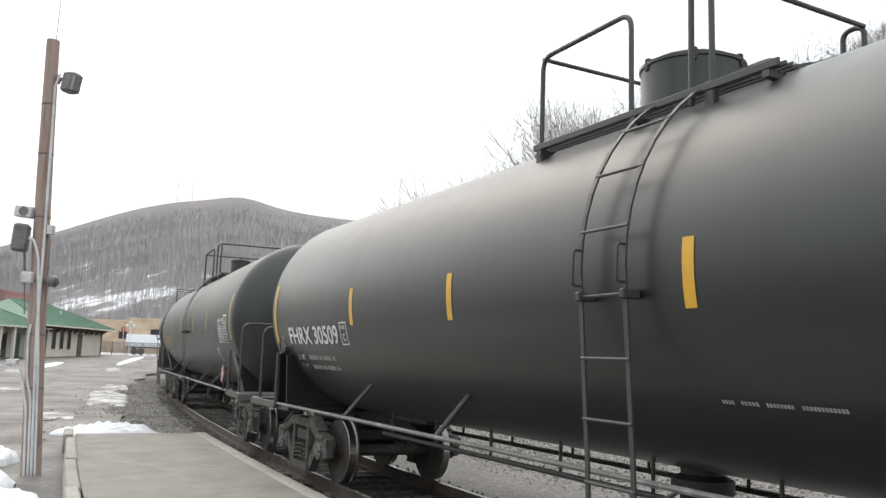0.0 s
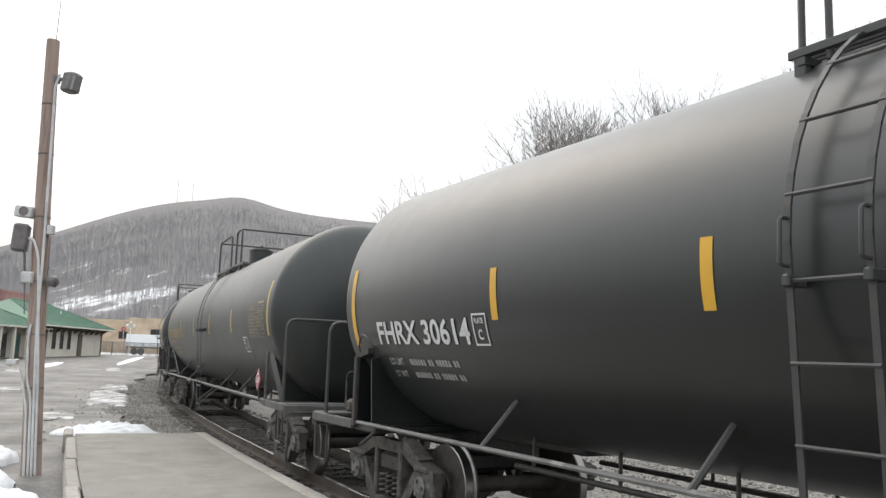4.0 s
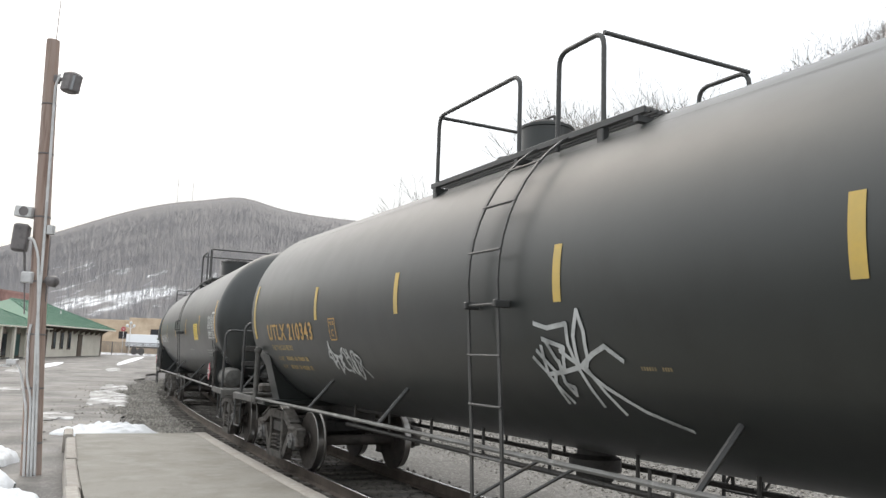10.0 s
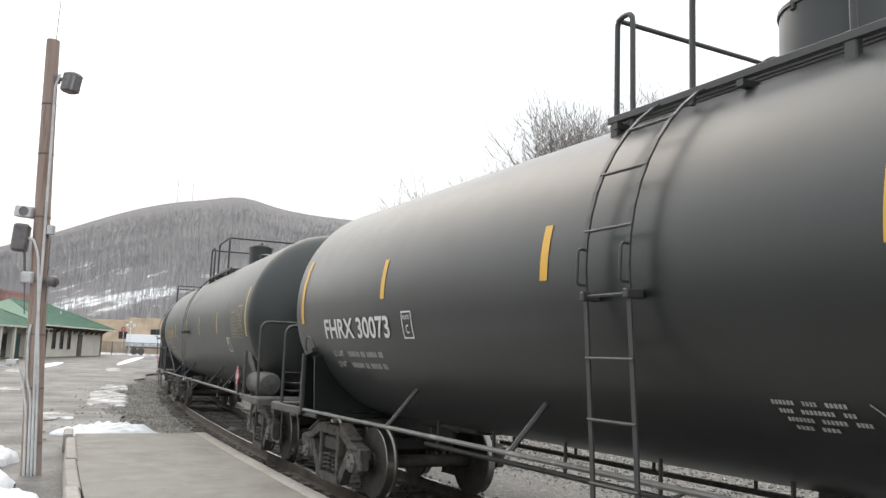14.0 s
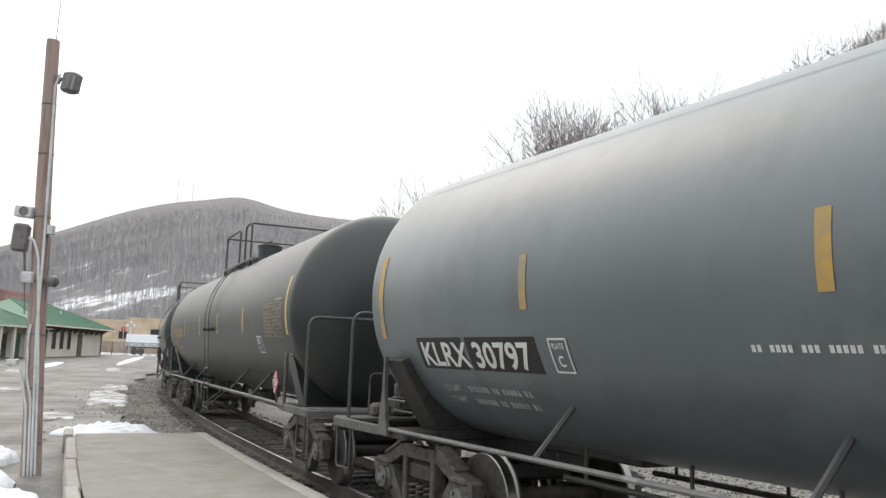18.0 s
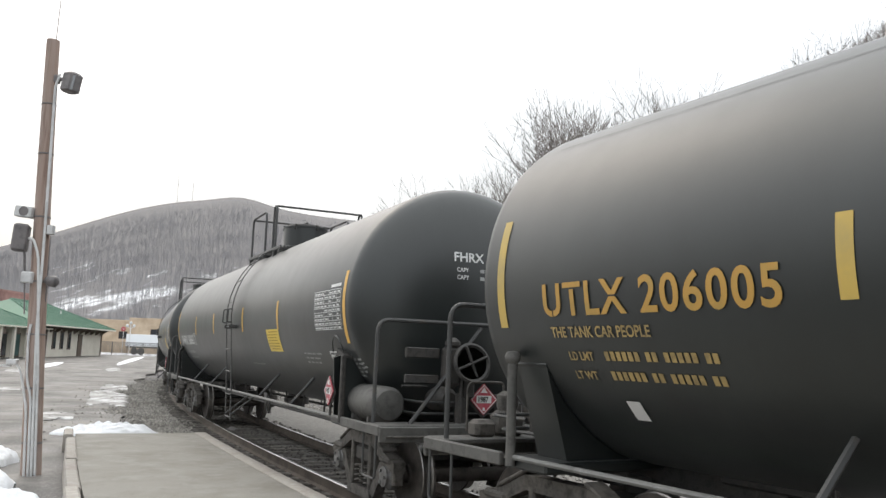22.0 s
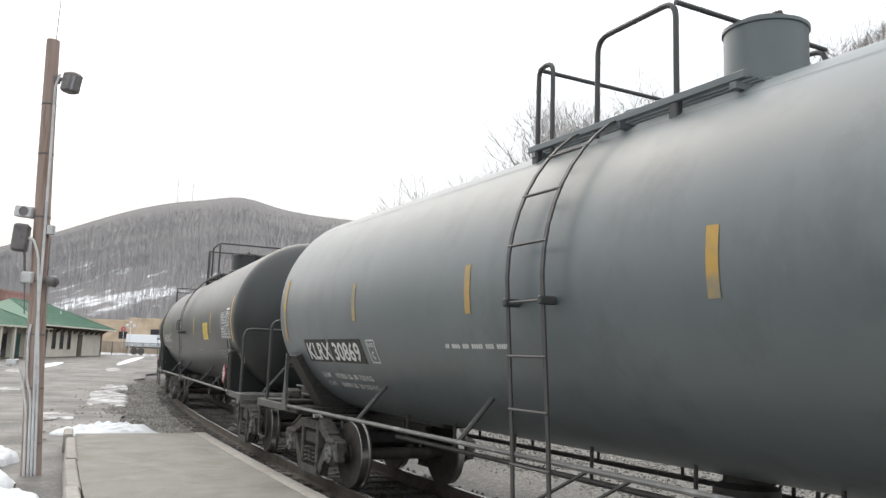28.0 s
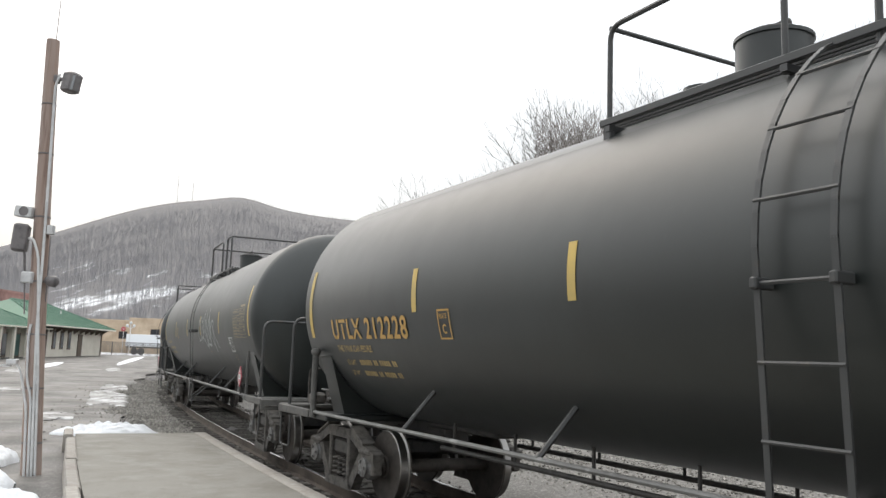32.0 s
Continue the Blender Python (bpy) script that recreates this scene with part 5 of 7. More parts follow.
LABELS = {"black": "black tank car with yellow strips and white stencils", "high": "black tank car with high-set yellow strips", "middle": "black tank car with yellow notice and strips", "low": "black tank car with low yellow strips", "dull": "dull black tank car with faded yellow stencils", "plain": "plain black tank car with white stencils", "grey": "weathered grey tank car with white stencils"}
TRAIN = []
TEMPLATES = {}
for kind, mark, number, res, scrawls in CARS:
    key = (kind, res)
    if key in TEMPLATES:
        car = copy_thing(TEMPLATES[key], Matrix())
    else:
        car = TEMPLATES[key] = tank_car(kind, res)
    TRAIN.append(car)
for i, (kind, mark, number, res, scrawls) in enumerate(CARS):
    k, car = KINDS[kind], TRAIN[i]
    label = LABELS[kind.split("_")[0]] + (", graffiti on its side" if scrawls else " on the rails")
    tagged(car, label, "tank car", "train of tank cars")
    tu, tz = (-7.02, 2.12) if i == 13 else k["text"]
    v0 = arc(tz)
    size = 0.345
    if kind == "grey":
        pb = Solid()
        patch(pb, tu - 0.06, tu + 0.83, v0 - 0.04, v0 + 0.29, -1, 0.004)
        pb2 = Solid()
        patch(pb2, tu + 0.90, tu + 2.0, v0 - 0.04, v0 + 0.29, -1, 0.004)
        part("number_patch", pb2, M_LETTERBLACK, car, smooth=60)
        part("number_patch", pb, M_LETTERBLACK, car, smooth=60)
    if number:
        side_text(car, mark + " " + number, tu, v0, size, k["ink"], span=2.18 if mark == "UTLX" else (1.90 if mark == "KLRX" else 2.02))
    if mark == "UTLX":
        side_text(car, "THE TANK CAR PEOPLE", tu + 0.06, v0 - 0.17, 0.115, k["dim"], bold=0.006)
    drop = 0.35 if mark == "UTLX" else (0.30 if mark == "KLRX" else 0.25)
    for j, word in enumerate(("LD LMT", "LT WT")):
        side_text(car, word, tu + (0.20 if mark == "UTLX" else 0.12), v0 - drop - 0.155 * j, 0.115 if mark != "UTLX" else 0.095, k["ink"] if i in WEIGHTS else k["dim"], bold=0.005)
        if i in WEIGHTS:
            side_text(car, WEIGHTS[i][j], tu + 0.60, v0 - drop - 0.155 * j, 0.115, k["ink"], bold=0.005, span=1.28)
    if i not in WEIGHTS:
        nums = Solid()
        for j in range(2):
            bars(nums, (0.36, 0.12, 0.30, 0.12), tu + 0.60, v0 - drop - 0.155 * j, -1, 0.07)
        tagged(part("weight_stencil", nums, k["dim"], car, smooth=0), kind="stuff")
    # plate box
    pu = k["plate"]
    px = Solid()
    vv = v0 - 0.02
    for a, b, c, d in ((pu - 0.12, pu + 0.12, vv, vv + 0.018), (pu - 0.12, pu + 0.12, vv + 0.282, vv + 0.30), (pu - 0.12, pu - 0.102, vv, vv + 0.30), (pu + 0.102, pu + 0.12, vv, vv + 0.30)):
        patch(px, a, b, c, d, -1, 0.008)
    part("plate_box", px, k["ink"], car, smooth=0)
    side_text(car, "PLATE", pu - 0.085, vv + 0.21, 0.065, k["ink"], bold=0.004)
    side_text(car, "C", pu - 0.045, vv + 0.06, 0.13, k["ink"], bold=0.008)
    if i == 2:
        side_text(car, "SR 8754", 5.28, -0.04, 0.19, M_DIMWHITE, bold=0.004)
    # leading end
    hz, dz = (2.84, 0.115) if mark == "GATX" else (3.05 + {17: 0.12, 24: 0.10}.get(i, 0.0), 0.095)
    if number:
        head_text(car, mark + " " + number, -0.34, hz, 0.165, k["ink"], span=0.86)
    ends = Solid()
    lines = 4 if mark == "UTLX" else 2
    for j in range(lines):
        if lines == 2:
            head_text(car, "CAPY", -0.30, hz - 0.13 - dz * j, 0.075, k["ink"], bold=0.006)
            if i == 19:
                head_text(car, ("30160 US GAL", "114170 L")[j], 0.04, hz - 0.13 - dz * j, 0.075, k["ink"], bold=0.006)
                continue
        for a, b in (((0.02, 0.08), (0.09, 0.15), (0.16, 0.22), (0.26, 0.32), (0.33, 0.37), (0.41, 0.50)) if lines == 2 else ((-0.12, 0.0), (0.02, 0.12), (0.16, 0.26), (0.30, 0.46))[: (3, 3, 4, 2)[j]]):
            ys = np.linspace(a, b, 4)
            z0 = hz - 0.13 - dz * j
            th = 0.045 if lines == 2 else 0.026
            vs = []
            for y in ys:
                vs += [(head_x(y, z0, 0.01), y, z0), (head_x(y, z0 + th, 0.01), y, z0 + th)]
            ends.add(vs, [(2 * q, 2 * q + 2, 2 * q + 3, 2 * q + 1) for q in range(3)])
    tagged(part("capacity_stencil", ends, k["dim"], car, smooth=0), kind="stuff")
    if i == 3:
        hg = Solid()
        scrawl(hg, -0.62, 2.72, 0.30, 5, 5, lambda a, b: Vector((head_x(a, b, 0.012), a, b)), 0.012)
        part("graffiti", hg, M_GRAFFITI, car, "pale sprayed graffiti on the tank end", smooth=0)
    if i == 11:
        low = Solid()
        for j, words in enumerate(((0.16, 0.10, 0.14), (0.10, 0.22, 0.08), (0.18, 0.16, 0.10), (0.12, 0.12))):
            bars(low, words, 0.42 + 0.03 * j, -0.94 - 0.06 * j, -1, 0.032)
        stroke(low, [(1.06 + 0.10 * math.sin(0.35 * q), -0.90 - 0.035 * q) for q in range(9)], 0.006, lambda a, b: on_tank(a, b, -1, 0.006))
        tagged(part("small_stencil", low, M_DIMWHITE, car, "lines of small white stencil", smooth=0), kind="stuff")
    if i == 8:
        tag_strokes(car, WILD_TAG, 0.92, -0.29, 0.020)
    if i == 19:
        tag_strokes(car, OUTLINE_TAG, -0.62, 0.46, 0.014)
    if k["brace"] or kind == "grey":
        low = Solid()
        for j, words in enumerate(((0.12, 0.10, 0.09), (0.10, 0.16, 0.05, 0.10), (0.10, 0.05), (0.05, 0.08, 0.12))):
            y = -0.36
            for ln in words:
                z0 = 1.955 - 0.072 * j
                low.add([(head_x(y, z0, 0.01), y, z0), (head_x(y + ln, z0, 0.01), y + ln, z0), (head_x(y + ln, z0 + 0.024, 0.01), y + ln, z0 + 0.024), (head_x(y, z0 + 0.024, 0.01), y, z0 + 0.024)], [(0, 1, 2, 3)])
                y += ln + 0.035
        tagged(part("test_stencil", low, k["dim"], car, "block of small test stencil", smooth=0), kind="stuff")
    if i in (17, 24):
        card = Solid()
        patch(card, tu + 0.62, tu + 0.76, v0 - 0.86, v0 - 0.68, -1, 0.008)
        part("routing_card", card, M_PLACWHITE, car, "small white card")
    if i == 24:
        card = Solid()
        patch(card, 5.90, 6.02, -1.12, -0.90, -1, 0.008)
        part("routing_card", card, M_PLACWHITE, car, "small white card")
    if i == 7:
        mark_line = Solid()
        stroke(mark_line, [(-0.40 + 0.022 * q + 0.0016 * q * q, -0.33 - 0.108 * q) for q in range(9)], 0.006, lambda a, b: on_tank(a, b, -1, 0.006))
        part("scratch", mark_line, M_GRAFFITI, car, "long pale scratch in the paint", smooth=0)
    for n, (u, v, sz, strokes) in enumerate(scrawls):
        spray(car, u, v, sz, i * 7 + n, strokes)


# ---- ties, each one a part of the track ----
tie_meshes = []
for k in range(5):
    rg = random.Random(k)
    t = Solid()
    n = 7
    vs = []
    for i in range(n):
        y = -1.28 + 2.56 * i / (n - 1)
        h, w = rg.uniform(-0.012, 0.008), rg.uniform(-0.008, 0.008)
        vs += [(-0.112 + w, y, -0.36), (0.112 + w, y, -0.36), (0.112 + w, y, -0.205 + h), (0.098 + w, y, -0.19 + h), (-0.098 + w, y, -0.19 + h), (-0.112 + w, y, -0.205 + h)]
    fs = [(i * 6 + j, i * 6 + (j + 1) % 6, i * 6 + 6 + (j + 1) % 6, i * 6 + 6 + j) for i in range(n - 1) for j in range(6)]
    fs += [tuple(range(5, -1, -1)), tuple((n - 1) * 6 + j for j in range(6))]
    t.add(vs, fs)
    tie_meshes.append(t.mesh("tie", [M_TIE], 40))
rg = random.Random(3)
for i in range(290):
    s = -24 + i * 0.52 + rg.uniform(-0.03, 0.03)
    p, a = track_point(s)
    p.z = rg.uniform(-0.002, 0.018)
    ob = part("tie", tie_meshes[i % 5], M_TIE, railway)
    ob.matrix_basis = Matrix.Translation(p) @ Matrix.Rotation(math.pi / 2 - a + rg.uniform(-0.02, 0.02), 4, "Z")


# ---- loose stones ----
def stones(name, label, count, area, size, mat, seed):
    rg = np.random.RandomState(seed)
    base = np.array([(1, 0, 0), (-0.9, 0.1, 0), (0.1, 1, 0), (0, -0.95, 0.1), (0.1, 0, 0.8), (0, 0.1, -0.7)])
    tri = np.array([(0, 2, 4), (2, 1, 4), (1, 3, 4), (3, 0, 4), (2, 0, 5), (1, 2, 5), (3, 1, 5), (0, 3, 5)])
    vs, fs = [], []
    for i in range(count):
        s, w, z = area(rg)
        p, _ = track_point(s, w, z)
        r = size * rg.uniform(0.55, 1.35)
        a = rg.uniform(0, 6.28)
        q = base * rg.uniform(0.65, 1.3, (6, 3)) * r
        c, d = math.cos(a), math.sin(a)
        q = np.stack([q[:, 0] * c - q[:, 1] * d, q[:, 0] * d + q[:, 1] * c, q[:, 2]], -1) + np.array(p)
        vs += q.tolist()
        fs += (tri + i * 6).tolist()
    me = bpy.data.meshes.new(name)
    me.from_pydata(vs, [], fs)
    me.materials.append(mat)
    return tagged(new(name, me), label, "stones", kind="stuff")


def shoulder(rg):
    s = 17 + 60 * rg.rand() ** 1.7
    w = -1.2 - 1.75 * rg.rand() ** 1.2 + 0.25 * math.sin(s)
    if rg.rand() < 0.12:
        w -= 2.5 * rg.rand() ** 2
    if s < PLAT_END + 0.3:
        w = -1.15 - 0.4 * rg.rand()
        s = 5 + 16 * rg.rand()
    return s, w, float(np.interp(w, (-6.9, -2.75, -2.3, -1.6, -0.9), (-0.095, -0.10, -0.16, -0.20, -0.22))) + 0.008


stones("shoulder_gravel", "grey crushed stone on the track shoulder", 11000, shoulder, 0.042, M_STONE, 1)
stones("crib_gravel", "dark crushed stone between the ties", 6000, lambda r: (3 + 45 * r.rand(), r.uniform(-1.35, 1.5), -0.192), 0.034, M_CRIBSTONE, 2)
stones("yard_gravel", "pale gravel beyond the far rail", 26000, lambda r: (4 + 46 * r.rand() ** 1.2, 1.5 + 12 * r.rand() ** 1.3, -0.25), 0.036, M_STONE, 4)


# ---- snow: patches on the yard, ridges and piles ----
def ground_at(x, y):
    return float(ground_height(np.array([[x]]), np.array([[y]]))[0, 0])


def snow_heap(name, label, x, y, lx, ly, h, turn, seed, n=26, rough=0.5, sink=0.05, mat=None):
    """An irregular mound of old snow that follows the ground."""
    m = Matrix.Rotation(radians(turn), 4, "Z")
    flat, lift = [], []
    for i in range(n + 1):
        for j in range(n + 1):
            u, v = -1 + 2 * i / n, -1 + 2 * j / n
            k = noise.noise((u * 1.7 + seed, v * 1.7, seed * 0.37)) * 0.55 + noise.noise((u * 5 + seed, v * 5, 3.1)) * 0.22 + noise.noise((u * 13 + seed, v * 13, 6.1)) * 0.10
            e = 1 - (u * u + v * v) + k * rough
            lump = 1 + 0.5 * noise.noise((u * 7 + seed, v * 7, 9.0)) + 0.22 * noise.noise((u * 17 + seed, v * 17, 4.0))
            z = h * (max(e, 0) ** 0.6) * lump if e > 0 else -sink * 4
            p = m @ Vector((u * lx, v * ly, 0))
            flat.append((x + p.x, y + p.y))
            lift.append(z + 0.045)
    gz = ground_height(np.array([[p[0] for p in flat]]), np.array([[p[1] for p in flat]]))[0]
    vs = [(p[0], p[1], z + g) for p, z, g in zip(flat, lift, gz)]
    fs = [(i * (n + 1) + j, (i + 1) * (n + 1) + j, (i + 1) * (n + 1) + j + 1, i * (n + 1) + j + 1) for i in range(n) for j in range(n)]
    ob = part(name, Solid().add(vs, fs), mat or M_SNOW, smooth=180)
    return tagged(ob, label, "snow")


snow_heap("snow_ridge", "ridge of old crusted snow behind the platform end", -7.25, 18.7, 1.35, 0.50, 0.19, 25, 2.0, 60)
snow_heap("snow_ridge", "low tail of crusted snow on the gravel", -5.75, 19.4, 0.75, 0.28, 0.10, 22, 3.0)
snow_heap("snow_mound", "dirty snow mound beside the wooden pole", -6.34, 10.95, 0.80, 0.72, 0.32, 20, 4.2, 40)
snow_heap("snow_mound", "dirty snow mound beside the wooden pole", -7.55, 13.2, 0.82, 1.0, 0.32, 0, 5.3, 40)
snow_heap("snow_mound", "small crust of snow at the kerb", -5.3, 10.2, 0.5, 0.35, 0.14, 30, 8.1)
for i, (x, y, lx, ly, turn, rough) in enumerate(((-10.5, 22.8, 0.55, 1.6, 22, 1.8), (-12.6, 32.0, 0.75, 5.4, 22, 2.2), (-15.4, 39.5, 0.6, 3.0, 22, 2.4), (-30.6, 82.5, 0.50, 14.0, 15.6, 0.6), (-30.6, 65.5, 0.55, 5.5, 18.9, 0.7), (-18.1, 35.0, 0.45, 1.2, 28, 1.2), (-27.8, 54.2, 0.5, 2.0, 27, 1.2), (-24.0, 61.0, 0.5, 3.0, 20, 1.5))):
    snow_heap("snow_patch", "thin trampled snow patch on wet asphalt", x, y, lx, ly, 0.015 if rough > 1 else 0.06, turn, 11.0 + i, 50, rough, 0.06, M_SLUSH if rough > 1 else M_SNOW)


# ---- wooden light pole with its boxes ----
def light_pole():
    root = tagged(new("light_pole"), "weathered brown wooden pole with lamps and conduits", "light pole")
    root.location = (-5.99, 12.5, -0.12)
    top = Vector((-0.345, 0, 6.76))

    def at(h, dx=0.0, dy=0.0):
        t = h / 6.76
        return Vector((top.x * (t + 0.35 * t * (1 - t)) + dx, dy, h))
    sh = Solid()
    pts = [at(h) for h in np.linspace(-0.3, 6.76, 14)]
    n = 14
    vs, fs = [], []
    for i, p in enumerate(pts):
        r = 0.145 - 0.048 * i / 13
        vs += [p + Vector((r * math.cos(2 * math.pi * j / n), r * math.sin(2 * math.pi * j / n), 0)) for j in range(n)]
    for i in range(13):
        fs += [(i * n + j, i * n + (j + 1) % n, (i + 1) * n + (j + 1) % n, (i + 1) * n + j) for j in range(n)]
    fs += [tuple(13 * n + j for j in range(n))]
    sh.add(vs, fs)
    part("shaft", sh, M_POLE, root, smooth=60)

    def conduit(pts, r, mat=M_CONDUIT):
        part("conduit", Solid().tube(bent(pts, 0.12), r, 8), mat, root)
    conduit([at(0.0, 0.115, -0.12), at(1.6, 0.105, -0.12), at(3.3, 0.04, -0.14), at(3.55, -0.05, -0.14), at(3.55, -0.19, -0.10)], 0.020)
    conduit([at(0.0, 0.075, -0.145), at(1.9, 0.07, -0.14), at(2.2, 0.07, -0.14), at(3.3, 0.10, -0.12), at(6.0, 0.11, -0.06), at(6.2, 0.16, -0.03)], 0.021)
    conduit([at(0.0, 0.03, -0.155), at(1.15, 0.03, -0.145), at(1.45, -0.05, -0.14), at(2.05, -0.05, -0.14), at(2.25, -0.02, -0.14)], 0.019)
    conduit([at(0.0, -0.03, -0.15), at(1.0, -0.035, -0.14), at(1.55, -0.17, -0.08), at(1.66, -0.24, -0.08)], 0.020)
    conduit([at(2.4, -0.16, -0.08), at(3.3, -0.19, -0.08)], 0.011, M_BOX)
    conduit([at(2.6, 0.14, -0.05), at(3.6, 0.17, -0.05)], 0.009, M_BOX)
    conduit([at(6.7, 0.04, 0), at(6.9, 0.05, 0), at(9.5, 0.16, 0)], 0.007, M_BOX)
    for h in (0.5, 1.3, 2.1, 2.9, 3.9, 4.9, 5.7):
        part("conduit_strap", Solid().lathe([(0.150 - 0.007 * h, -0.012), (0.155 - 0.007 * h, 0), (0.150 - 0.007 * h, 0.012)], 14, Matrix.Translation(at(h))), M_BOX, root)
    # flood lamp near the top
    fl = Solid()
    fl.box(at(6.05, 0.36, -0.06), (0.24, 0.22, 0.32), Matrix.Rotation(0.14, 4, "Y") @ Matrix.Rotation(-0.5, 4, "Z"), 0.03)
    lamp = part("flood_lamp", fl, M_BOX, root, "square grey flood lamp housing")
    part("lamp_glass", Solid().box(at(6.02, 0.40, -0.175), (0.17, 0.012, 0.24), Matrix.Rotation(0.14, 4, "Y") @ Matrix.Rotation(-0.5, 4, "Z"), 0.004), M_LENS, lamp)
    part("lamp_arm", Solid().rod(at(6.12, 0.08), at(6.12, 0.30, -0.02), 0.035, 8).box(at(6.12, 0.10), (0.06, 0.14, 0.12), ch=0.01), M_BOX, lamp)
    # horn loudspeaker
    hs = Solid()
    hs.box(at(3.96, -0.22, -0.10), (0.26, 0.16, 0.17), Matrix.Rotation(0.10, 4, "Y"), 0.012)
    horn = part("loudspeaker", hs, M_CONDUIT, root, "pale grey horn loudspeaker")
    part("horn_mouth", Solid().lathe([(0.075, 0.0), (0.05, -0.02), (0.02, -0.05), (0.001, -0.05)], 14, pose(*at(3.96, -0.20, -0.185), 90, 0, 0)), M_BOX, horn)
    # flood lamp on the left
    fb = Solid().box(at(3.56, -0.27, -0.08), (0.22, 0.28, 0.42), Matrix.Rotation(0.06, 4, "Y") @ Matrix.Rotation(0.35, 4, "Z"), 0.03)
    l2 = part("flood_lamp", fb, M_BOX, root, "dark square flood lamp housing")
    part("lamp_arm", Solid().rod(at(3.36, -0.22, -0.06), at(3.0, -0.19, -0.06), 0.016, 6), M_BOX, l2)
    part("junction_box", Solid().box(at(2.95, -0.10, -0.15), (0.16, 0.12, 0.17), ch=0.015), M_CONDUIT, root)
    part("switch_box", Solid().box(at(3.70, 0.17, -0.05), (0.09, 0.11, 0.15), ch=0.01), M_CONDUIT, root)
    part("small_lamp", Solid().lathe([(0.05, 0), (0.085, 0.05), (0.085, 0.16), (0.03, 0.20)], 12, pose(*at(2.93, 0.13, -0.05), 0, 100, 0)), M_BOX, root)
    part("meter_bracket", Solid().box(at(1.68, -0.30, -0.08), (0.16, 0.10, 0.08), ch=0.01).box(at(1.62, -0.42, -0.05), (0.20, 0.03, 0.03)), M_CONDUIT, root)


light_pole()

# ---- station with its green hipped roof ----
M_GREEN = material("green_metal_roof", (0.055, 0.155, 0.095), 0.45, vary=(((0.08, 0.19, 0.125), 0.45, 0.75, 0.25), ((0.045, 0.12, 0.08), 0.5, 0.75, 2.0)), stretch=(1, 1, 1), per_object=0.08)
M_CREAM = material("cream_painted_wall", (0.80, 0.76, 0.67), 0.8, vary=(((0.64, 0.60, 0.51), 0.42, 0.7, 0.5), ((0.76, 0.72, 0.64), 0.5, 0.75, 6.0)), bump=0.1)
M_TRIM = material("brown_painted_trim", (0.15, 0.115, 0.09), 0.7, vary=(((0.10, 0.08, 0.06), 0.45, 0.7, 4.0),))
M_TAN = material("tan_brick_wall", (0.52, 0.42, 0.31), 0.85, vary=(((0.34, 0.26, 0.18), 0.42, 0.7, 0.4), ((0.45, 0.36, 0.27), 0.5, 0.75, 5.0)), bump=0.1)
M_REDBRICK = material("red_brick_wall", (0.33, 0.19, 0.165), 0.85, vary=(((0.18, 0.10, 0.085), 0.42, 0.7, 0.4), ((0.27, 0.16, 0.14), 0.5, 0.75, 6.0)), bump=0.1)
M_PANE = material("dark_window_glass", (0.035, 0.04, 0.045), 0.12, rough_vary=0.04)
M_TEAL = material("teal_door_paint", (0.10, 0.20, 0.19), 0.6)
M_WIRE = material("grey_fence_wire", (0.16, 0.15, 0.145), 0.6)
M_TRAILER = material("white_trailer_panel", (0.70, 0.72, 0.74), 0.5, vary=(((0.55, 0.57, 0.6), 0.5, 0.8, 0.7),))


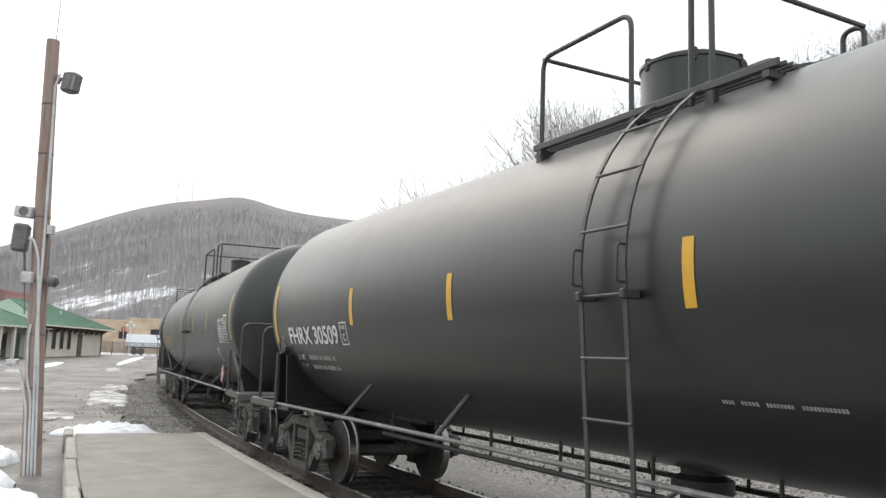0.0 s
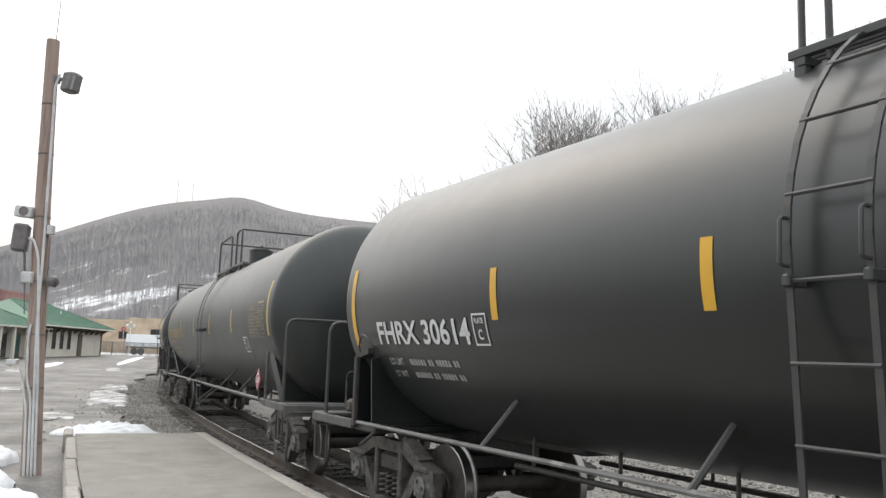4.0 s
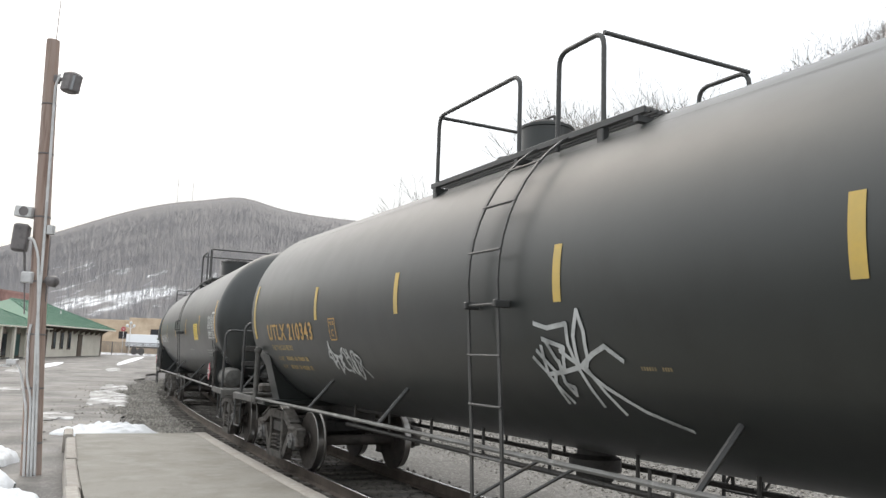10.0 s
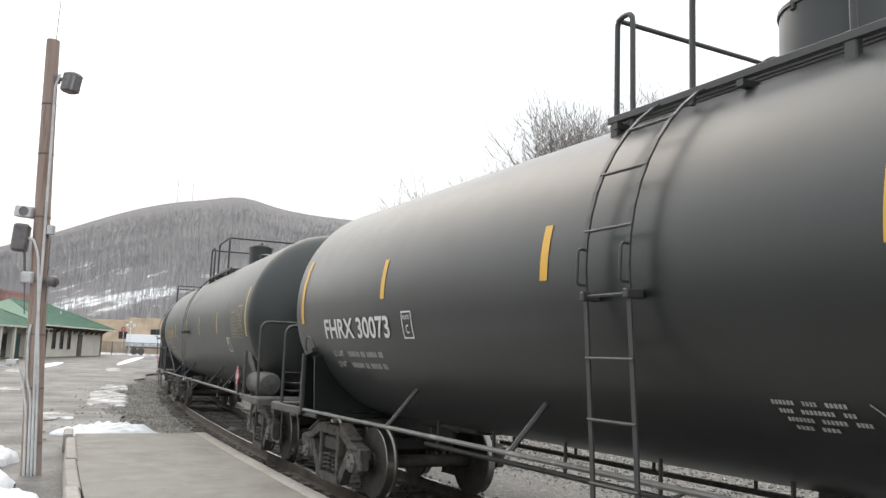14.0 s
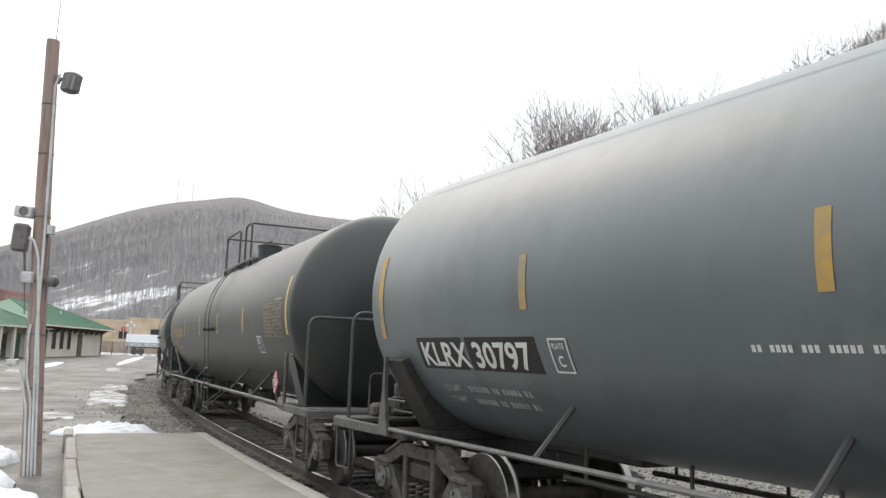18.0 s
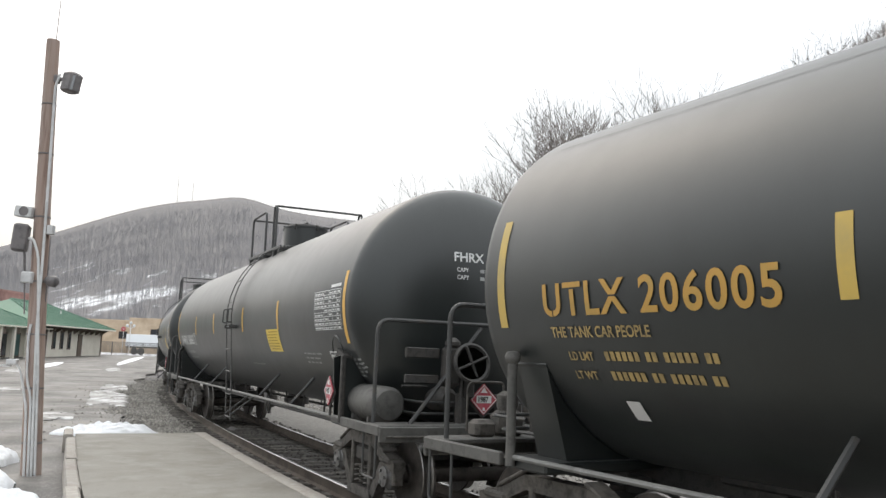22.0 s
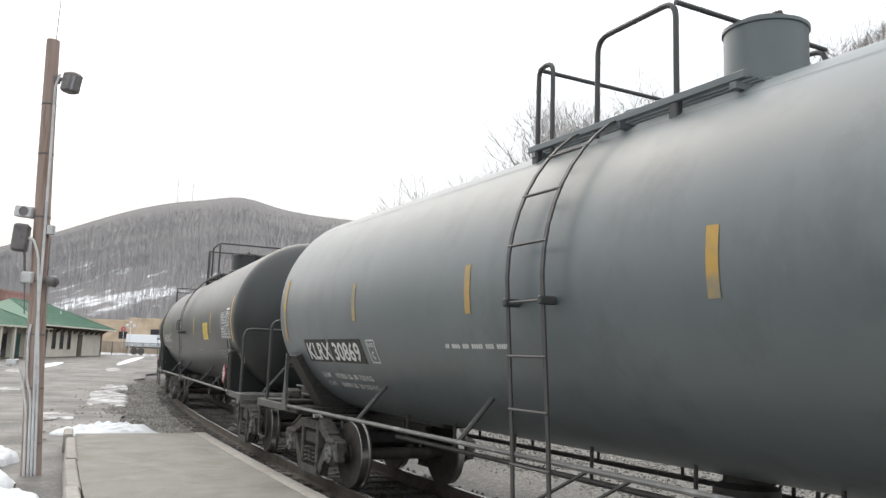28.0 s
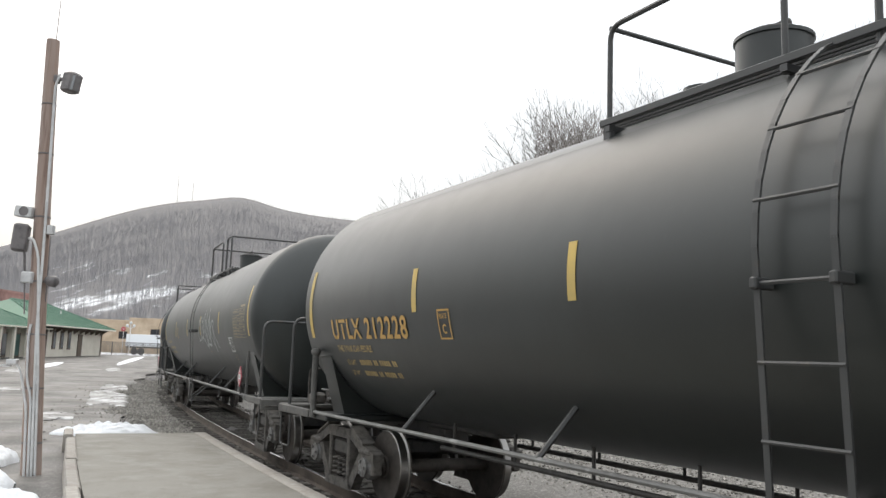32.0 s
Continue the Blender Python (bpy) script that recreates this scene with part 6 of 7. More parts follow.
def station():
    """A long low building along the yard: cream wall, hipped green roof, porch with posts at its near end."""
    root = tagged(new("station_building"), "cream station building with green metal hipped roof", "building")
    x, y0, y1, g = -39.0, 80.0, 95.0, 0.1
    wall = Solid()
    wall.box((x - 4.5, (y0 + y1) / 2, 1.85), (9.0, y1 - y0, 4.1))
    body = part("wall", wall, M_CREAM, root)
    for y in (83.3, 85.0, 86.7):
        w = part("window", Solid().box((x + 0.03, y, 2.35), (0.10, 0.72, 1.9), ch=0.01), M_TRIM, root, "narrow dark window")
        part("pane", Solid().box((x + 0.085, y, 2.35), (0.02, 0.52, 1.68)), M_PANE, w)
    d = part("door", Solid().box((x + 0.04, 89.3, 1.75), (0.10, 1.0, 2.6), ch=0.01), M_TRIM, root, "brown door in the side wall")
    part("corner_board", Solid().box((x + 0.02, y0 + 1.6, 1.95), (0.12, 0.25, 3.5)), M_TRIM, root)
    part("corner_board", Solid().box((x + 0.02, y1 - 0.1, 2.0), (0.12, 0.2, 3.4)), M_TRIM, root)
    part("frieze", Solid().box((x + 0.03, (y0 + y1) / 2, 3.60), (0.12, y1 - y0, 0.35)), M_TRIM, root)
    for i in range(11):
        y = y0 + 0.8 + i * 1.36
        part("bracket", Solid().prism([(x + 0.05, 3.70), (x + 0.95, 3.75), (x + 0.95, 3.62), (x + 0.10, 3.05)], y - 0.07, y + 0.07), M_TRIM, root)
    # main roof: hip with a ridge along the building
    ex, ez, rz = 1.1, 3.80, 6.35
    a0, a1, b0, b1 = x + ex, x - 9.0 - ex, y0 - 1.0, y1 + ex
    rx, r0, r1 = x - 4.9, y0 + 3.5, y1 - 4.2
    rf = Solid()
    V = [(a0, b0, ez), (a0, b1, ez), (a1, b1, ez), (a1, b0, ez), (rx, r0, rz), (rx, r1, rz)]
    rf.add(V, [(0, 1, 5, 4), (1, 2, 5), (2, 3, 4, 5), (3, 0, 4)])
    rf.add([(p[0], p[1], p[2] - 0.16) for p in V[:4]], [(3, 2, 1, 0)])
    rf.add([V[0], V[1], V[2], V[3]] + [(p[0], p[1], p[2] - 0.16) for p in V[:4]], [(0, 4, 5, 1), (1, 5, 6, 2), (2, 6, 7, 3), (3, 7, 4, 0)])
    roof = part("roof", rf, M_GREEN, root, "green standing seam metal roof", smooth=0)
    for i in range(30):
        y = b0 + (b1 - b0) * (i + 0.5) / 30
        k = min(1.0, (y - b0) / (r0 - b0), (b1 - y) / (b1 - r1))
        part("roof_seam", Solid().rod((a0, y, ez + 0.02), (a0 + (rx - a0) * k, y, ez + (rz - ez) * k + 0.02), 0.03, 4), M_GREEN, roof)
    part("ridge_cap", Solid().rod((rx, r0, rz + 0.02), (rx, r1, rz + 0.02), 0.09, 6), M_GREEN, roof)
    part("gutter", Solid().box((a0 + 0.03, (b0 + b1) / 2, ez - 0.10), (0.10, b1 - b0, 0.14)), M_CREAM, root)
    part("vent_pipe", Solid().rod((x - 2.2, 89.0, 4.6), (x - 2.2, 89.0, 5.55), 0.08, 8), M_CONDUIT, roof)
    for p, q in ((V[0], V[4]), (V[1], V[5])):
        part("hip_cap", Solid().rod(Vector(p) + Vector((0, 0, 0.03)), Vector(q) + Vector((0, 0, 0.03)), 0.05, 6), M_GREEN, roof)
    # near wing with its own roof and an open porch
    w2 = Solid().box((x - 6.2, 75.2, 1.75), (10.0, 9.4, 4.0))
    part("wing_wall", w2, M_CREAM, root)
    c0, c1, d0, d1 = x + 0.6, x - 12.5, 69.0, 81.5
    q = Solid()
    V = [(c0, d0, 3.45), (c0, d1, 3.45), (c1, d1, 3.45), (c1, d0, 3.45), (x - 5.6, 74.6, 6.1), (x - 5.6, 76.2, 6.1)]
    q.add(V, [(0, 1, 5, 4), (1, 2, 5), (2, 3, 4, 5), (3, 0, 4)])
    q.add([V[0], V[1], V[2], V[3]] + [(p[0], p[1], p[2] - 0.16) for p in V[:4]], [(0, 4, 5, 1), (1, 5, 6, 2), (2, 6, 7, 3), (3, 7, 4, 0), (7, 6, 5, 4)])
    r2 = part("wing_roof", q, M_GREEN, root, "green hipped roof of the wing", smooth=0)
    for p, c in ((V[0], V[4]), (V[1], V[5])):
        part("hip_cap", Solid().rod(Vector(p) + Vector((0, 0, 0.03)), Vector(c) + Vector((0, 0, 0.03)), 0.05, 6), M_GREEN, r2)
    part("gutter", Solid().box((c0 + 0.03, (d0 + d1) / 2, 3.37), (0.10, d1 - d0, 0.14)), M_CREAM, root)
    for i in range(22):
        y = d0 + (d1 - d0) * (i + 0.5) / 22
        k = min(1.0, (y - d0) / 5.6, (d1 - y) / 5.3)
        part("roof_seam", Solid().rod((c0, y, 3.47), (c0 + (x - 5.6 - c0) * k, y, 3.47 + 2.65 * k), 0.03, 4), M_GREEN, r2)
    for y in (70.0, 72.4, 74.8, 77.2, 79.6):
        po = part("porch_post", Solid().box((x + 0.35, y, 1.65), (0.28, 0.28, 3.5), ch=0.02), M_CREAM, root)
        part("post_bracket", Solid().prism([(x + 0.25, 2.75), (x + 0.25, 3.35), (x + 0.45, 3.35), (x + 0.45, 2.75)], y + 0.15, y + 0.75), M_TRIM, po)
    for i, y in enumerate((71.2, 73.6, 76.0, 78.4)):
        o = part("window", Solid().box((x - 1.18, y, 1.7), (0.12, 0.95, 2.3), ch=0.01), M_TRIM, root, "tall dark porch window")
        part("pane", Solid().box((x - 1.11, y, 1.7), (0.03, 0.7, 2.0)), (M_PANE, M_TEAL)[i % 2], o)
    return root


station()


def block_building(name, label, x0, x1, y0, y1, z0, z1, mat, windows, parapet=0.35):
    root = tagged(new(name), label, "building")
    part("wall", Solid().box(((x0 + x1) / 2, (y0 + y1) / 2, (z0 + z1) / 2), (x1 - x0, y1 - y0, z1 - z0)), mat, root)
    part("coping", Solid().box(((x0 + x1) / 2, (y0 + y1) / 2, z1 + parapet / 2), (x1 - x0 + 0.3, y1 - y0 + 0.3, parapet)), mat, root)
    for x, z, w, h in windows:
        o = part("window", Solid().box((x, y0 - 0.02, z), (w, 0.12, h), ch=0.01), M_TRIM, root)
        part("pane", Solid().box((x, y0 - 0.09, z), (w - 0.2, 0.03, h - 0.2)), M_PANE, o)
    return root


block_building("brick_building", "red-brown brick building with a flat roof", -84, -63.6, 110, 128, -0.4, 9.2, M_REDBRICK, ())
block_building("shop_building", "tan brick building with a flat roof", -68, -50.6, 152, 172, -0.4, 6.55, M_TAN, ((-58.5, 4.1, 1.6, 1.4), (-55.4, 3.6, 1.2, 2.4), (-52.6, 4.4, 1.6, 1.5)))
block_building("shop_annex", "taller tan brick end block of the shop", -56.6, -50.2, 150, 156, -0.4, 6.95, M_TAN, ((-51.9, 4.6, 1.7, 1.5),))
block_building("shop_building", "tan brick building with a flat roof", -49.5, -30, 156, 176, -0.4, 6.2, M_TAN, ())

# ---- fence, lamp, trailer ----
fence = tagged(new("yard_fence"), "grey wire mesh fence along the yard end", "fence")
fx0, fx1, fy = -43.6, -30.0, 105.0
for i in range(8):
    x = fx0 + (fx1 - fx0) * i / 7
    part("post", Solid().rod((x, fy, 0.2), (x, fy, 2.55), 0.05, 6), M_WIRE, fence)
for z in (0.75, 2.5):
    part("rail", Solid().rod((fx0, fy, z), (fx1, fy, z), 0.03, 6), M_WIRE, fence)
for i in range(95):
    x = fx0 + (fx1 - fx0) * i / 94
    part("picket", Solid().box((x, fy, 1.6), (0.055, 0.02, 1.8)), M_WIRE, fence)
lamp = tagged(new("street_lamp"), "white globe street lamp on a thin pole", "street lamp")
part("pole", Solid().rod((-41.4, 110, 0.4), (-41.4, 110, 4.9), 0.06, 8), M_CONDUIT, lamp)
for dx in (-0.45, 0.45, 0.0):
    part("globe", Solid().lathe([(0.001, -0.2), (0.14, -0.14), (0.2, 0), (0.14, 0.14), (0.001, 0.2)], 12, pose(-41.4 + dx, 110, 4.75 if dx else 5.15)), M_TRAILER, lamp)
    part("arm", Solid().rod((-41.4, 110, 4.4), (-41.4 + dx, 110, 4.6), 0.03, 6), M_CONDUIT, lamp)
sign = tagged(new("road_sign"), "red eight-sided road sign on a thin post", "road sign")
part("post", Solid().rod((-40.95, 106.5, 0.3), (-40.95, 106.5, 4.55), 0.04, 6), M_CONDUIT, sign)
part("plate", Solid().lathe([(0.001, -0.02), (0.31, -0.02), (0.31, 0.02), (0.001, 0.02)], 8, pose(-40.95, 106.4, 4.2, 90, 0, 22.5)), M_RED, sign, "red plate", smooth=20)
part("lettering_bar", Solid().box((-40.95, 106.36, 4.2), (0.40, 0.01, 0.10)), M_PLACWHITE, sign)
trailer = tagged(new("box_trailer"), "parked white box trailer beyond the fence", "trailer")
part("box", Solid().box((-41.6, 121.5, 2.95), (8.4, 2.4, 1.75), ch=0.04), M_TRAILER, trailer)
part("chassis", Solid().box((-41.6, 121.5, 1.95), (8.0, 2.2, 0.2), ch=0.02), M_STEEL, trailer)
for x in (-44.6, -43.6, -38.4):
    part("wheel", Solid().lathe([(0.2, -0.12), (0.5, -0.12), (0.5, 0.12), (0.2, 0.12)], 16, pose(x, 120.6, 1.35, 90, 0, 0)), M_STEEL, trailer)
for x, z in ((-301, 172), (-284, 170)):
    mast = tagged(new("radio_mast"), "thin steel radio mast on the ridge", "mast")
    zg = ground_at(x, 905)
    for dx, dy in ((-0.5, -0.4), (0.5, -0.4), (0, 0.5)):
        part("leg", Solid().rod((x + dx, 905 + dy, zg - 2), (x + dx * 0.4, 905 + dy * 0.4, zg + (30 if x < -290 else 20)), 0.09, 4), M_WIRE, mast)


# ---- bare trees ----
def grow(rg, wood, twig, p, d, length, r, level, spread_by):
    """One limb and its forks."""
    steps = 3 if level < 2 else 2
    q = Vector(p)
    way = Vector(d)
    target = wood if level < 2 else twig
    for i in range(steps):
        way = (way + Vector((rg.uniform(-1, 1), rg.uniform(-1, 1), rg.uniform(-0.3, 0.7))) * 0.14).normalized()
        e = q + way * (length / steps)
        r2 = r * (0.82 if level < 3 else 0.6)
        target.rod(q, e, max(r, 0.011), 5 if level == 0 else (4 if level < 2 else 3), max(r2, 0.010))
        if level < 3 and (i > 0 or level > 0):
            for _ in range(2 if level else 3):
                side = Vector((rg.uniform(-1, 1), rg.uniform(-1, 1), rg.uniform(-0.1, 0.75))).normalized()
                grow(rg, wood, twig, e, (way * (1 - spread_by) + side * spread_by * 1.25).normalized(), length * rg.uniform(0.42, 0.66), r2 * 0.55, level + 1, spread_by)
        q, r = e, r2
    if level < 3:
        grow(rg, wood, twig, q, way, length * 0.55, r * 0.7, level + 1, spread_by)


tree_kinds = []
for k in range(6):
    rg = random.Random(40 + k)
    wood, twig = Solid(), Solid()
    h = (7.5, 6.2, 8.5, 5.0, 7.0, 6.5)[k]
    stems = (1, 1, 1, 3, 2, 1)[k]
    for q in range(stems):
        lean_out = 0.08 if stems == 1 else 0.22
        grow(rg, wood, twig, (0.2 * q, 0, -0.4), (rg.uniform(-1, 1) * lean_out, rg.uniform(-1, 1) * lean_out, 1), h * rg.uniform(0.85, 1), (0.12 + 0.015 * h / 5) / stems ** 0.4, 0, (0.46, 0.52, 0.44, 0.54, 0.50, 0.56)[k])
    tall = max(v[2] for v in twig.v)
    tree_kinds.append((wood.mesh("trunk", [M_BARK], 60), twig.mesh("crown", [M_BARK], 0), tall))


def tree(x, y, height, turn, k):
    root = tagged(new("tree"), "bare grey winter tree on the snowy bank", "tree", "trees on the bank")
    root.matrix_basis = pose(x, y, ground_at(x, y), 0, 0, turn) @ Matrix.Diagonal((0.85 * height / tree_kinds[k][2], 0.85 * height / tree_kinds[k][2], height / tree_kinds[k][2], 1))
    part("trunk", tree_kinds[k][0], M_BARK, root)
    part("crown", tree_kinds[k][1], M_BARK, root)


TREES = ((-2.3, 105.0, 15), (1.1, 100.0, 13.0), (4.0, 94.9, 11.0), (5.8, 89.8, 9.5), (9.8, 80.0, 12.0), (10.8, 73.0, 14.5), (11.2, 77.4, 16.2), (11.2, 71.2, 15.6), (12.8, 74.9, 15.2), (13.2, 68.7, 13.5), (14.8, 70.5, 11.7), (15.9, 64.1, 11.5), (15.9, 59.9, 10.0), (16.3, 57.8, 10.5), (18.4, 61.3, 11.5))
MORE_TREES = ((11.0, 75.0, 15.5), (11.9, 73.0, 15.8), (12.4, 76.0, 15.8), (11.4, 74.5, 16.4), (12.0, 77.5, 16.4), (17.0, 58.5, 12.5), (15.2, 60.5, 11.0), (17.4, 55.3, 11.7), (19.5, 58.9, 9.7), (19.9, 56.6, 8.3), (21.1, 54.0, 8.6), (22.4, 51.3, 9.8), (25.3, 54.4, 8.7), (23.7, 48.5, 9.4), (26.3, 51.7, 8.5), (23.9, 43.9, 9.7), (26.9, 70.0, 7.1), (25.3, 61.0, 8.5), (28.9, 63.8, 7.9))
BANK_TREES = tuple((*track_point(a, w)[0].xy, h) for a, w, h in ((18.0, 22.5, 8.0), (25.0, 22.8, 8.5), (35.0, 23.2, 9.0)))
rg = random.Random(21)
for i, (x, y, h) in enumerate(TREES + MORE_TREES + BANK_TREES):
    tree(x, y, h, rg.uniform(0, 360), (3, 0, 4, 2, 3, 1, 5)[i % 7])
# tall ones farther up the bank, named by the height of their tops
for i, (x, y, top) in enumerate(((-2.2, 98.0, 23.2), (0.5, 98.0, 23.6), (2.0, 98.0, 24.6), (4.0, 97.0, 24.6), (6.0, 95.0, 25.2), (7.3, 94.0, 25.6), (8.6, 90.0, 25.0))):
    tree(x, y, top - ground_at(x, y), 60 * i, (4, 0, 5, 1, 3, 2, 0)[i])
for i in range(15):
    p, _ = track_point(rg.uniform(10, 60), rg.uniform(27, 44))
    tree(p.x, p.y, rg.uniform(4.5, 8.0), rg.uniform(0, 360), rg.randrange(6))


def wood_of_trees(name, label, places, seed, mat, limbs, slim=0.010):
    """Far bare trees: a slim trunk and a fan of thin limbs each."""
    rg = np.random.RandomState(seed)
    vs, fs = [], []
    for x, y, z, h in places:
        a = rg.uniform(0, 3.14)
        w = slim * h

        def blade(b, t, w0, w1):
            o = len(vs)
            ca, sa = math.cos(a), math.sin(a)
            for (px, py, pz), ww in ((b, w0), (t, w1)):
                for g in (0, 2.09, 4.19):
                    vs.append((px + ww * math.cos(a + g), py + ww * math.sin(a + g), pz))
            fs.extend([(o, o + 1, o + 4, o + 3), (o + 1, o + 2, o + 5, o + 4), (o + 2, o, o + 3, o + 5)])
        blade((x, y, z - 0.5), (x + 0.04 * h * rg.uniform(-1, 1), y, z + h * 0.9), w, w * 0.35)
        for i in range(limbs):
            k = rg.uniform(0.35, 0.85)
            g = rg.uniform(0, 6.28)
            ln = h * (1.05 - k) * rg.uniform(0.4, 0.75)
            b = (x, y, z + h * k)
            blade(b, (x + ln * 0.55 * math.cos(g), y + ln * 0.55 * math.sin(g), z + h * k + ln * 0.85), w * 0.5, w * 0.18)
    me = bpy.data.meshes.new(name)
    me.from_pydata(vs, [], fs)
    me.materials.append(mat)
    return tagged(new(name, me), label, "trees", kind="stuff")


rng = np.random.RandomState(9)
pl = []
n = 7000
s_, w_ = rng.uniform(-20, 330, n), 27 + 78 * rng.rand(n) ** 0.9
pp = [track_point(float(a), float(b))[0] for a, b in zip(s_, w_)]
gx, gy = np.array([[p.x for p in pp]]), np.array([[p.y for p in pp]])
gz = ground_height(gx, gy)[0]
pl = [(p.x, p.y, z, h) for p, z, h in zip(pp, gz, rng.uniform(2.5, 4.6, n))]
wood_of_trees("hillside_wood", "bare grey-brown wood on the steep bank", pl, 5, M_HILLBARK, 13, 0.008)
n = 2600
s_, w_ = rng.uniform(-5, 110, n), 21.5 + 20 * rng.rand(n) ** 0.8
pp = [track_point(float(a), float(b))[0] for a, b in zip(s_, w_)]
gz = ground_height(np.array([[p.x for p in pp]]), np.array([[p.y for p in pp]]))[0]
pl = [(p.x, p.y, z, h) for p, z, h in zip(pp, gz, rng.uniform(0.6, 3.4, n)) if z > 1.6 or h < 1.4]
wood_of_trees("sapling_thicket", "thin bare saplings and brush on the bank", pl[::2], 15, M_HILLBARK, 9)
n = 30000
yy = 330 + 560 * rng.rand(n) ** 0.85
xx = yy * (-0.60 + 0.72 * rng.rand(n))
zz = ground_height(xx[None], yy[None])[0]
clear = np.exp(-(((xx / yy + 0.43) / 0.04) ** 2) - ((zz - 22) / 11) ** 2) + 0.25 * (ripple(xx, yy, 70, 8) > 0.12)
keep = rng.rand(n) > 0.85 * np.clip(clear, 0, 1)
pl = [(x, y, z, h) for x, y, z, h, k in zip(xx, yy, zz, rng.uniform(6.5, 11, n) * np.clip((930 - yy) / 200, 0.3, 1), keep) if k and z > 1.5]
wood_of_trees("mountain_wood", "leafless forest on the far mountain, paled for haze", pl, 6, M_FARBARK, 6, 0.0075)


# ---- the foot of the bank: a fallen log, stumps, rocks and brush ----
def fallen_log(name, label, a, b, r, seed, mat=M_LOG, n=14):
    rg = random.Random(seed)
    a, b = Vector(a), Vector(b)
    lg = Solid()
    pts = []
    for i in range(n):
        t = i / (n - 1)
        p = a.lerp(b, t) + Vector((rg.uniform(-1, 1), rg.uniform(-1, 1), rg.uniform(-1, 1))) * r * 0.55
        p.z = ground_at(p.x, p.y) + r * 0.55 + rg.uniform(-0.2, 0.3) * r
        pts.append(p)
    lg.tube(pts, r, 8)
    log = tagged(part(name, lg, mat, smooth=70), label, "log")
    for i in range(4):
        p = pts[rg.randrange(2, n - 2)]
        part("branch", Solid().rod(p, p + Vector((rg.uniform(-0.5, 0.5), rg.uniform(-0.4, 0.4), rg.uniform(0.2, 0.6))), r * 0.3, 5, r * 0.1), mat, log)
    return log


def at_bank(s, w):
    p, _ = track_point(s, w)
    return (p.x, p.y, 0)


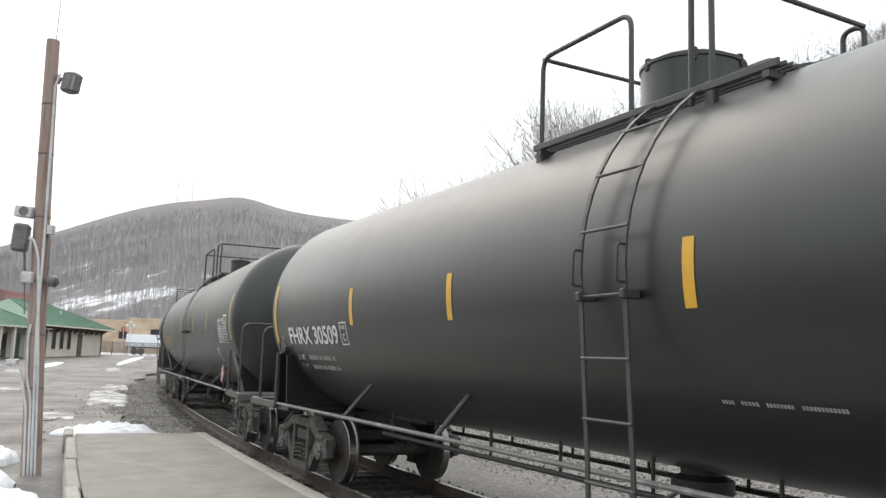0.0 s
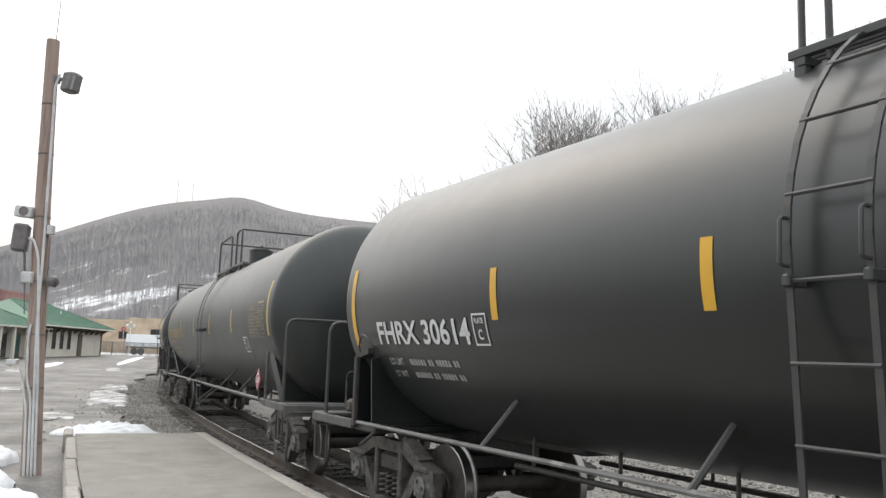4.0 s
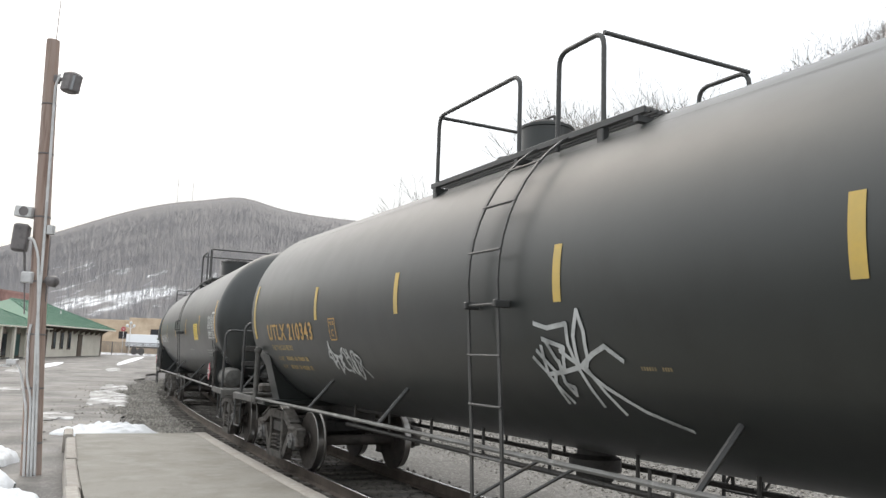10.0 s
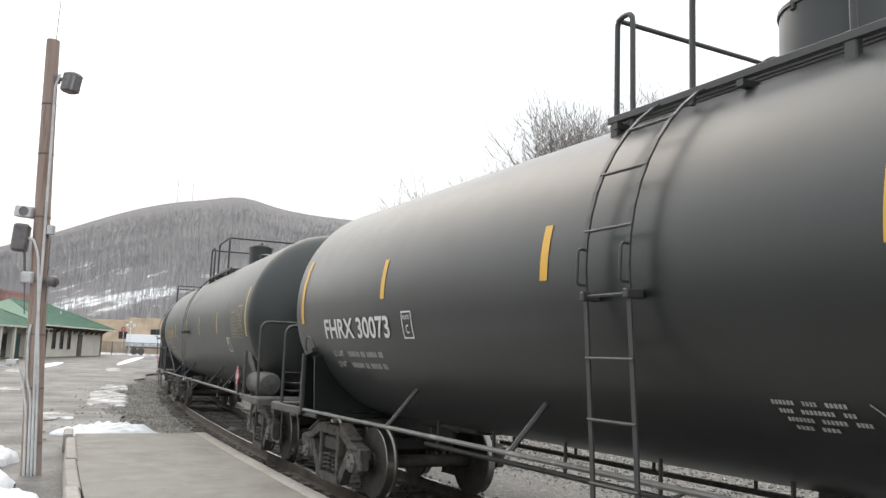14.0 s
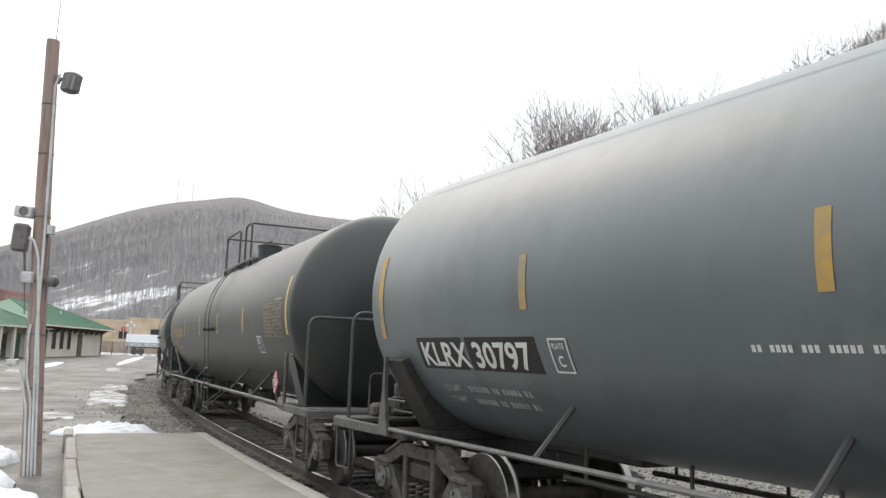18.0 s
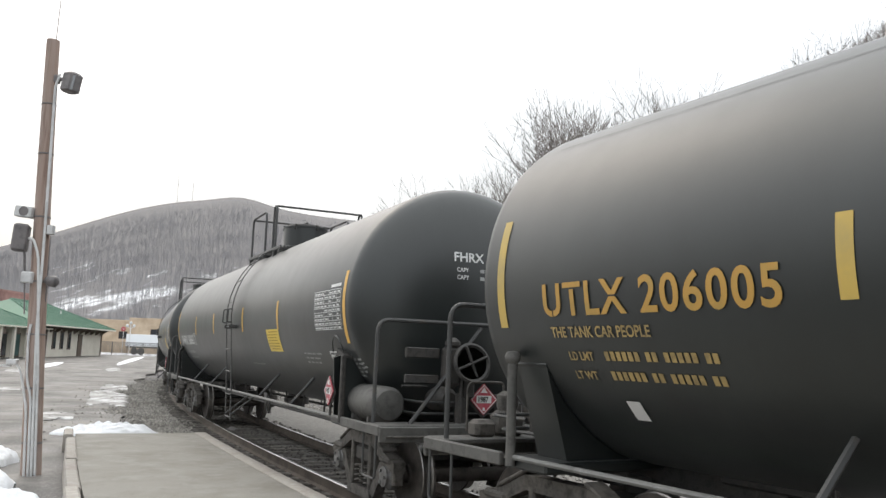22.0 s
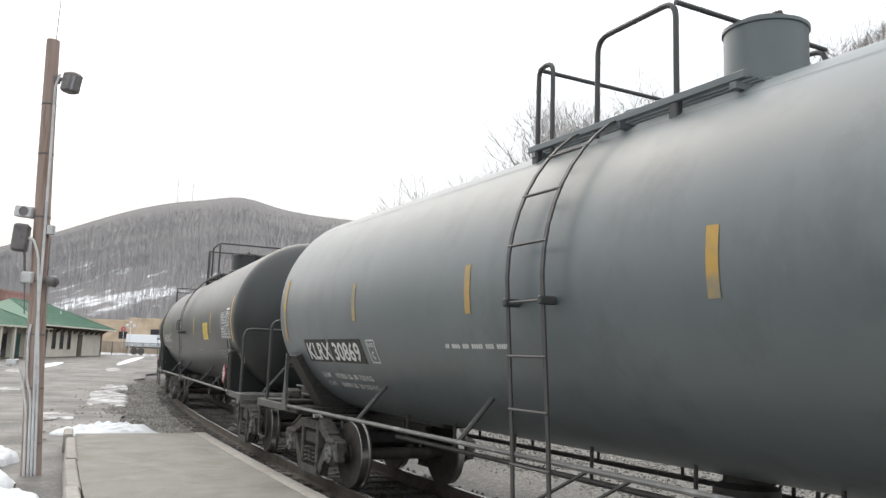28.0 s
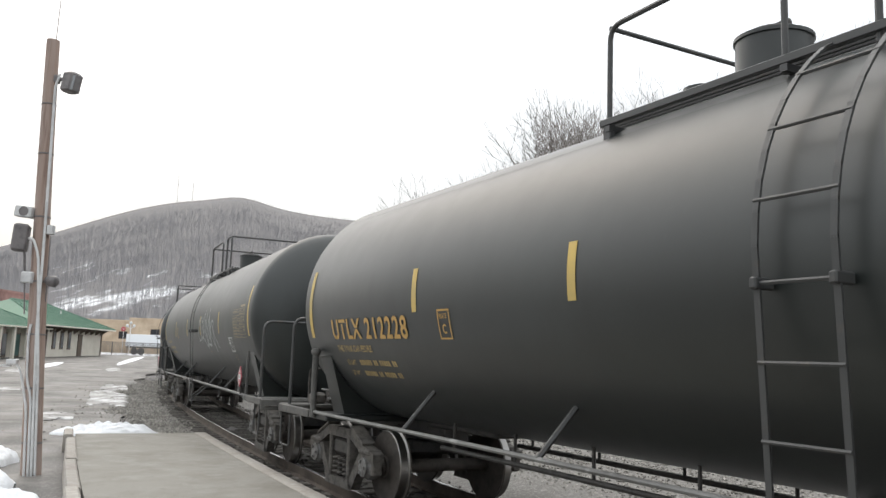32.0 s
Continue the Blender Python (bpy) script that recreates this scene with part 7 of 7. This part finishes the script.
fallen_log("fallen_log", "dark fallen log half buried in the snow bank", at_bank(24.0, 20.6), at_bank(19.6, 20.9), 0.17, 3)
fallen_log("fallen_log", "thin broken log on the snow bank", at_bank(21.4, 21.8), at_bank(20.2, 21.7), 0.08, 4)
fallen_log("fallen_log", "dark fallen log half buried in the snow bank", at_bank(36, 21.0), at_bank(30, 22.4), 0.16, 5)
fallen_log("fallen_log", "dark fallen log half buried in the snow bank", at_bank(17, 23.6), at_bank(12, 22.4), 0.15, 6)
rg = random.Random(77)
for i in range(46):
    s, w = rg.uniform(8, 48), 19.8 + 9.5 * rg.random() ** 0.8
    p, _ = track_point(s, w)
    z = ground_at(p.x, p.y)
    r = rg.uniform(0.07, 0.17)
    if i % 3 == 0:
        st = Solid()
        st.rod((p.x, p.y, z - 0.2), (p.x + rg.uniform(-0.1, 0.1), p.y, z + rg.uniform(0.25, 0.9)), r * 0.6, 8, r * 0.45)
        tagged(part("tree_stump", st, M_LOG, smooth=60), "dark broken stump standing in the snow", "stump", "stumps on the bank")
    elif i % 3 == 1:
        rk = Solid()
        ring = [(0.001, -0.7), (0.8, -0.5), (1.0, 0.0), (0.75, 0.45), (0.3, 0.62), (0.001, 0.66)]
        rk.lathe([(a * r * rg.uniform(0.85, 1.15) * 1.3, b * r) for a, b in ring], 9, pose(p.x, p.y, z + r * 0.25, rg.uniform(-20, 20), rg.uniform(-20, 20), rg.uniform(0, 360)))
        tagged(part("boulder", rk, M_LOG, smooth=0), "dark boulder poking out of the snow", "rock", "rocks on the bank")
    else:
        sh = Solid()
        for _ in range(26):
            a = rg.uniform(0, 6.28)
            ln = rg.uniform(0.5, 1.5)
            q = Vector((p.x + rg.uniform(-0.3, 0.3), p.y + rg.uniform(-0.3, 0.3), z - 0.05))
            e = q + Vector((math.cos(a) * 0.4, math.sin(a) * 0.4, 1)) * ln * 0.6
            sh.rod(q, e, 0.012, 3, 0.008)
            for _ in range(3):
                e2 = e + Vector((rg.uniform(-1, 1), rg.uniform(-1, 1), rg.uniform(0, 1))) * ln * 0.35
                sh.rod(e, e2, 0.008, 3, 0.004)
        tagged(part("shrub", sh, M_BARK, smooth=0), "bare twiggy shrub in the snow", "shrub", "shrubs on the bank")


# ---- what moves ----
def rolled(t):
    """Metres that the train has gone by at t seconds; it slows a little."""
    return ((-2.7293e-04 * t + 5.598e-03) * t + 14.53352) * t


# small differences in the cars' lengths
NUDGE = {0: 0.17, 1: 0.05, 2: -0.15, 3: -0.24, 5: 0.25, 8: -0.07, 9: -0.02, 10: -0.07, 11: 0.13, 12: -0.08, 13: -0.08, 14: 0.04, 16: 0.03, 17: 0.03, 19: -0.11, 20: -0.04, 23: 0.20, 24: 0.02}


def car_place(i, t):
    """The pose of car i on its two truck centres."""
    s = 7.872 + CAR * i - rolled(t) + NUDGE.get(i, 0.0)
    a, b = track_point(s - BOLSTER)[0], track_point(s + BOLSTER)[0]
    d = a - b
    return Matrix.Translation((a + b) / 2) @ Matrix.Rotation(math.atan2(d.y, d.x), 4, "Z")


def motions():
    """Each car rolls along the curve; its wheelsets turn while it comes past."""
    for i, car in enumerate(TRAIN):
        walk(car, [(t / 2, car_place(i, t / 2)) for t in range(65)])
        meet = (i + 0.55) * 1.275
        t0, t1 = max(0.0, meet - 3.2), min(32.0, meet + 0.6)
        for ob in car.children_recursive:
            if not ob.name.startswith("wheelset"):
                continue
            at = ob.location.copy()

            def turned(t):
                return Matrix.Translation(at) @ Matrix.Rotation(rolled(t) / WHEEL_R, 4, "Y")
            f0, f1 = round(t0 * 30), round(t1 * 30)
            rows = [(f / 30, turned(f / 30)) for f in range(f0, f1 + 1)] if f1 > f0 else []
            if not rows:
                rows = [(0.0, turned(0.0)), (32.0, turned(0.0))]
            if rows[0][0] > 0.0:
                rows.insert(0, (0.0, rows[0][1]))
            if rows[-1][0] < 32.0:
                rows.append((32.0, rows[-1][1]))
            walk(ob, rows)


motions()
